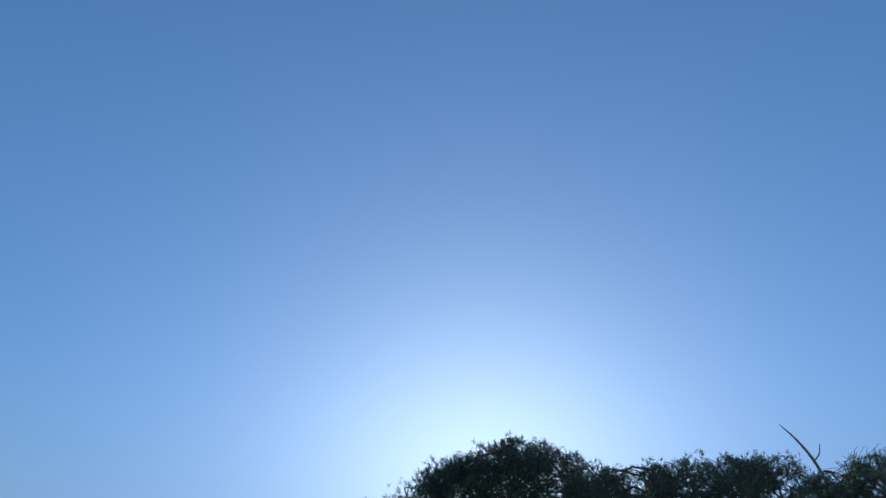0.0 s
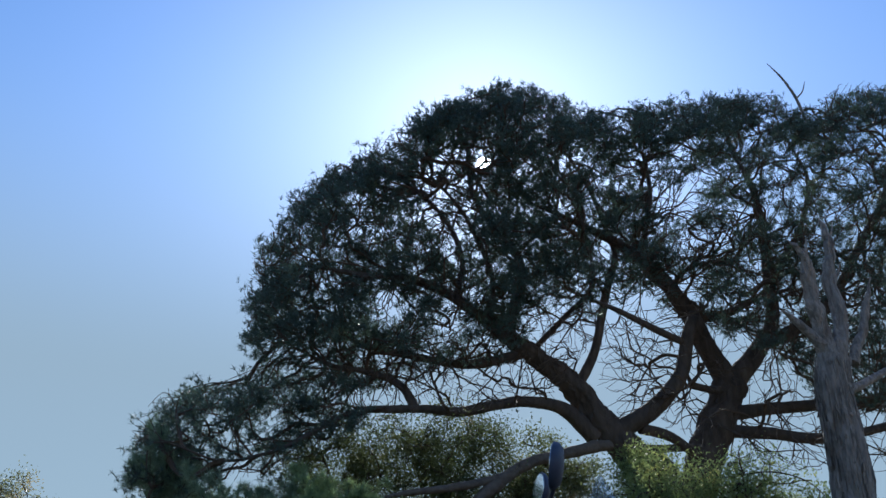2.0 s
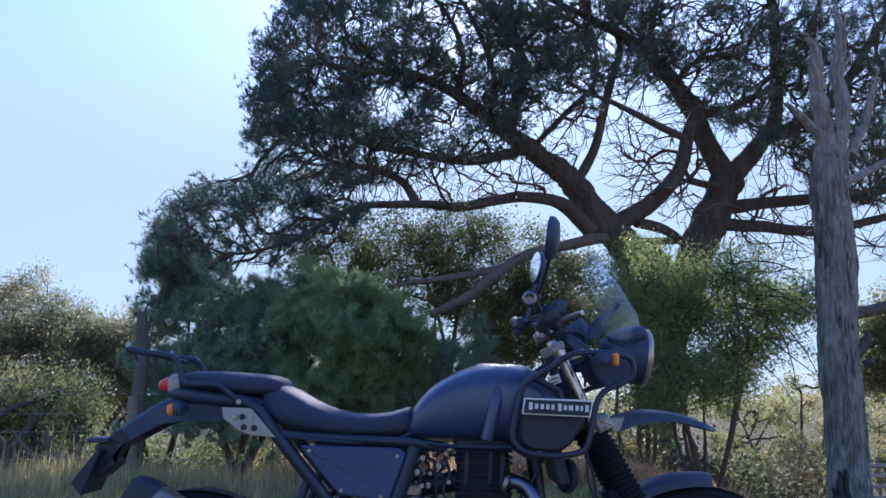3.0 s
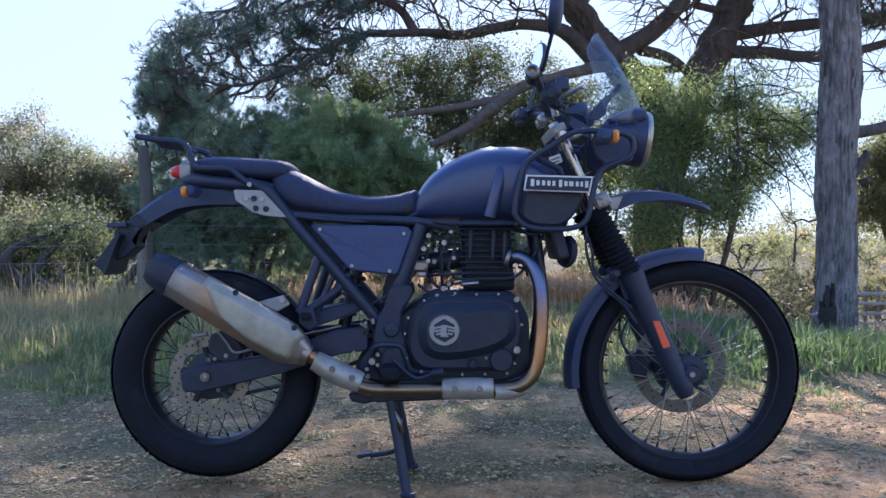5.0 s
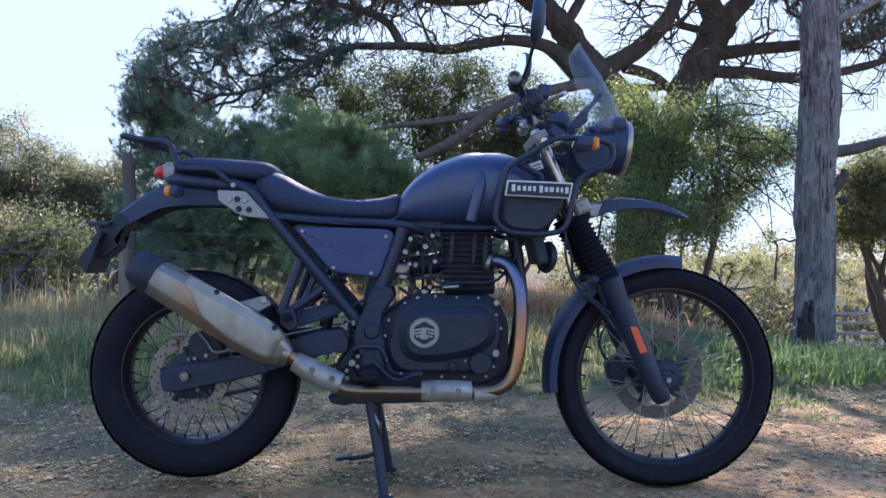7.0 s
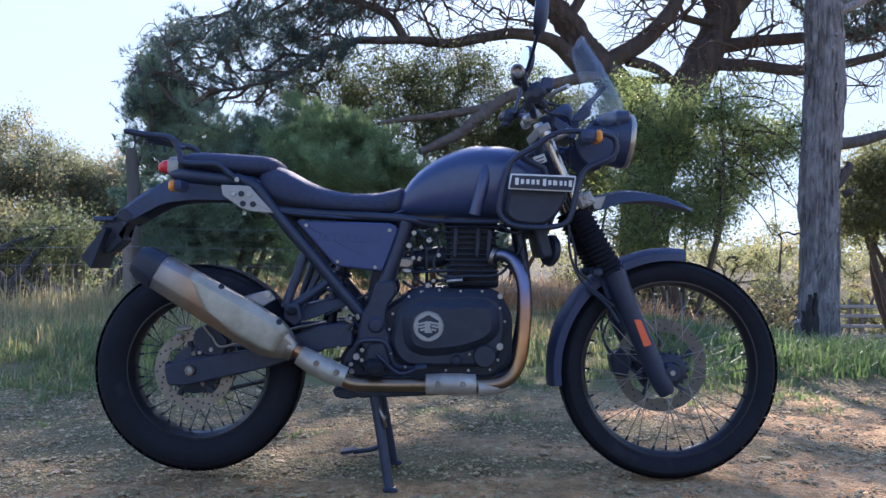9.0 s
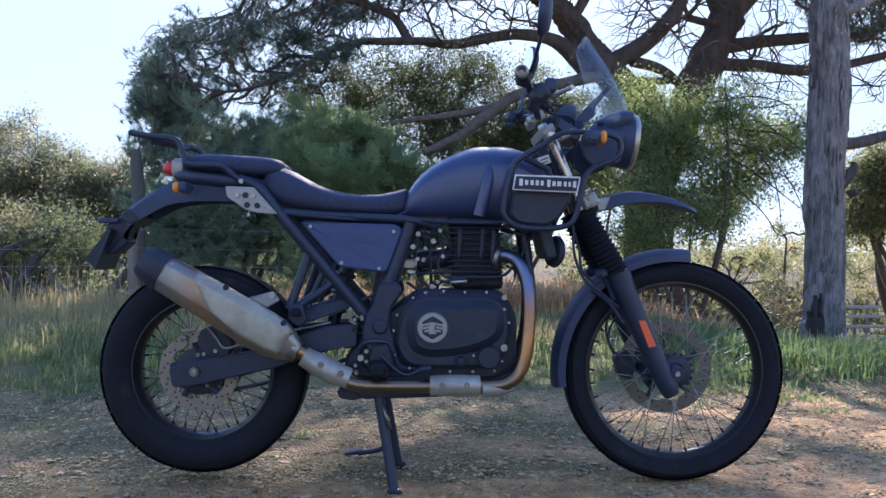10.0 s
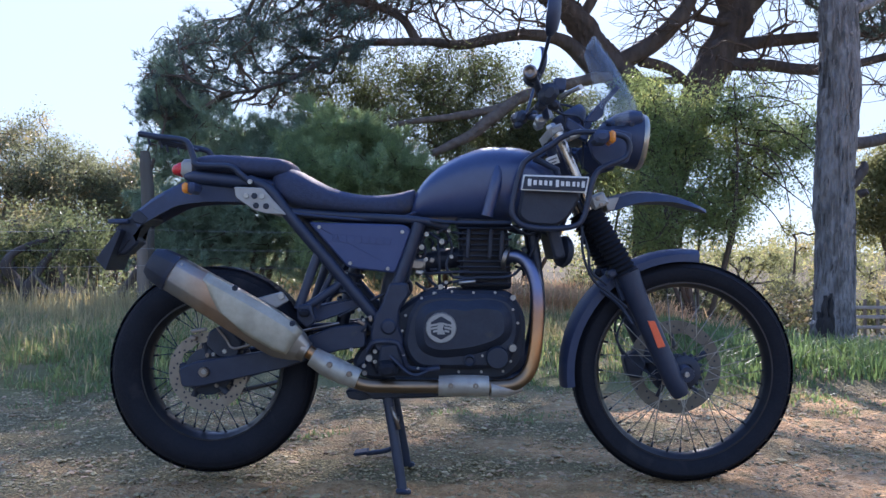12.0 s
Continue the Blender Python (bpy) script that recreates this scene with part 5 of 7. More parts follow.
    y = np.repeat(c[:, 1], n) + rng.normal(0, 0.04, len(c) * n)
    v, f = blades(x, y, 0.015 + 0.03 * rng.random(len(x)), 0.004 + 0.004 * rng.random(len(x)), 95, 1.4)
    tagged(cloud("weeds", v, f, green_blade), "small green weeds growing through the gravel", "weeds")
    x, y = rng.uniform(2.9, 5.5, 26), rng.uniform(2.0, 3.6, 26)
    z = ground_z(x, y) + 0.1 + 0.12 * rng.random(26)
    v, f = leaves(np.stack([x, y, z], -1), 12, 0.006, 0.013, 96, slim=0.8)
    tagged(cloud("clover_flowers", v, f, petal), "small whitish clover heads in the grass", "flowers")


build_grass()

post_wood = material("post_wood", (0.15, 0.125, 0.1), 0.9, second=(0.24, 0.2, 0.16), scale=6, bump=0.02, bump_scale=18, stretch=(1, 1, 0.12), spots=(0.1, 0.085, 0.07), spot_scale=4, spot_at=0.6)
wire_metal = material("wire_metal", (0.42, 0.42, 0.42), 0.5, 0.9, second=(0.3, 0.28, 0.26), scale=20)


def wire_fence():
    fence = thing("wire_fence", at_ground((-2.797, 7, -0.015)), "old post and wire stock fence with thin slack wires", "fence")
    spots = [-10.4, -6.9, -2.841, 1.4]
    for i, x in enumerate(spots):
        z = float(ground_z(x, 7.0))
        lean = 0.02 * math.sin(i * 2.1)
        top = 1.15 if i != 2 else 0.981 - z
        limb("post", [(x, 7.0, z - 0.2), (x + lean, 7.0, z + top * 0.5), (x + lean * 2, 7.0, z + top)], [0.075, 0.065, 0.06], fence, post_wood, 9, 0.15)
    for k, z in enumerate((1.014, 0.792, 0.59, 0.287)):
        pts = []
        for a, b in zip(spots, spots[1:]):
            for s in np.linspace(0, 1, 6, endpoint=False):
                pts.append((a + (b - a) * s, 6.93, z - 0.03 * math.sin(math.pi * s)))
        pts.append((spots[-1], 6.93, z))
        part("wire", sweep(bmesh.new(), pts, 0.0022, 5), wire_metal, fence)


# darker than post_wood: the shade on the pole is put into its colour
shaded_pole_wood = material("shaded_pole_wood", (0.085, 0.08, 0.07), 0.9, second=(0.15, 0.135, 0.115), scale=6, bump=0.03, bump_scale=16, stretch=(1, 1, 0.12), spots=(0.05, 0.045, 0.04), spot_scale=5, spot_at=0.6)


def tall_post():
    p = thing("old_pole", at_ground((-2.893, 7.3, 0)), "weathered broken-topped wooden pole", "pole")
    limb("shaft", [(-2.9, 7.3, -0.246), (-2.915, 7.3, 0.934), (-2.925, 7.3, 1.49), (-2.945, 7.3, 1.838), (-2.96, 7.3, 1.991)], [0.085, 0.08, 0.077, 0.072, 0.055], p, shaded_pole_wood, 12, 0.12)


def stock_yard():
    yard = thing("yard_rails", at_ground((14.614, 23, -1.87)), "pale timber stockyard rails with steel gate posts", "fence")
    x0, x1, y = 13.478, 17.587, 23.0
    pale = material("pale_rail", (0.42, 0.39, 0.36), 0.8, second=(0.3, 0.28, 0.26), scale=5, stretch=(0.2, 1, 1), bump=0.01)
    for z in (-0.862, -1.169, -1.493, -1.817):
        part("rail", box(((x0 + x1) / 2, y, z), (x1 - x0, 0.05, 0.1), bevel=0.015), pale, yard)
    foot, top = float(ground_z(14.343, y)), -0.682
    for px in (x0, 14.217, 14.632, x1):
        part("post", box((px, y + 0.07, (foot + top) / 2), (0.09, 0.09, top - foot + 0.15), bevel=0.015), post_wood, yard)


wire_fence()
tall_post()
stock_yard()


# ---- motorcycle ----
REAR, FRONT = Vector((0, 0, 0.35)), Vector((1.465, 0, 0.3475))
bike = thing("motorcycle", (0.7, 0, 0), "dark matte adventure motorcycle with spoked wheels on its centre stand", "motorcycle")
BOLT_MESH = {}


def bolt(centre, parent, radius=0.007, out=0.006, mat=None, name="bolt", axis=(0, -1, 0)):
    """A domed bolt head on a side of the machine; alike bolts share one mesh."""
    mat = mat or alloy
    key = (round(radius, 4), round(out, 4), mat.name, axis)
    if key not in BOLT_MESH:
        bm = lathe([(radius * 1.0, 0), (radius, out * 0.6), (radius * 0.85, out), (radius * 0.45, out), (radius * 0.4, out * 0.5)], (0, 0, 0), axis, 10)
        ob = part(name, bm, mat, None)
        BOLT_MESH[key] = ob.data
        ob.location = centre
    else:
        ob = new(name, BOLT_MESH[key])
        ob.location = centre
    return carry(ob, parent)


def arc(centre, radius, a0, a1, steps, y=0.0):
    """Points on an upright circle in the machine's plane; angles in degrees from ahead, up."""
    return [Vector((centre[0] + radius * math.cos(radians(a)), y, centre[2] + radius * math.sin(radians(a)))) for a in np.linspace(a0, a1, steps)]


def tyre_mesh(centre, outer, bead, width):
    """A tyre with a rounded section."""
    h = width / 2
    prof = [(bead, -h * 0.62), (bead + 0.012, -h * 0.8), (bead + (outer - bead) * 0.35, -h * 0.97), (bead + (outer - bead) * 0.62, -h * 0.98), (outer - 0.03, -h * 0.88),
            (outer - 0.014, -h * 0.66), (outer - 0.007, -h * 0.3), (outer - 0.005, 0)]
    prof = prof + [(r, -y) for r, y in prof[-2::-1]]
    return lathe(prof + [(bead + 0.004, 0)], centre, (0, 1, 0), 96, closed=True)


def tread(centre, outer, width, blocks, tyre):
    """Raised tread blocks in four rows, each a part; the blocks of a row share one mesh."""
    h = width / 2
    pitch = 2 * math.pi * outer / blocks
    for row, (y, drop, wide) in enumerate(((-h * 0.7, 0.0165, 0.2), (-h * 0.25, 0.002, 0.4), (h * 0.25, 0.002, 0.4), (h * 0.7, 0.0165, 0.2))):
        s = Vector((0.0009 if row in (0, 3) else 0.0011, width * wide / 2, pitch * (0.46 if row in (0, 3) else 0.48)))
        bm = bmesh.new()
        vs = [bm.verts.new((x * s.x, yy * s.y * (1 if x < 0 else 0.88), zz * s.z * (1 if x < 0 else 0.9) + yy * 0.006 * (-1 if row < 2 else 1))) for x in (-1, 1) for yy in (-1, 1) for zz in (-1, 1)]
        for q in ((4, 5, 7, 6), (0, 4, 6, 2), (1, 3, 7, 5), (0, 1, 5, 4), (2, 6, 7, 3)):
            bm.faces.new([vs[k] for k in q])
        first = None
        for i in range(blocks):
            a = 2 * math.pi * (i + 0.5 * (row % 2) + 0.25 * (row > 1)) / blocks
            r = outer - drop - 0.004
            m = Matrix.Translation(Vector(centre) + Vector((math.cos(a) * r, y, math.sin(a) * r))) @ Matrix.Rotation(-a, 4, "Y")
            if row in (0, 3):
                m = m @ Matrix.Rotation(radians(34) * (1 if row == 3 else -1), 4, "Z")
            if first is None:
                first = part("tread_block", bm, rubber, None, smooth=0)
                ob = first
            else:
                ob = new("tread_block", first.data)
            ob.matrix_basis = m
            carry(ob, tyre)


def wheel(name, centre, outer, bead, width, hub_r, hub_w, spokes, disc_r, disc_y, blocks, label):
    hub = lathe([(0.012, -hub_w / 2 - 0.01), (hub_r * 0.8, -hub_w / 2 - 0.008), (hub_r, -hub_w / 2), (hub_r, -hub_w / 2 + 0.008), (hub_r * 0.62, -hub_w / 2 + 0.016),
                 (hub_r * 0.6, hub_w / 2 - 0.016), (hub_r, hub_w / 2 - 0.008), (hub_r, hub_w / 2), (hub_r * 0.8, hub_w / 2 + 0.008), (0.012, hub_w / 2 + 0.01)], centre, (0, 1, 0), 32)
    w = part(name, hub, black_metal, bike, label)
    tyre = part("tyre", tyre_mesh(centre, outer, bead, width), rubber, bike, "black dual-purpose tyre with blocky tread")
    tread(centre, outer, width, blocks, tyre)
    k = width * 0.36
    rim = lathe([(bead + 0.004, -k), (bead + 0.004, -k + 0.006), (bead - 0.001, -k + 0.012), (bead - 0.005, -k * 0.4), (bead - 0.006, 0), (bead - 0.005, k * 0.4), (bead - 0.001, k - 0.012), (bead + 0.004, k - 0.006), (bead + 0.004, k),
                 (bead - 0.001, k), (bead - 0.008, k * 0.62), (bead - 0.013, k * 0.4), (bead - 0.0145, 0), (bead - 0.013, -k * 0.4), (bead - 0.008, -k * 0.62), (bead - 0.001, -k)], centre, (0, 1, 0), 80, closed=True)
    part("rim", rim, gloss_black, w, "glossy black spoked rim")
    c = Vector(centre)
    for i in range(spokes):
        side = 1 if i % 2 else -1
        a = 2 * math.pi * i / spokes
        b = a + radians(52) * (1 if (i // 2) % 2 else -1)
        p = c + Vector((math.cos(b) * hub_r * 0.92, side * (hub_w / 2 - 0.003), math.sin(b) * hub_r * 0.92))
        q = c + Vector((math.cos(a) * (bead - 0.012), side * width * 0.07, math.sin(a) * (bead - 0.012)))
        part("spoke", sweep(bmesh.new(), [p, q], 0.0015, 6), spoke_steel if disc_y > 0 else black_metal, w)
        n = (p - q).normalized()
        part("nipple", sweep(bmesh.new(), [q, q + n * 0.016], 0.0036, 6), gloss_black, w)
    d = c + Vector((0, disc_y, 0))
    disc = bmesh.new()
    n = 72
    y0, y1 = -0.0022, 0.0022
    rings = []
    for r, y in ((disc_r * 0.73, y0), (disc_r, y0), (disc_r, y1), (disc_r * 0.73, y1)):
        rings.append([d + Vector((math.cos(t) * (r + (0.003 * math.cos(10 * t) if r < disc_r else 0)), y, math.sin(t) * (r + (0.003 * math.cos(10 * t) if r < disc_r else 0)))) for t in np.linspace(0, 2 * math.pi, n, endpoint=False)])
    rings.append(rings[0])
    ring_loft(disc, rings, caps=False)
    bmesh.ops.remove_doubles(disc, verts=disc.verts[:], dist=0.0001)
    part("brake_disc", disc, disc_steel if disc_y < 0 else dull_disc, w, "drilled steel brake disc")
    s = -1 if disc_y < 0 else 1
    for i in range(13):
        for j, r in enumerate((0.8, 0.87, 0.94)):
            a = 2 * math.pi * (i + 0.3 * j) / 13
            hole = d + Vector((math.cos(a) * disc_r * r, -0.0024, math.sin(a) * disc_r * r))
            bolt(hole, w, 0.0034, 0.0004, engine_black, "disc_hole")
    if disc_y < 0:
        part("disc_centre", lathe([(0.025, -0.003), (disc_r * 0.55, -0.003), (disc_r * 0.6, 0.0), (disc_r * 0.55, 0.003), (0.025, 0.003)], d, (0, 1, 0), 40, closed=True), engine_black, w, "black disc carrier")
    for i in range(5):
        a = 2 * math.pi * i / 5 + 0.3
        arm = [d + Vector((math.cos(a) * disc_r * 0.36, -0.004 * s, math.sin(a) * disc_r * 0.36)), d + Vector((math.cos(a + 0.12) * disc_r * 0.74, 0, math.sin(a + 0.12) * disc_r * 0.74))]
        part("disc_carrier", sweep(bmesh.new(), arm, 0.011, 8, squash=0.5), engine_black, w)
        bolt(d + Vector((math.cos(a) * disc_r * 0.42, -0.01, math.sin(a) * disc_r * 0.42)), w, 0.007, 0.006, steel, "carrier_bolt")
    return w


gloss_black = material("gloss_black", (0.006, 0.007, 0.011), 0.42, second=(0.01, 0.011, 0.016), scale=30, coat=0.15)
spoke_steel = material("spoke_steel", (0.4, 0.37, 0.31), 0.45, 0.8, second=(0.3, 0.27, 0.22), scale=30)
fork_steel = material("fork_steel", (0.55, 0.5, 0.45), 0.22, 1.0, second=(0.45, 0.4, 0.36), scale=20)

rear_wheel = wheel("rear_wheel", REAR, 0.324, 0.2165, 0.125, 0.06, 0.12, 36, 0.12, -0.082, 44, "black hub of the rear wheel")
front_wheel = wheel("front_wheel", FRONT, 0.3475, 0.274, 0.095, 0.045, 0.1, 36, 0.15, 0.068, 54, "black hub of the front wheel")
part("sprocket", lathe([(0.04, 0.075), (0.098, 0.075), (0.1, 0.078), (0.098, 0.081), (0.04, 0.081)], REAR, (0, 1, 0), 44, closed=True), steel, rear_wheel)
for k in range(16):
    a = 2 * math.pi * k / 16
    part("hub_lug", box((FRONT.x - 0.008 + 0.052 * math.cos(a), -0.067, FRONT.z + 0.004 + 0.052 * math.sin(a)), (0.012, 0.01, 0.011), (0, -math.degrees(a), 0), 0.003), engine_black, front_wheel)
part("sensor_ring", lathe([(0.025, -0.058), (0.044, -0.058), (0.05, -0.064), (0.05, -0.07), (0.044, -0.076), (0.025, -0.078)], FRONT + Vector((-0.008, 0, 0.004)), (0, 1, 0), 30, closed=True), engine_black, front_wheel)


def side_pair(name, outline, y0, y1, mat, parent, label="", bevel=0.004, both=True):
    """A plate on the near side and its mirror image on the far side."""
    a = part(name, plate(outline, y0, y1, bevel), mat, parent, label)
    if both:
        part(name, plate(outline, -y0, -y1, bevel), mat, parent, label)
    return a


def tube_pair(name, points, radius, mat, parent, label="", sides=10, squash=1.0):
    a = part(name, pipe(points, radius, sides), mat, parent, label)
    part(name, pipe([(x, -y, z) for x, y, z in points], radius, sides), mat, parent, label)
    return a


# swingarm and rear brake
swing = side_pair("swingarm", rounded([(-0.075, 0.364), (-0.03, 0.384), (0.216, 0.423), (0.386, 0.491), (0.484, 0.501), (0.485, 0.43), (0.403, 0.42), (0.234, 0.365), (-0.012, 0.31), (-0.065, 0.31)], 0.012),
                  -0.135, -0.1, black_metal, bike, "black box-section swingarm")
part("cross_tube", pipe([(0.4, -0.1, 0.455), (0.374, 0.1, 0.435)], 0.03, 14), black_metal, swing)
bolt((0.004, -0.136, 0.356), swing, 0.016, 0.012, steel, "axle_nut")
bolt((0.007, -0.147, 0.358), swing, 0.008, 0.008, alloy, "axle_end")
caliper = part("rear_caliper", plate(rounded([(0.01, 0.476), (0.061, 0.498), (0.113, 0.44), (0.093, 0.389), (0.034, 0.396), (0, 0.433)], 0.012), -0.115, -0.07, 0.006), engine_black, bike, "rear brake caliper")
part("caliper_clip", box((-0.024, -0.1, 0.476), (0.05, 0.012, 0.012), (0, -10, 0)), steel, caliper)
part("caliper_clip", box((-0.04, -0.1, 0.454), (0.02, 0.02, 0.014), (0, 20, 0)), steel, caliper)
bolt((0.059, -0.116, 0.415), caliper, 0.007, 0.005)
bolt((0.025, -0.116, 0.406), caliper, 0.006, 0.005)
part("brake_hose", pipe([(0.036, -0.12, 0.486), (0.066, -0.13, 0.454), (0.088, -0.135, 0.427), (0.134, -0.13, 0.434), (0.267, -0.12, 0.47), (0.403, -0.12, 0.501)], 0.004, 8), steel, bike, "braided rear brake hose")

# frame
frame_ob = tube_pair("frame_tube", [(0.129, -0.12, 0.932), (0.19, -0.125, 0.903), (0.249, -0.125, 0.83), (0.369, -0.125, 0.688), (0.488, -0.12, 0.547), (0.53, -0.115, 0.504)], [0.016, 0.018, 0.0185, 0.0185, 0.0185, 0.0185], black_metal, bike, "black steel frame tube")
tube_pair("frame_tube", [(0.643, -0.125, 0.801), (0.613, -0.128, 0.709), (0.569, -0.128, 0.59), (0.539, -0.12, 0.479)], 0.019, black_metal, bike)
tube_pair("frame_tube", [(0.231, -0.12, 0.837), (0.401, -0.12, 0.824), (0.631, -0.12, 0.811), (0.725, -0.1, 0.792)], 0.013, black_metal, bike)
tube_pair("frame_tube", [(0.347, -0.12, 0.732), (0.316, -0.13, 0.64), (0.284, -0.14, 0.543)], 0.014, black_metal, bike)
tube_pair("frame_tube", [(0.429, -0.12, 0.637), (0.353, -0.13, 0.58), (0.284, -0.14, 0.536)], 0.013, black_metal, bike)
tube_pair("frame_tube", [(0.394, -0.11, 0.674), (0.359, -0.115, 0.606), (0.335, -0.12, 0.547)], 0.009, black_metal, bike)
tube_pair("frame_tube", [(0.97, -0.05, 0.885), (1, -0.06, 0.71), (1.012, -0.07, 0.52), (0.968, -0.08, 0.356), (0.846, -0.1, 0.33), (0.573, -0.11, 0.33)], 0.016, black_metal, bike)
part("head_tube", pipe([(1.06, 0, 1.068), (1.127, 0, 0.898)], 0.032, 16), black_metal, bike)
part("spine_tube", pipe([(1.1, 0, 0.961), (0.921, 0, 0.871), (0.672, 0, 0.817), (0.565, 0, 0.656), (0.53, 0, 0.442)], 0.03, 12), black_metal, bike)
side_pair("pivot_plate", rounded([(0.556, 0.624), (0.61, 0.624), (0.617, 0.59), (0.587, 0.548), (0.583, 0.497), (0.6, 0.455), (0.594, 0.421), (0.519, 0.418), (0.499, 0.462), (0.509, 0.522), (0.532, 0.556)], 0.012),
          -0.155, -0.12, black_metal, bike, "black swingarm pivot plate", 0.006)
part("pivot_cap", lathe([(0.0, 0), (0.022, 0), (0.024, -0.006), (0.018, -0.012), (0.0, -0.013)], (0.555, -0.154, 0.494), (0, 1, 0), 20), black_metal, bike)
part("brake_cylinder", plate(rounded([(0.532, 0.439), (0.582, 0.446), (0.596, 0.389), (0.579, 0.349), (0.539, 0.349), (0.522, 0.389)], 0.008), -0.165, -0.14, 0.006), engine_black, bike, "black rear brake cylinder guard")
peg = part("peg_bracket", pipe([(0.494, -0.15, 0.427), (0.515, -0.16, 0.448), (0.575, -0.16, 0.448), (0.595, -0.16, 0.422), (0.612, -0.15, 0.374), (0.675, -0.15, 0.364)], 0.008, 8), black_metal, bike)
part("foot_peg", box((0.553, -0.22, 0.38), (0.045, 0.11, 0.035), (0, 0, 6), 0.008), rubber, peg, "ribbed rubber foot peg")
part("brake_pedal", pipe([(0.559, -0.17, 0.409), (0.626, -0.18, 0.355), (0.693, -0.19, 0.376)], 0.006, 8), black_metal, bike)
part("pedal_pad", box((0.689, -0.2, 0.377), (0.035, 0.05, 0.012), (0, -8, 0)), black_metal, bike)
hanger = part("peg_hanger", plate(rounded([(0.284, 0.556), (0.324, 0.563), (0.338, 0.506), (0.315, 0.489), (0.284, 0.512)], 0.008), -0.165, -0.135, 0.005), black_metal, bike)
part("passenger_peg", box((0.308, -0.18, 0.536), (0.03, 0.06, 0.022), (0, 0, 14), 0.006), rubber, hanger)
lug = part("silencer_lug", plate(rounded([(0.163, 0.577), (0.239, 0.597), (0.259, 0.57), (0.222, 0.548)], 0.006), -0.165, -0.15, 0.003), silver_paint, bike)
bolt((0.239, -0.167, 0.584), lug, 0.011, 0.008, alloy)
part("plastic_tray", plate(rounded([(0.302, 0.544), (0.449, 0.574), (0.46, 0.545), (0.329, 0.498)], 0.006), -0.09, 0.09, 0.004), black_plastic, bike, "black inner mudguard tray")
part("shock_spring", sweep(bmesh.new(), [Vector((0.4 + 0.06 * t / 60, 0.03 * math.cos(t * 0.8), 0.52 + 0.0035 * t)) + Vector((0.03 * math.sin(t * 0.8), 0, 0)) for t in range(60)], 0.006, 6), black_metal, bike)
part("shock_body", pipe([(0.395, 0, 0.48), (0.465, 0, 0.78)], 0.02, 12), black_metal, bike)

# chain side, seen through the rear
part("chain", sweep(bmesh.new(), [Vector((x, 0.082, z)) for x, z in ((0.0, 0.447), (0.3, 0.455), (0.52, 0.452), (0.55, 0.43), (0.53, 0.4), (0.3, 0.32), (0.0, 0.25))], 0.008, 6), steel, bike, "drive chain")
part("chain_guard", plate(rounded([(0.02, 0.47), (0.45, 0.49), (0.45, 0.46), (0.02, 0.455)], 0.01), 0.07, 0.1, 0.004), black_plastic, bike)

# engine
engine = part("crankcase", plate(rounded([(0.597, 0.555), (0.674, 0.603), (0.922, 0.599), (0.965, 0.522), (0.962, 0.385), (0.906, 0.33), (0.606, 0.322), (0.469, 0.335), (0.438, 0.383), (0.495, 0.469)], 0.03), -0.12, 0.13, 0.012), engine_black, bike, "black engine crankcase")
cover_line = rounded([(0.612, 0.526), (0.645, 0.581), (0.725, 0.593), (0.778, 0.586), (0.838, 0.593), (0.908, 0.583), (0.941, 0.54), (0.945, 0.477), (0.918, 0.394), (0.875, 0.37), (0.646, 0.37), (0.613, 0.4), (0.596, 0.443)], 0.03, 5)
cover = part("clutch_cover", plate(cover_line, -0.12, -0.16, 0.012), engine_black, engine, "black clutch cover with a ring of bolts")
inner = rounded([(0.623, 0.517), (0.655, 0.57), (0.742, 0.583), (0.778, 0.573), (0.816, 0.583), (0.897, 0.577), (0.927, 0.531), (0.927, 0.468), (0.888, 0.431), (0.808, 0.405), (0.692, 0.394), (0.633, 0.424)], 0.04, 5)
part("cover_dome", plate(inner, -0.11, -0.186, 0.032), engine_black, engine)
part("round_badge", lathe([(0.0, 0), (0.044, 0), (0.045, -0.002), (0.043, -0.004), (0.0, -0.004)], (0.71, -0.186, 0.493), (0, 1, 0), 40), silver_paint, engine, "round silver badge with a dark emblem")
hexagon = [(0.71 + 0.0345 * math.sin(radians(60 * k)), 0.493 + 0.0345 * math.cos(radians(60 * k))) for k in range(6)]
part("emblem_field", plate(rounded(hexagon, 0.004), -0.1898, -0.1912, 0.0003), engine_black, engine)
part("emblem_ring", lathe([(0.0425, 0), (0.0438, 0), (0.0438, -0.0012), (0.0425, -0.0012)], (0.71, -0.19, 0.493), (0, 1, 0), 40, closed=True), engine_black, engine)
for k, (half, up) in enumerate(((0.03, 0.009), (0.027, 0.0), (0.021, -0.009))):
    for s in (-1, 1):
        x, z = 0.71 + s * (half * 0.5 + 0.006), 0.493 + up
        part("emblem_bar", box((x, -0.192, z), (half - 0.006, 0.0022, 0.006), (0, s * 12, 0), 0.0005), silver_paint, engine)
part("emblem_mark", plate(rounded([(0.7, 0.509), (0.72, 0.509), (0.715, 0.491), (0.722, 0.475), (0.699, 0.475)], 0.001), -0.191, -0.1942, 0.0003), silver_paint, engine)
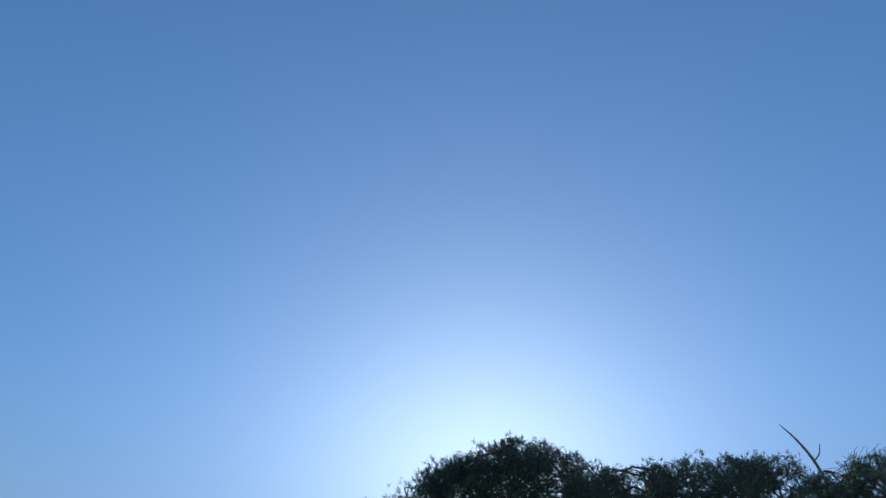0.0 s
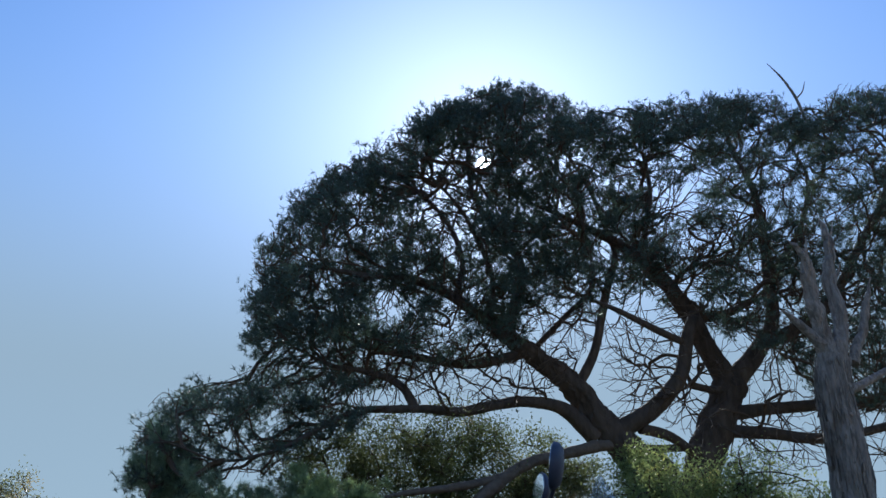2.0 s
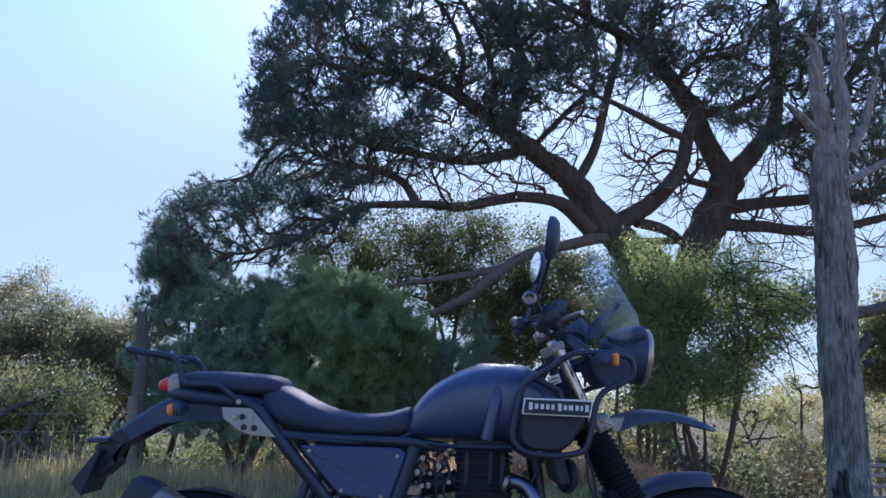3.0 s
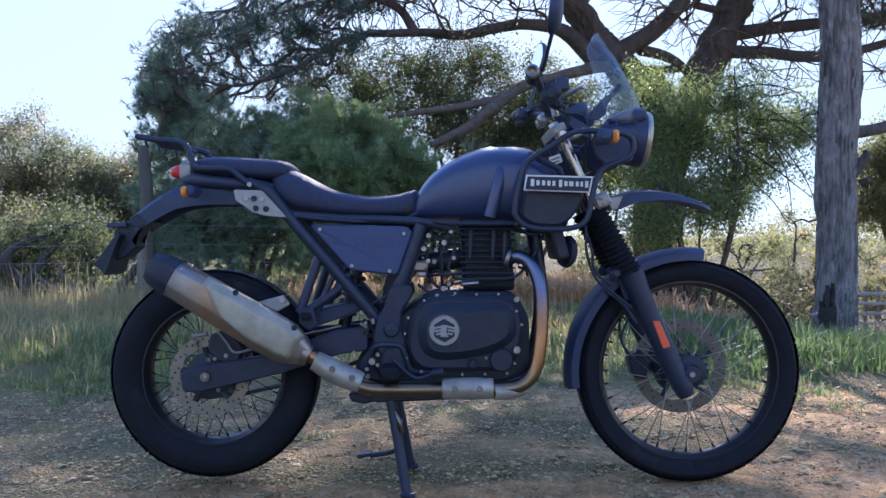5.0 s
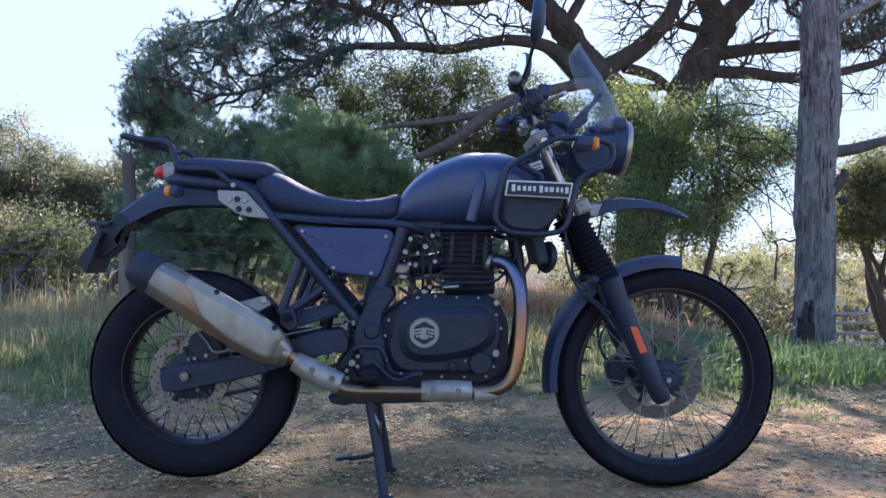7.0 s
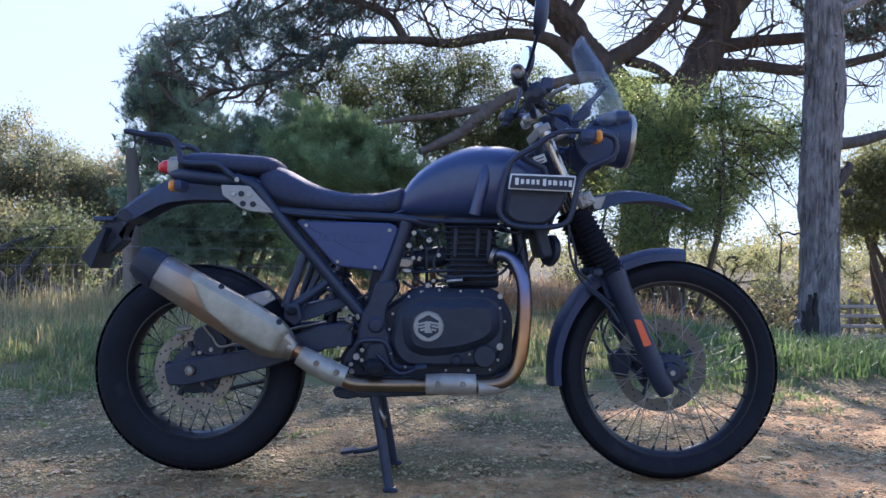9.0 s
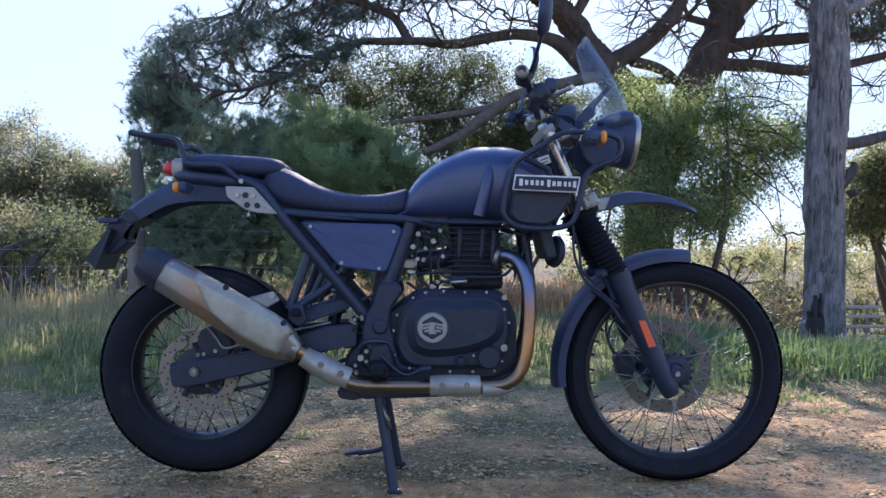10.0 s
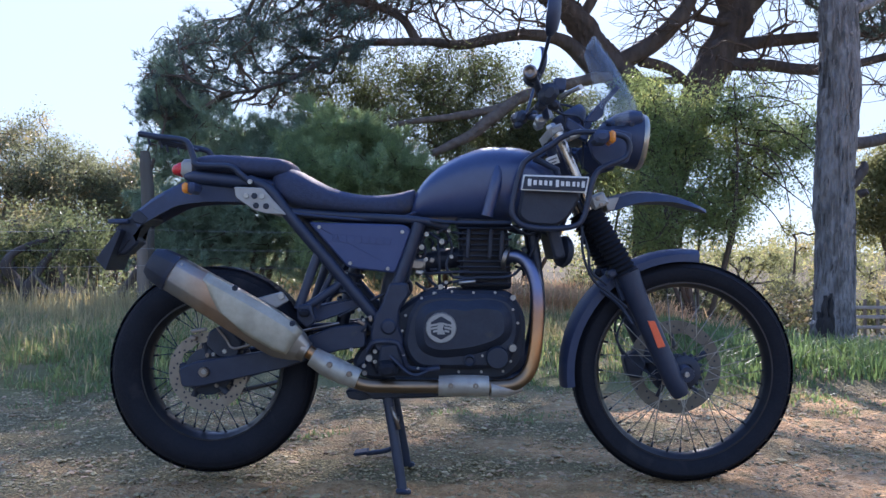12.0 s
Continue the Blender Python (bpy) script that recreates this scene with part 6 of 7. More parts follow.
for p in ((0.652, -0.161, 0.579), (0.688, -0.161, 0.594), (0.742, -0.161, 0.599), (0.805, -0.161, 0.596), (0.869, -0.161, 0.596), (0.922, -0.161, 0.546), (0.936, -0.161, 0.506), (0.605, -0.161, 0.528), (0.595, -0.161, 0.482), (0.599, -0.161, 0.412),
          (0.642, -0.161, 0.372), (0.762, -0.161, 0.362), (0.829, -0.161, 0.362), (0.893, -0.161, 0.364), (0.916, -0.161, 0.393), (0.832, -0.161, 0.409)):
    bolt(p, engine, 0.0042, 0.005)
bolt((0.921, -0.162, 0.433), engine, 0.012, 0.01)
bolt((0.922, -0.162, 0.581), engine, 0.009, 0.008)
part("filter_cap", lathe([(0.0, 0), (0.034, 0), (0.034, -0.02), (0.03, -0.026), (0.0, -0.026)], (0.876, -0.158, 0.405), (0, 1, 0), 28), engine_black, engine)
part("sight_glass", lathe([(0.009, 0), (0.018, 0), (0.019, -0.008), (0.014, -0.012), (0.009, -0.006)], (0.794, -0.16, 0.395), (0, 1, 0), 24), engine_black, engine)
part("sump_guard", plate(rounded([(0.47, 0.298), (0.495, 0.315), (0.923, 0.309), (0.957, 0.299), (0.914, 0.286), (0.504, 0.271)], 0.01), -0.12, 0.12, 0.006), engine_black, bike, "black sump plate")
# cylinder with its fins, head and rocker cover
part("cylinder", plate(rounded([(0.769, 0.602), (0.926, 0.602), (0.913, 0.797), (0.763, 0.797)], 0.015), -0.075, 0.075, 0.01), engine_black, engine)
for i in range(11):
    a = 0.02 if i in (3, 4) else 0.0
    lo, hi = Vector((0.752, -0.1, 0.788)), Vector((0.753, -0.1, 0.62))
    z = lo.z + (hi.z - lo.z) * i / 10
    part("cooling_fin", box((0.841, 0, z), (0.165 - a, 0.215 - a * 0.5, 0.0055), bevel=0.0025), engine_black, engine)
for x0 in ((0.79, -0.108, 0.761), (0.858, -0.108, 0.761), (0.892, -0.108, 0.754)):
    part("fin_bridge", box((x0[0], x0[1], x0[2] - 0.02), (0.012, 0.008, 0.09), (0, 4, 0), 0.003), engine_black, engine)
part("rocker_cover", plate(rounded([(0.752, 0.792), (0.763, 0.824), (0.915, 0.824), (0.924, 0.793)], 0.01), -0.085, 0.085, 0.008), engine_black, engine)
# throttle body, sensors and wiring behind the cylinder
part("throttle_body", pipe([(0.628, -0.03, 0.674), (0.69, -0.03, 0.688), (0.764, -0.02, 0.701)], 0.032, 16), engine_black, bike)
part("air_duct", pipe([(0.566, -0.02, 0.7), (0.628, -0.03, 0.674)], [0.05, 0.036], 16), black_plastic, bike)
part("injector_clamp", box((0.636, -0.09, 0.678), (0.05, 0.03, 0.034), (0, 4, 0), 0.006), steel, bike)
part("injector_clamp", box((0.643, -0.09, 0.654), (0.028, 0.02, 0.016), (0, 12, 0), 0.004), alloy, bike)
for p, r in (((0.665, -0.1, 0.769), 0.008), ((0.711, -0.1, 0.747), 0.009), ((0.65, -0.1, 0.73), 0.009), ((0.687, -0.1, 0.726), 0.006), ((0.725, -0.1, 0.624), 0.006), ((0.708, -0.1, 0.61), 0.008), ((0.691, -0.11, 0.59), 0.006), ((0.514, -0.15, 0.39), 0.006), ((0.498, -0.155, 0.401), 0.011),
             ((0.48, -0.13, 0.484), 0.006), ((0.478, -0.13, 0.512), 0.005), ((0.483, -0.14, 0.355), 0.008), ((0.442, -0.13, 0.424), 0.006), ((0.464, -0.12, 0.542), 0.006)):
    bolt(p, bike, r, 0.009)
for a, b in (((0.673, -0.1, 0.774), (0.725, -0.1, 0.74)), ((0.701, -0.09, 0.764), (0.705, -0.09, 0.615)), ((0.66, -0.1, 0.649), (0.794, -0.1, 0.658)), ((0.648, -0.1, 0.589), (0.742, -0.1, 0.627)), ((0.742, -0.115, 0.641), (0.827, -0.115, 0.633)), ((0.631, -0.1, 0.623), (0.691, -0.1, 0.581))):
    part("bracket", sweep(bmesh.new(), [a, b], 0.005, 6), engine_black, bike)
part("clutch_cable", pipe([(0.742, -0.12, 0.624), (0.81, -0.12, 0.638), (0.912, -0.12, 0.642), (0.956, -0.1, 0.676), (1.001, -0.08, 0.745), (1.065, -0.06, 0.92)], 0.0045, 8), engine_black, bike)
part("cable_ferrule", sweep(bmesh.new(), [(0.763, -0.121, 0.623), (0.813, -0.121, 0.628)], 0.006, 8), alloy, bike)
for pts in ([(0.63, -0.08, 0.77), (0.66, -0.09, 0.726), (0.653, -0.09, 0.675), (0.682, -0.09, 0.623), (0.725, -0.09, 0.598)], [(0.725, -0.09, 0.778), (0.742, -0.09, 0.727), (0.725, -0.09, 0.675), (0.742, -0.09, 0.641)], [(0.469, -0.1, 0.52), (0.505, -0.12, 0.471), (0.489, -0.13, 0.404), (0.519, -0.12, 0.352)],
            [(0.924, -0.08, 0.796), (0.974, -0.09, 0.77), (1.017, -0.09, 0.779), (1.071, -0.08, 0.728)], [(0.4, -0.1, 0.52), (0.47, -0.11, 0.555), (0.538, -0.11, 0.589)], [(0.673, -0.09, 0.787), (0.631, -0.1, 0.709), (0.606, -0.11, 0.624)]):
    part("cable", pipe(pts, 0.0045, 7), engine_black, bike)
# small fittings, clips and plugs in the gap between frame and engine
rng_fit = random.Random(17)
for x0, x1, z0, z1, depth, count in ((0.642, 0.752, 0.593, 0.781, -0.07, 22), (0.471, 0.525, 0.338, 0.522, -0.125, 12),
                                     (0.922, 0.99, 0.624, 0.787, -0.04, 8)):
    for k in range(count):
        p = Vector((rng_fit.uniform(x0, x1), depth - rng_fit.uniform(0, 0.035), rng_fit.uniform(z0, z1)))
        kind = rng_fit.random()
        if kind < 0.35:
            q = p + Vector((rng_fit.uniform(-0.035, 0.035), rng_fit.uniform(-0.01, 0.01), rng_fit.uniform(-0.04, 0.04)))
            part("hose", pipe([tuple(p), tuple(p.lerp(q, 0.5) + Vector((0.008, -0.01, 0.004))), tuple(q)], 0.0042, 7), engine_black, bike)
        elif kind < 0.7:
            part("connector", box(p, (rng_fit.uniform(0.01, 0.026), 0.014, rng_fit.uniform(0.008, 0.02)), (0, rng_fit.uniform(-40, 40), 0), 0.002), engine_black if rng_fit.random() < 0.6 else steel, bike)
        else:
            bolt(tuple(p + Vector((0, -0.012, 0))), bike, round(rng_fit.choice((0.0035, 0.005, 0.0065)), 4), 0.006, rng_fit.choice((alloy, steel)))
part("starter_motor", lathe([(0.0, -0.06), (0.03, -0.06), (0.033, -0.05), (0.033, 0.06), (0.0, 0.062)], (0.672, 0.02, 0.539), (1, 0, 0), 18), engine_black, engine)
part("oil_cooler", box((1.053, -0.02, 0.755), (0.035, 0.22, 0.12), (0, -14, 0), 0.006), engine_black, bike, "finned black oil cooler")
part("horn", lathe([(0.0, 0), (0.045, 0), (0.05, 0.008), (0.046, 0.02), (0.02, 0.032), (0.0, 0.032)], (1.094, -0.06, 0.717), (-0.9, -0.4, 0.1), 26), engine_black, bike, "round black horn")
part("spark_lead", pipe([(0.914, -0.05, 0.791), (0.96, -0.06, 0.801), (0.997, -0.04, 0.833)], 0.006, 8), engine_black, bike)

# exhaust
exhaust = part("header_pipe", pipe([(0.897, -0.09, 0.689), (0.926, -0.11, 0.705), (0.965, -0.13, 0.686), (0.99, -0.15, 0.626), (0.995, -0.165, 0.547), (0.987, -0.18, 0.445), (0.97, -0.185, 0.373), (0.932, -0.19, 0.334), (0.874, -0.19, 0.324), (0.709, -0.19, 0.323), (0.577, -0.19, 0.323), (0.479, -0.19, 0.329), (0.412, -0.19, 0.37), (0.322, -0.19, 0.424)],
               0.0198, 18, 6), header_steel, bike, "heat-tinted steel exhaust pipe")
part("exhaust_flange", lathe([(0.02, 0), (0.034, 0), (0.034, 0.012), (0.02, 0.012)], (0.914, -0.1, 0.696), (-0.9, 0.3, 0.3), 20, closed=True), steel, exhaust)
shield = part("heat_shield", pipe([(0.703, -0.195, 0.326), (0.778, -0.195, 0.326), (0.849, -0.195, 0.326)], [0.029, 0.0315, 0.0315, 0.029], 18), pale_alloy, exhaust, "ribbed bright heat shield")
for p in ((0.739, -0.222, 0.33), (0.81, -0.222, 0.33)):
    bolt(p, shield, 0.0085, 0.005, steel)
part("pipe_cone", pipe([(0.854, -0.195, 0.315), (0.907, -0.19, 0.314), (0.95, -0.185, 0.315)], [0.023, 0.02, 0.005], 14), pale_alloy, exhaust)
shield = part("heat_shield", pipe([(0.336, -0.195, 0.41), (0.4, -0.195, 0.374), (0.469, -0.195, 0.345)], [0.029, 0.034, 0.034, 0.03], 18), pale_alloy, exhaust, "bright heat shield on the link pipe")
for p in ((0.39, -0.227, 0.39), (0.447, -0.227, 0.364)):
    bolt(p, shield, 0.009, 0.005, steel)
back, front_end = Vector((-0.072, -0.2, 0.654)), Vector((0.28, -0.19, 0.444))
way = (front_end - back).normalized()


SECTION = ((1.0, -0.45), (1.0, 0.45), (0.62, 0.95), (0.0, 1.0), (-0.62, 0.95), (-0.97, 0.62), (-1.0, 0.5), (-1.0, -0.28), (-0.97, -0.4), (-0.6, -0.92), (-0.5, -0.97), (0.0, -1.0), (0.62, -0.95))


def silencer_ring(at, wide, high, count=26, power=2.6):
    """A faceted section of the silencer, square to its axis: a flat outer face and chamfers above and below."""
    upward = Vector((0, 1, 0)).cross(way).normalized() * -1
    if power == 2:
        return [at + Vector((0, 1, 0)) * wide * math.cos(a) + upward * high * math.sin(a) for a in np.linspace(0, 2 * math.pi, count, endpoint=False)]
    return [at + Vector((0, 1, 0)) * wide * u + upward * high * v for u, v in SECTION]


length = (front_end - back).length
body = ring_loft(bmesh.new(), [silencer_ring(back + way * length * t, w, h) for t, w, h in ((0.0, 0.045, 0.05), (0.02, 0.047, 0.0525), (0.4, 0.05, 0.058), (0.75, 0.05, 0.062), (0.92, 0.046, 0.06), (1.03, 0.036, 0.044), (1.1, 0.026, 0.028))])
silencer = part("silencer", body, silencer_steel, exhaust, "heat-browned steel silencer body")
part("end_cap", ring_loft(bmesh.new(), [silencer_ring(back + way * t, w, h) for t, w, h in ((0.0, 0.049, 0.0545), (-0.008, 0.05, 0.055), (-0.045, 0.046, 0.05), (-0.066, 0.036, 0.04), (-0.07, 0.02, 0.022))]), engine_black, silencer, "black silencer end cap")
part("band", ring_loft(bmesh.new(), [silencer_ring(back + way * t, w, h) for t, w, h in ((-0.004, 0.051, 0.056), (0.008, 0.051, 0.056))]), black_metal, silencer)
part("clamp", ring_loft(bmesh.new(), [silencer_ring(back + way * (length * t), w, h, power=2) for t, w, h in ((1.06, 0.034, 0.036), (1.11, 0.03, 0.031))]), steel, silencer)
wrap = []
GUARD = ((-0.3, 0.985), (-0.62, 0.95), (-0.8, 0.79), (-0.97, 0.62), (-1.0, 0.5), (-1.0, 0.1), (-1.0, -0.28), (-0.97, -0.4), (-0.86, -0.56))
for k in range(15):
    row = []
    for i, (across, up) in enumerate(GUARD):
        u = i / (len(GUARD) - 1)
        start = 0.23 + 0.03 * u + 0.85 * max(0, u - 0.4) ** 1.4
        t = start + (1.02 - 0.02 * u - start) * k / 14
        w, h = np.interp(t, (0, 0.4, 0.75, 0.92, 1.03), (0.045, 0.05, 0.05, 0.046, 0.036)), np.interp(t, (0, 0.4, 0.75, 0.92, 1.03), (0.05, 0.058, 0.062, 0.06, 0.044))
        rise = Vector((0, 1, 0)).cross(way).normalized() * -1
        row.append(back + way * length * t + Vector((0, 1, 0)) * (w + 0.005) * across + rise * (h + 0.004) * up)
    wrap.append(row)
guard = part("silencer_guard", ring_loft(bmesh.new(), wrap, close=False), guard_alloy, exhaust, "pale brushed guard wrapped round the silencer", smooth=22)
guard.modifiers.new("thick", "SOLIDIFY").thickness = 0.004
for p in ((0.127, -0.262, 0.611), (0.289, -0.258, 0.511)):
    bolt(p, guard, 0.0085, 0.006, engine_black)
bolt((-0.027, -0.252, 0.678), silencer, 0.004, 0.004, alloy)


# tank, seats and panels
def body_loft(stations, power, count=30):
    return ring_loft(bmesh.new(), [super_ring(x, w, t, b, power, count) for x, w, t, b in stations])


def station(top, bottom, width):
    """A section at the side view's top and bottom points."""
    return ((top[0] + bottom[0]) / 2, width, top[1], bottom[1])


tank = part("fuel_tank", body_loft([station((0.604, 0.845), (0.608, 0.822), 0.06), station((0.625, 0.902), (0.629, 0.815), 0.085), station((0.671, 0.963), (0.673, 0.812), 0.102), station((0.733, 1.004), (0.733, 0.809), 0.118),
                                    station((0.796, 1.03), (0.793, 0.809), 0.132), station((0.835, 1.039), (0.83, 0.808), 0.15), station((0.871, 1.042), (0.864, 0.808), 0.158), station((0.93, 1.043), (0.92, 0.805), 0.16),
                                    station((0.984, 1.037), (0.971, 0.798), 0.155), station((1.032, 1.005), (1.017, 0.792), 0.14), station((1.073, 0.957), (1.056, 0.792), 0.115), station((1.103, 0.898), (1.088, 0.805), 0.08)], 2.9), tank_paint, bike, "matte dark fuel tank with knee recesses")
tank.modifiers.new("smooth", "SUBSURF").levels = 1
tank.modifiers["smooth"].render_levels = 1
part("tank_seam", pipe([(0.611, -0.1, 0.822), (0.725, -0.135, 0.805), (0.859, -0.155, 0.802), (0.917, -0.155, 0.803)], 0.006, 8), black_metal, tank)
part("knee_crease", pipe([(0.868, -0.1, 1.008), (0.878, -0.135, 0.972), (0.869, -0.152, 0.911), (0.845, -0.152, 0.822)], [0.006, 0.016, 0.019, 0.018], 14), tank_paint, tank)
part("filler_cap", lathe([(0.0, 0.0), (0.042, 0.0), (0.042, 0.005), (0.036, 0.009), (0.0, 0.01)], (0.864, 0, 1.033), (-0.02, 0, 1), 30), steel, tank, "round steel filler cap")
seat = part("rider_seat", body_loft([station((0.185, 0.955), (0.185, 0.908), 0.09), station((0.215, 0.971), (0.216, 0.869), 0.125), station((0.257, 0.976), (0.257, 0.844), 0.135), station((0.305, 0.948), (0.305, 0.837), 0.14), station((0.368, 0.912), (0.368, 0.83), 0.14),
                                     station((0.439, 0.893), (0.439, 0.827), 0.133), station((0.511, 0.889), (0.511, 0.823), 0.118), station((0.573, 0.897), (0.573, 0.823), 0.1), station((0.611, 0.909), (0.611, 0.827), 0.088), station((0.632, 0.917), (0.632, 0.849), 0.08)], 3.2), vinyl, bike, "black textured saddle")
seat.modifiers.new("smooth", "SUBSURF").levels = 1
seat.modifiers["smooth"].render_levels = 1
part("seat_piping", pipe([(0.233, -0.13, 0.833), (0.404, -0.138, 0.816), (0.554, -0.11, 0.811), (0.63, -0.088, 0.837)], 0.004, 6), black_plastic, seat)
pillion = part("pillion_seat", body_loft([station((-0.058, 0.991), (-0.058, 0.97), 0.08), station((-0.04, 1.009), (-0.04, 0.961), 0.105), station((0.01, 1.017), (0.01, 0.954), 0.12), station((0.117, 1.01), (0.117, 0.94), 0.128), station((0.206, 1.005), (0.207, 0.937), 0.128),
                                          station((0.239, 0.998), (0.239, 0.94), 0.122), station((0.253, 0.982), (0.253, 0.955), 0.1)], 3.2), vinyl, bike, "black pillion seat")
pillion.modifiers.new("smooth", "SUBSURF").levels = 1
pillion.modifiers["smooth"].render_levels = 1
panel = side_pair("side_panel", rounded([(0.311, 0.804), (0.599, 0.797), (0.62, 0.78), (0.573, 0.651), (0.431, 0.668)], 0.014), -0.118, -0.138, panel_paint, bike, "dark grey side panel with raised lettering", 0.005)
for p in ((0.345, -0.139, 0.789), (0.593, -0.139, 0.775), (0.438, -0.139, 0.681), (0.55, -0.139, 0.665)):
    bolt(p, panel, 0.006, 0.005)
for i, w in enumerate((9, 5, 13, 10, 9, 10, 9, 10, 10)):
    x = 580 + sum((9, 5, 13, 10, 9, 10, 9, 10, 10)[:i]) + 3.4 * i
    a, b = Vector((0.37, -0.139, 0.757)), Vector((0.573, -0.139, 0.746))
    p = a + (b - a) * ((x - 580 + w / 2) / 120)
    part("lettering_bar", box(p, (w / 600, 0.002, 0.022), (0, 3, 0), 0.0006), panel_paint, panel)
# tail: mudguard, rack, lights, brackets
line = curve_points([(0.107, 0, 0.915), (0.003, 0, 0.927), (-0.078, 0, 0.929), (-0.113, 0, 0.917), (-0.172, 0, 0.885), (-0.22, 0, 0.849), (-0.242, 0, 0.833)], 5)
low = curve_points([(0.108, 0, 0.867), (0.004, 0, 0.868), (-0.031, 0, 0.866), (-0.1, 0, 0.856), (-0.161, 0, 0.826), (-0.204, 0, 0.802), (-0.226, 0, 0.788)], 5)
rings = []
for p, q, w in zip(line, low, np.linspace(0.076, 0.066, len(line))):
    side_z = p.z * 0.8 + q.z * 0.2
    rings.append([Vector((q.x, -w, q.z)), Vector((p.x * 0.8 + q.x * 0.2, -w, side_z)), Vector((p.x, -w * 0.86, p.z)), Vector((p.x, 0, p.z + 0.012)), Vector((p.x, w * 0.86, p.z)), Vector((p.x * 0.8 + q.x * 0.2, w, side_z)), Vector((q.x, w, q.z)),
                  Vector((q.x, w - 0.006, q.z)), Vector((p.x, w * 0.8, p.z - 0.012)), Vector((p.x, 0, p.z - 0.002)), Vector((p.x, -w * 0.8, p.z - 0.012)), Vector((q.x, -w + 0.006, q.z))])
part("rear_mudguard", ring_loft(bmesh.new(), rings), black_plastic, bike, "long dark plastic rear mudguard")
hanger = part("plate_hanger", plate(rounded([(-0.254, 0.828), (-0.215, 0.8), (-0.245, 0.761), (-0.232, 0.743), (-0.274, 0.705), (-0.302, 0.701), (-0.296, 0.766), (-0.31, 0.785), (-0.294, 0.803)], 0.006), -0.035, 0.035, 0.006), engine_black, bike, "black number plate hanger")
part("hanger_flap", plate(rounded([(-0.246, 0.83), (-0.22, 0.844), (-0.187, 0.816), (-0.211, 0.795), (-0.239, 0.806)], 0.008), -0.07, 0.07, 0.004), engine_black, hanger)
part("number_plate", plate([(-0.281, 0.784), (-0.273, 0.777), (-0.32, 0.656), (-0.35, 0.691)], -0.075, 0.075, 0.001), engine_black, hanger, "dark back of a number plate seen edge-on")
part("plate_lamp", plate(rounded([(-0.325, 0.816), (-0.261, 0.816), (-0.261, 0.802), (-0.325, 0.801)], 0.003), -0.05, 0.05, 0.003), black_plastic, hanger)
part("under_tail", body_loft([station((-0.086, 0.961), (-0.086, 0.936), 0.06), station((-0.044, 0.968), (-0.043, 0.922), 0.1), station((0.064, 0.958), (0.064, 0.908), 0.115), station((0.171, 0.944), (0.171, 0.896), 0.115), station((0.207, 0.931), (0.207, 0.905), 0.1)], 3), black_plastic, bike, "dark tail fairing under the seat")
bm = bmesh.new()
for s in (-1, 1):
    def mir(p):
        return (p[0], p[1] * -s, p[2])
    sweep(bm, curve_points([mir(p) for p in ((0.136, -0.13, 0.924), (0.106, -0.13, 0.948), (0.072, -0.13, 0.97), (-0.023, -0.125, 0.974), (-0.038, -0.12, 1), (-0.056, -0.115, 1.041), (-0.083, -0.11, 1.054), (-0.141, -0.105, 1.061), (-0.206, -0.1, 1.072))], 5), 0.0095, 10)
    sweep(bm, curve_points([mir(p) for p in ((-0.078, -0.06, 1.042), (-0.133, -0.055, 1.057), (-0.201, -0.05, 1.071))], 4), 0.006, 8)
    sweep(bm, [mir(p) for p in ((-0.19, -0.08, 1.063), (-0.183, -0.08, 1.039))], 0.004, 6)
    sweep(bm, [mir(p) for p in ((-0.152, -0.08, 1.058), (-0.148, -0.08, 1.032))], 0.004, 6)
for a, b in (((-0.206, -0.1, 1.072), (-0.283, 0.1, 1.103)), ((-0.134, -0.1, 1.057), (-0.204, 0.1, 1.086)), ((-0.071, -0.11, 1.045), (-0.143, 0.11, 1.077))):
    sweep(bm, [a, b], 0.008, 8)
rack = part("luggage_rack", bm, black_metal, bike, "black tubular luggage rack")
bolt((0.139, -0.141, 0.923), bike, 0.008, 0.006)
housing = part("tail_light", body_loft([station((-0.1, 0.993), (-0.096, 0.95), 0.055), station((-0.09, 1.004), (-0.086, 0.943), 0.064), station((-0.062, 1.004), (-0.058, 0.94), 0.066), station((-0.05, 0.99), (-0.05, 0.95), 0.05)], 4.2), silver_paint, bike, "grey tail light housing")
part("red_lens", body_loft([station((-0.134, 0.978), (-0.132, 0.962), 0.03), station((-0.128, 0.986), (-0.124, 0.954), 0.046), station((-0.112, 0.994), (-0.108, 0.95), 0.055), station((-0.095, 0.997), (-0.092, 0.949), 0.058)], 3), red_plastic, housing, "red tail lamp lens")
for s in (-1, 1):
    arm = part("indicator", pipe([(-0.027, 0.1 * s, 0.906), (-0.03, 0.15 * s, 0.906)], 0.012, 10), black_plastic, bike, "rear indicator on a short stalk")
    c = (-0.037, 0.17 * s, 0.9)
    part("indicator_body", box((c[0] + 0.018, c[1], c[2]), (0.02, 0.075, 0.034), bevel=0.008), black_plastic, arm)
    part("amber_lens", box(c, (0.02, 0.07, 0.031), bevel=0.008), amber_plastic, arm, "amber lens")
bracket = side_pair("grab_bracket", rounded([(0.092, 0.908), (0.176, 0.905), (0.249, 0.824), (0.185, 0.829), (0.151, 0.839), (0.097, 0.876)], 0.006), -0.138, -0.147, silver_paint, bike, "bare grey luggage bracket plate", 0.002)
for p in ((0.129, -0.148, 0.881), (0.176, -0.148, 0.879)):
    bolt(p, bracket, 0.008, 0.004, alloy)
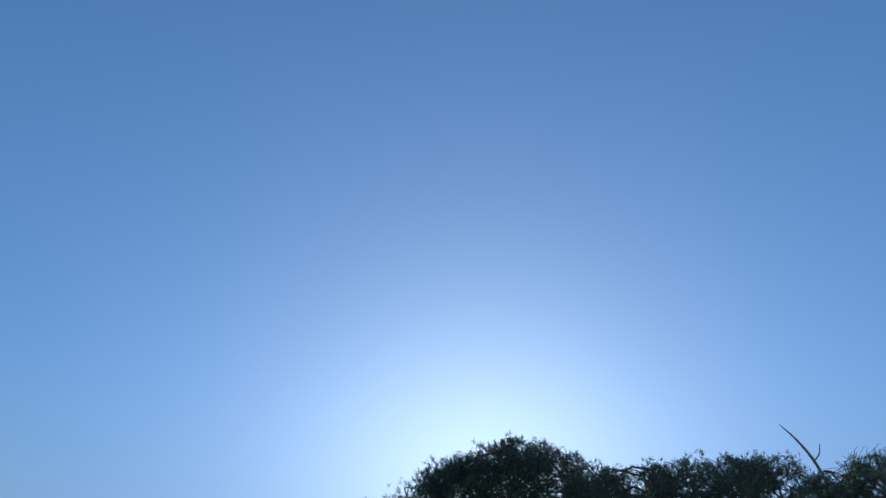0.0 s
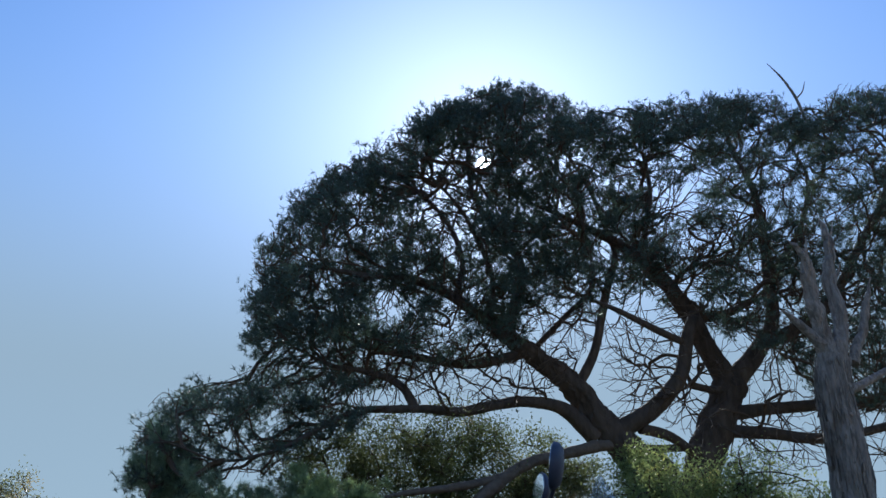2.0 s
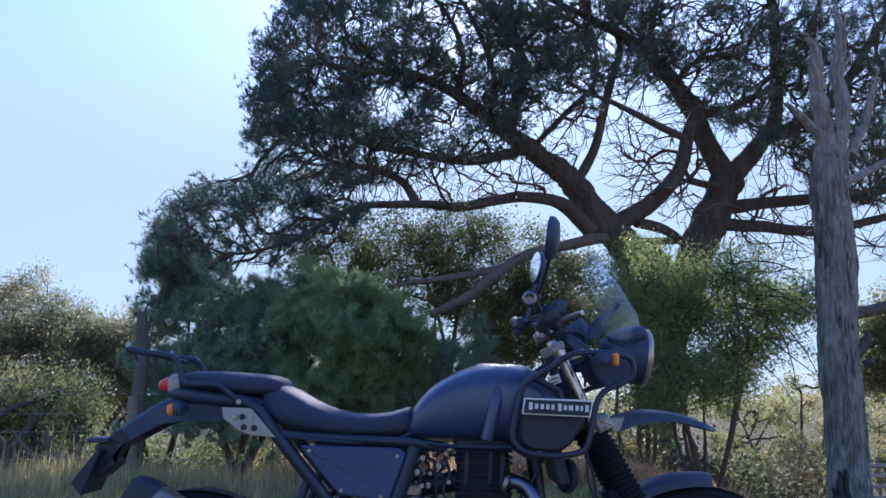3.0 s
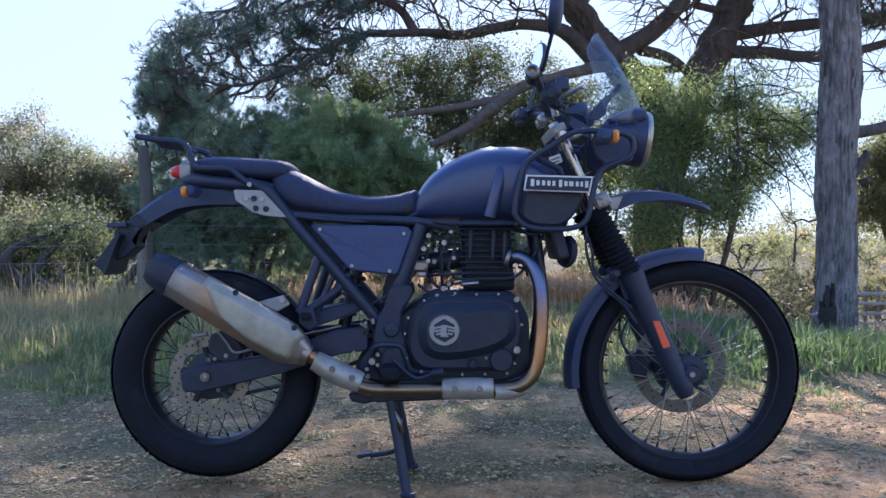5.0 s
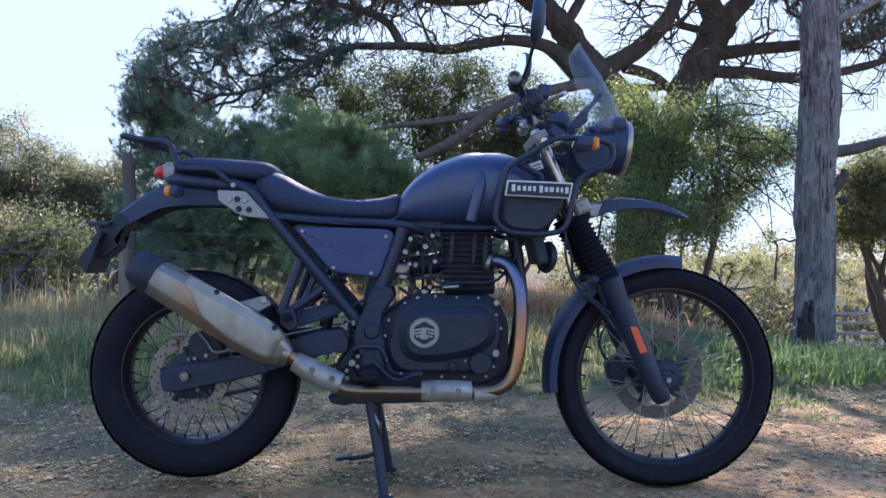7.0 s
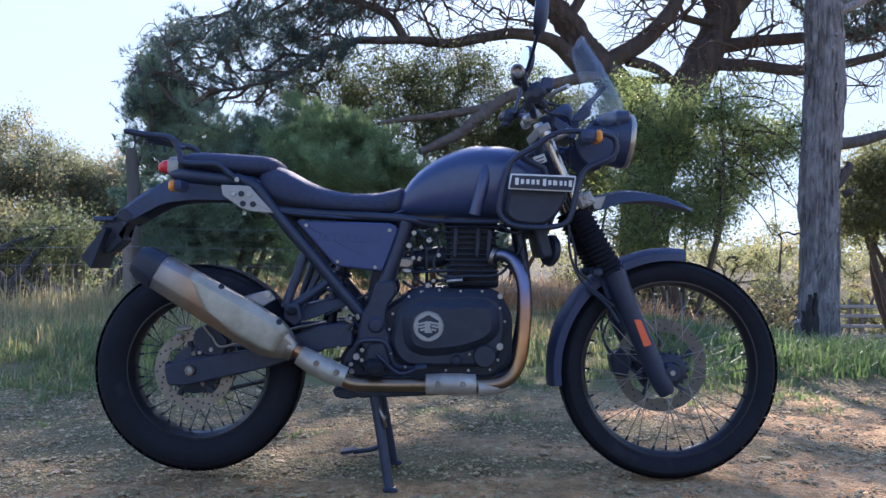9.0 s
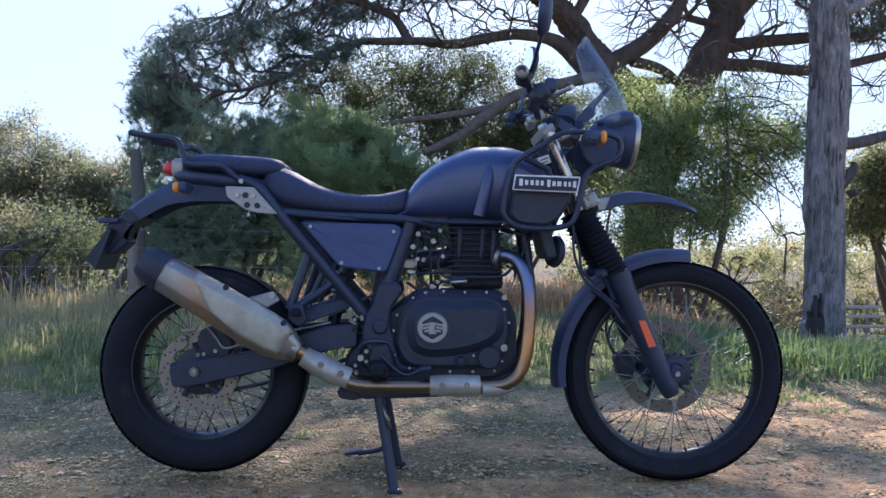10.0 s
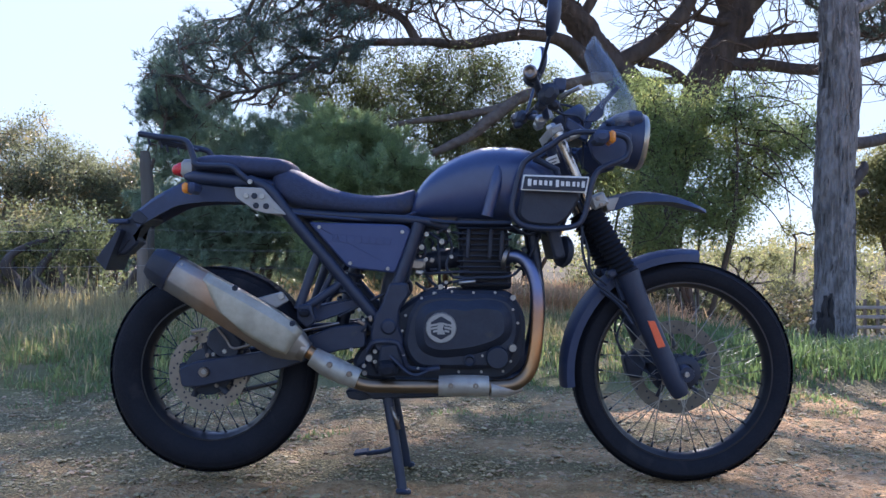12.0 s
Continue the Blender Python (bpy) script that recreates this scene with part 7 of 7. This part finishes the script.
for p in ((0.153, -0.148, 0.881), (0.158, -0.148, 0.852), (0.188, -0.148, 0.85)):
    bolt(p, bracket, 0.009, 0.003, engine_black)

# fork, steering and front end
for s in (-1, 1):
    def fork(p):
        return (p[0], s * 0.1, p[2])
    leg = part("fork_leg", pipe([fork((1.273, -0.1, 0.656)), fork((1.304, -0.1, 0.574)), fork((1.368, -0.1, 0.429)), fork((1.421, -0.1, 0.318)), fork((1.438, -0.1, 0.284))], [0.036, 0.033, 0.031, 0.031, 0.024], 18), black_metal, bike, "black lower fork leg")
    part("axle_lug", lathe([(0.008, -0.02), (0.022, -0.02), (0.025, -0.012), (0.027, 0.02), (0.008, 0.022)], (1.449, s * 0.1, 0.349), (0, 1, 0), 22), black_metal, leg)
    bolt((1.447, s * 0.1 - 0.022, 0.35), leg, 0.009, 0.006, alloy, "axle_end")
    top, bot = Vector(fork((1.16, -0.1, 0.844))), Vector(fork((1.267, -0.1, 0.656)))
    rib = []
    for i in range(29):
        rib.append(top + (bot - top) * i / 28)
    part("gaiter", sweep(bmesh.new(), rib, [0.031 if i % 2 else 0.039 for i in range(29)], 18), rubber, leg, "ribbed rubber fork gaiter")
    part("stanchion", sweep(bmesh.new(), [fork((1.057, -0.1, 1.084)), fork((1.17, -0.1, 0.824))], 0.0205, 18), fork_steel, leg, "bright steel fork tube")
    strip = rounded([(1.327, 0.511), (1.348, 0.511), (1.38, 0.436), (1.358, 0.43)], 0.002)
    part("reflector", plate(strip, s * 0.13, s * 0.136, 0.001), orange_reflector, leg, "orange reflector strip")
    part("mudguard_lug", box(fork((1.225, -0.1, 0.652)), (0.03, 0.05, 0.026), (0, -30, 0), 0.006), black_metal, leg)
clamp = part("lower_clamp", plate(rounded([(1.15, 0.879), (1.191, 0.899), (1.212, 0.862), (1.167, 0.841)], 0.006), -0.145, 0.145, 0.006), silver_paint, bike, "bare metal fork clamp")
for p in ((1.175, -0.148, 0.875), (1.185, -0.148, 0.858)):
    bolt(p, clamp, 0.006, 0.004, steel)
clamp = part("upper_clamp", plate(rounded([(1.03, 1.09), (1.07, 1.107), (1.08, 1.083), (1.043, 1.063)], 0.006), -0.122, 0.122, 0.006), silver_paint, bike, "bare metal upper fork clamp")
part("bar_riser", box((1.018, -0.03, 1.128), (0.03, 0.045, 0.03), (0, -25, 0), 0.006), alloy, bike)
part("bar_riser", box((1.022, 0.05, 1.128), (0.03, 0.045, 0.03), (0, -25, 0), 0.006), alloy, bike)
part("steering_nut", lathe([(0.0, 0.016), (0.012, 0.016), (0.016, 0.012), (0.017, 0.0), (0.0, 0.0)], (1.045, -0.1, 1.09), (-0.4, 0, 0.9), 6), alloy, bike)
part("dash_tray", plate(rounded([(1.095, 1.132), (1.133, 1.11), (1.164, 1.085), (1.156, 1.054), (1.112, 1.071), (1.086, 1.103)], 0.01), -0.08, 0.08, 0.006), black_plastic, bike, "black tray under the instruments")
bar = part("handlebar", pipe([(0.945, -0.4, 1.193), (0.967, -0.3, 1.201), (1.005, -0.16, 1.17), (1.031, -0.06, 1.138), (1.046, 0.06, 1.156), (1.038, 0.16, 1.171), (1.005, 0.3, 1.196), (0.986, 0.4, 1.209)], 0.011, 12, 8), black_metal, bike, "black tapered handlebar")
for s, p, q in ((-1, (0.943, -0.42, 1.189), (0.962, -0.29, 1.206)), (1, (0.982, 0.42, 1.212), (0.984, 0.29, 1.192))):
    a, b = Vector(p), Vector(q)
    n = (b - a).normalized()
    part("grip", sweep(bmesh.new(), [a + n * 0.013 * i for i in range(10)], [0.0165 if i % 2 else 0.0178 for i in range(10)], 14), rubber, bar, "ribbed rubber grip")
    part("bar_end", lathe([(0.006, 0), (0.018, 0), (0.019, 0.008), (0.014, 0.014), (0.006, 0.008)], a, tuple(-n), 20), steel, bar)
    part("switch_gear", box(b + n * 0.03, (0.042, 0.05, 0.05), (0, 20, 20 * s), 0.012), engine_black, bar, "black switch cluster")
    if s < 0:
        part("brake_reservoir", box((1.042, -0.27, 1.186), (0.034, 0.04, 0.036), (0, 4, 0), 0.004), black_plastic, bar, "square brake fluid reservoir")
        part("throttle_housing", box((1.009, -0.29, 1.158), (0.05, 0.045, 0.06), (0, 35, 0), 0.014), engine_black, bar)
        part("kill_switch", box((0.993, -0.24, 1.134), (0.03, 0.03, 0.03), (0, 40, 0), 0.006), engine_black, bar)
        part("lever_perch", box((1.033, -0.22, 1.14), (0.036, 0.03, 0.03), (0, 20, 0), 0.008), engine_black, bar)
    else:
        part("lever_perch", box(b + n * 0.05 + Vector((0.04, 0, 0.012)), (0.036, 0.034, 0.026), (0, 8, 0), 0.008), engine_black, bar)
        part("indicator_switch", box(b + n * 0.035 + Vector((-0.01, 0, -0.026)), (0.03, 0.03, 0.022), (0, -16, 0), 0.006), engine_black, bar)
    lever = [Vector((1.042, -0.3, 1.147)), Vector((1.064, -0.34, 1.155)), Vector((1.085, -0.38, 1.159))] if s < 0 else [b + n * 0.04 + Vector((0.05, 0, 0)), b - n * 0.04 + Vector((0.085, 0, -0.01)), a + Vector((0.075, 0, -0.015))]
    part("lever", pipe([tuple(v) for v in lever], [0.008, 0.006, 0.007], 8), alloy if s < 0 else black_metal, bar, "thin hand lever")
    m = Vector((1.003, -0.38, 1.357)) if s < 0 else Vector((1.056, 0.38, 1.408))
    stalk = part("mirror_stalk", pipe([tuple(b + n * 0.03 + Vector((0.01, 0, 0.0))), tuple(m.lerp(b + n * 0.03, 0.8) + Vector((0.016, 0, 0))), tuple(m + Vector((0, 0, -0.05)))], 0.0055, 8), black_metal, bar, "thin black mirror stalk")
    turn = pose(*m, 0, 8, 12 * s)
    ring, shell = [], bmesh.new()
    for depth, k in ((0.026, 0.3), (0.022, 0.75), (0.01, 0.97), (0.0, 1.0), (-0.004, 0.98)):
        ring.append([turn @ Vector((depth, 0.062 * k * math.cos(t), 0.06 * k * math.sin(t))) for t in np.linspace(0, 2 * math.pi, 30, endpoint=False)])
    part("mirror", ring_loft(shell, ring), black_plastic, bar, "round black rear-view mirror")
    face = [[turn @ Vector((d, 0.057 * k * math.cos(t), 0.055 * k * math.sin(t))) for t in np.linspace(0, 2 * math.pi, 30, endpoint=False)] for d, k in ((-0.0035, 1.0), (-0.0055, 0.99), (-0.0055, 0.5))]
    part("mirror_glass", ring_loft(bmesh.new(), face), mirror_glass, bar, "round mirror glass")
for pts in ([(0.987, -0.2, 1.187), (1.064, -0.12, 1.136), (1.143, -0.06, 1.121), (1.145, -0.05, 0.973)], [(1, 0.25, 1.193), (1.04, 0.1, 1.203), (1.144, 0.05, 1.176), (1.18, 0.05, 1.057)], [(1.001, -0.22, 1.199), (1.058, -0.1, 1.174), (1.089, -0.07, 1.093), (1.021, -0.06, 0.92)],
            [(1.131, -0.13, 0.795), (1.133, -0.14, 0.71), (1.164, -0.135, 0.634), (1.216, -0.13, 0.592), (1.268, -0.125, 0.55)], [(1.126, -0.1, 0.813), (1.15, -0.12, 0.727), (1.16, -0.12, 0.66), (1.209, -0.12, 0.617)]):
    part("control_cable", pipe(pts, 0.0042, 7), engine_black, bike)
part("instrument_panel", lathe([(0.0, 0.012), (0.05, 0.012), (0.056, 0.004), (0.056, -0.02), (0.04, -0.04), (0.0, -0.045)], (1.108, 0, 1.149), (-0.5, 0, 0.85), 30), black_plastic, bike, "round black instrument pod")
part("ignition_lock", lathe([(0.0, 0), (0.018, 0), (0.018, 0.03), (0.0, 0.03)], (1.049, 0, 1.136), (-0.4, 0, 0.9), 16), steel, bike)

# headlight with its shell, screen and beak
lamp = part("headlight", lathe([(0.0, -0.13), (0.035, -0.126), (0.07, -0.09), (0.083, -0.04), (0.086, 0.0), (0.086, 0.012), (0.0, 0.012)], (1.328, 0, 1.065), (0.985, 0, -0.12), 40), black_plastic, bike, "round headlight in a black shell")
part("lamp_rim", lathe([(0.078, 0.0), (0.086, 0.001), (0.0885, 0.005), (0.088, 0.011), (0.084, 0.017), (0.078, 0.014)], (1.328, 0, 1.065), (0.985, 0, -0.12), 44, closed=True), rim_steel, lamp, "pale headlight rim")
part("lamp_lens", lathe([(0.0, 0.03), (0.04, 0.027), (0.07, 0.019), (0.08, 0.013), (0.08, 0.01), (0.0, 0.01)], (1.328, 0, 1.065), (0.985, 0, -0.12), 40), lens_glass, lamp)
for s in (-1, 1):
    def side(p):
        return (p[0], abs(p[1]) * s, p[2])
    part("lamp_bracket", plate(rounded([(1.15, 1.054), (1.23, 1.092), (1.287, 1.078), (1.277, 0.989), (1.205, 0.968), (1.167, 1.002)], 0.01), s * 0.098, s * 0.112, 0.004), black_plastic, bike, "black headlight side bracket")
    arm = part("indicator", pipe([side((1.185, -0.11, 1.063)), side((1.177, -0.17, 1.054))], 0.012, 10), black_plastic, bike, "front indicator on a short stalk")
    c = side((1.187, -0.22, 1.045))
    part("indicator_body", box((c[0] - 0.02, c[1], c[2]), (0.046, 0.08, 0.036), bevel=0.01), black_plastic, arm)
    part("amber_lens", box((c[0] + 0.01, c[1], c[2]), (0.018, 0.075, 0.036), bevel=0.007), amber_plastic, arm, "amber lens")
    guard = part("tank_guard", pipe([side((1.028, -0.2, 1.026)), side((1.069, -0.2, 1.054)), side((1.122, -0.2, 1.066)), side((1.219, -0.19, 1.061)), side((1.258, -0.18, 1.042)), side((1.251, -0.18, 0.996)), side((1.173, -0.19, 0.958)), side((1.145, -0.2, 0.907)), side((1.129, -0.2, 0.833)), side((1.106, -0.2, 0.796)),
                                     side((1.045, -0.2, 0.784)), side((0.963, -0.2, 0.789)), side((0.925, -0.2, 0.811)), side((0.915, -0.2, 0.849)), side((0.941, -0.2, 0.956)), side((0.962, -0.2, 0.986)), side((1.028, -0.2, 1.026))], 0.0085, 10, 5), black_metal, bike, "black tubular tank guard frame")
    part("guard_clamp", box(side((1.1, -0.17, 1.06)), (0.045, 0.07, 0.018), (0, -25, 0), 0.004), silver_paint, guard)
    part("guard_panel", plate(rounded([(0.956, 0.945), (1.106, 0.929), (1.122, 0.884), (1.086, 0.818), (1.048, 0.79), (0.965, 0.796), (0.932, 0.822)], 0.02), s * 0.15, s * 0.185, 0.008), engine_black, guard, "dark knee guard panel")
    part("guard_stay", sweep(bmesh.new(), [side((0.983, -0.16, 0.994)), side((1.05, -0.16, 0.961)), side((1.085, -0.15, 0.841))], 0.01, 8), black_metal, guard)
badge = part("name_badge", plate(rounded([(0.947, 0.94), (1.138, 0.934), (1.13, 0.887), (0.939, 0.895)], 0.003), -0.209, -0.214, 0.001), white_paint, bike, "dark oblong name badge with a white rim")
part("badge_field", plate(rounded([(0.951, 0.935), (1.133, 0.929), (1.125, 0.891), (0.944, 0.898)], 0.002), -0.213, -0.2165, 0.0006), engine_black, badge)
a, b = Vector((0.957, -0.217, 0.917)), Vector((1.116, -0.217, 0.911))
for i, (u, w, h) in enumerate(((0.0, 9, 13), (0.105, 8, 9), (0.205, 8, 9), (0.3, 8, 9), (0.395, 7, 9), (0.51, 8, 13), (0.605, 8, 9), (0.695, 7, 9), (0.755, 3, 9), (0.815, 7, 9), (0.9, 6, 9), (0.98, 8, 12))):
    p = a + (b - a) * u
    part("badge_mark", box(p + Vector((w / 1200, 0, 0)), (w / 860, 0.0016, h / 640), (0, 2.3, 0), 0.0004), white_paint, badge)
tag = part("frame_tag", box((1.043, -0.13, 0.991), (0.036, 0.004, 0.026), (0, -20, 0), 0.001), white_paint, bike, "small pale printed sticker")
part("printed_bar", box((1.042, -0.134, 0.994), (0.026, 0.003, 0.003), (0, -20, 0), 0.0005), engine_black, tag)
part("printed_bar", box((1.044, -0.134, 0.984), (0.02, 0.003, 0.003), (0, -20, 0), 0.0005), engine_black, tag)
# screen: a bent clear sheet that leans back over the lamp
rings = []
FRONT_EDGE = ((1.337, 1.113), (1.322, 1.195), (1.263, 1.303), (1.194, 1.397))
SIDE_EDGE = ((1.232, 1.098), (1.19, 1.15), (1.163, 1.24), (1.141, 1.325), (1.172, 1.378))
for t in np.linspace(0, 1, 15):
    fx, fz = (float(np.interp(t, np.linspace(0, 1, 4), [p[k] for p in FRONT_EDGE])) for k in (0, 1))
    qx, qz = (float(np.interp(t, (0, 0.2, 0.55, 0.88, 1), [p[k] for p in SIDE_EDGE])) for k in (0, 1))
    half = float(np.interp(t, (0, 0.2, 0.6, 0.88, 1), (0.105, 0.112, 0.112, 0.098, 0.06)))
    row = []
    for u in np.linspace(-1, 1, 17):
        k = abs(u) ** 1.9
        row.append(Vector((fx + (qx - fx) * k, half * math.sin(u * 1.4) / math.sin(1.4), fz + (qz - fz) * k)))
    rings.append(row)
sheet = bmesh.new()
ring_loft(sheet, rings, close=False)
screen_ob = part("windscreen", sheet, screen_plastic, bike, "clear smoked windscreen", smooth=80)
thick = screen_ob.modifiers.new("thick", "SOLIDIFY")
thick.thickness = 0.003
for s in (-1, 1):
    part("screen_mount", plate(rounded([(1.144, 1.111), (1.163, 1.14), (1.241, 1.225), (1.249, 1.214), (1.206, 1.162), (1.2, 1.13), (1.179, 1.114)], 0.004), s * 0.09, s * 0.1, 0.002), black_plastic, bike, "black screen mount")
    for p in ((1.238, -0.115, 1.104), (1.283, -0.115, 1.102)):
        bolt((p[0], s * 0.115 if s < 0 else 0.11, p[2]), bike, 0.007, 0.006, engine_black)
part("lamp_cowl", body_loft([station((1.221, 1.129), (1.221, 1.108), 0.05), station((1.25, 1.147), (1.25, 1.097), 0.078), station((1.293, 1.162), (1.293, 1.094), 0.088), station((1.325, 1.158), (1.325, 1.105), 0.08), station((1.339, 1.144), (1.339, 1.119), 0.05)], 2.6), black_plastic, bike, "black cowl over the headlight")
# beak
rings = []
for p, q, w in zip(curve_points([(1.228, 0, 0.883), (1.314, 0, 0.904), (1.412, 0, 0.896), (1.484, 0, 0.876), (1.543, 0, 0.848)], 5), curve_points([(1.239, 0, 0.843), (1.314, 0, 0.868), (1.412, 0, 0.872), (1.484, 0, 0.858), (1.543, 0, 0.842)], 5), np.interp(np.linspace(0, 1, 21), (0, 0.4, 0.85, 1), (0.06, 0.075, 0.05, 0.012))):
    rings.append([Vector((q.x, -w, q.z)), Vector((p.x, -w * 0.85, p.z - 0.004)), Vector((p.x, 0, p.z + 0.006)), Vector((p.x, w * 0.85, p.z - 0.004)), Vector((q.x, w, q.z)), Vector((q.x, w - 0.006, q.z)), Vector((p.x, 0, p.z - 0.003)), Vector((q.x, -w + 0.006, q.z))])
part("front_beak", ring_loft(bmesh.new(), rings), black_plastic, bike, "dark plastic beak mudguard")
part("beak_bracket", plate(rounded([(1.207, 0.881), (1.256, 0.888), (1.239, 0.846), (1.218, 0.843)], 0.004), -0.075, 0.075, 0.003), silver_paint, bike)
# low front mudguard hugging the wheel
rings = []
for a in np.linspace(188, 82, 34):
    c, s = math.cos(radians(a)), math.sin(radians(a))
    r = 0.372 + (0.006 if a > 120 else 0.004)
    w = float(np.interp(a, (82, 95, 150, 188), (0.03, 0.058, 0.064, 0.05)))
    def at(radius, y):
        return Vector((FRONT.x + c * radius, y, FRONT.z + s * radius))
    rings.append([at(r - 0.035, -w), at(r - 0.012, -w), at(r, -w * 0.7), at(r + 0.006, 0), at(r, w * 0.7), at(r - 0.012, w), at(r - 0.035, w), at(r - 0.035, w - 0.004), at(r - 0.008, w * 0.6), at(r, 0), at(r - 0.008, -w * 0.6), at(r - 0.035, -w + 0.004)])
hug = part("front_mudguard", ring_loft(bmesh.new(), rings), black_plastic, bike, "dark low front mudguard")
for s in (-1, 1):
    part("mudguard_stay", pipe([(1.2, s * 0.07, 0.6), (1.25, s * 0.085, 0.56), (1.29, s * 0.1, 0.5)], 0.006, 8), black_metal, hug)
    part("mudguard_bridge", plate(rounded([(1.226, 0.662), (1.295, 0.68), (1.309, 0.59), (1.261, 0.564)], 0.01), s * 0.066, s * 0.08, 0.003), black_plastic, hug)
front_caliper = part("front_caliper", plate(rounded([(1.295, 0.379), (1.339, 0.405), (1.369, 0.361), (1.351, 0.31), (1.31, 0.317)], 0.01), 0.045, 0.1, 0.006), engine_black, bike, "front brake caliper")
part("caliper_mount", plate(rounded([(1.332, 0.394), (1.447, 0.361), (1.447, 0.321), (1.345, 0.332)], 0.008), 0.085, 0.1, 0.003), black_metal, front_caliper)
part("brake_hose", pipe([(1.301, 0.1, 0.545), (1.279, 0.1, 0.471), (1.299, 0.09, 0.394), (1.336, 0.09, 0.361)], 0.0045, 8), engine_black, bike)
part("sensor_wire", pipe([(1.272, -0.09, 0.53), (1.249, -0.07, 0.451), (1.295, -0.08, 0.383), (1.37, -0.09, 0.33)], 0.003, 6), engine_black, bike)

# stands
stand = part("centre_stand", pipe([(0.541, -0.1, 0.291), (0.527, 0.1, 0.258)], 0.014, 12), black_metal, bike, "black centre stand")
for s in (-1, 1):
    x, z = 0.546, 0.295
    fx = 0.596
    part("stand_leg", pipe([(x, s * 0.1, z), (x + (fx - x) * 0.5, s * 0.125, z * 0.5 + 0.01), (fx, s * 0.15, 0.012)], [0.017, 0.0155, 0.015], 12), black_metal, stand)
    part("stand_foot", box((fx + 0.004, s * 0.155, 0.008), (0.045, 0.03, 0.016), (0, 6, 0), 0.006), black_metal, stand)
part("stand_brace", pipe([(x + 0.02, -0.118, 0.17), (x + 0.02, 0.118, 0.17)], 0.009, 10), black_metal, stand)
side_stand = part("side_stand", pipe([(0.574, 0.14, 0.108), (0.539, 0.16, 0.057), (0.46, 0.19, 0.034)], 0.008, 10), black_metal, bike, "folded side stand with a flat foot")
part("stand_foot", box((0.44, 0.2, 0.037), (0.05, 0.06, 0.01), (0, -8, 0), 0.004), black_metal, side_stand)
part("stand_mount", plate(rounded([(0.417, 0.291), (0.509, 0.302), (0.514, 0.271), (0.466, 0.26), (0.427, 0.267)], 0.008), -0.08, 0.08, 0.005), engine_black, bike)
part("stand_spring", pipe([(0.564, -0.13, 0.253), (0.585, -0.135, 0.186)], 0.006, 8), steel, stand)
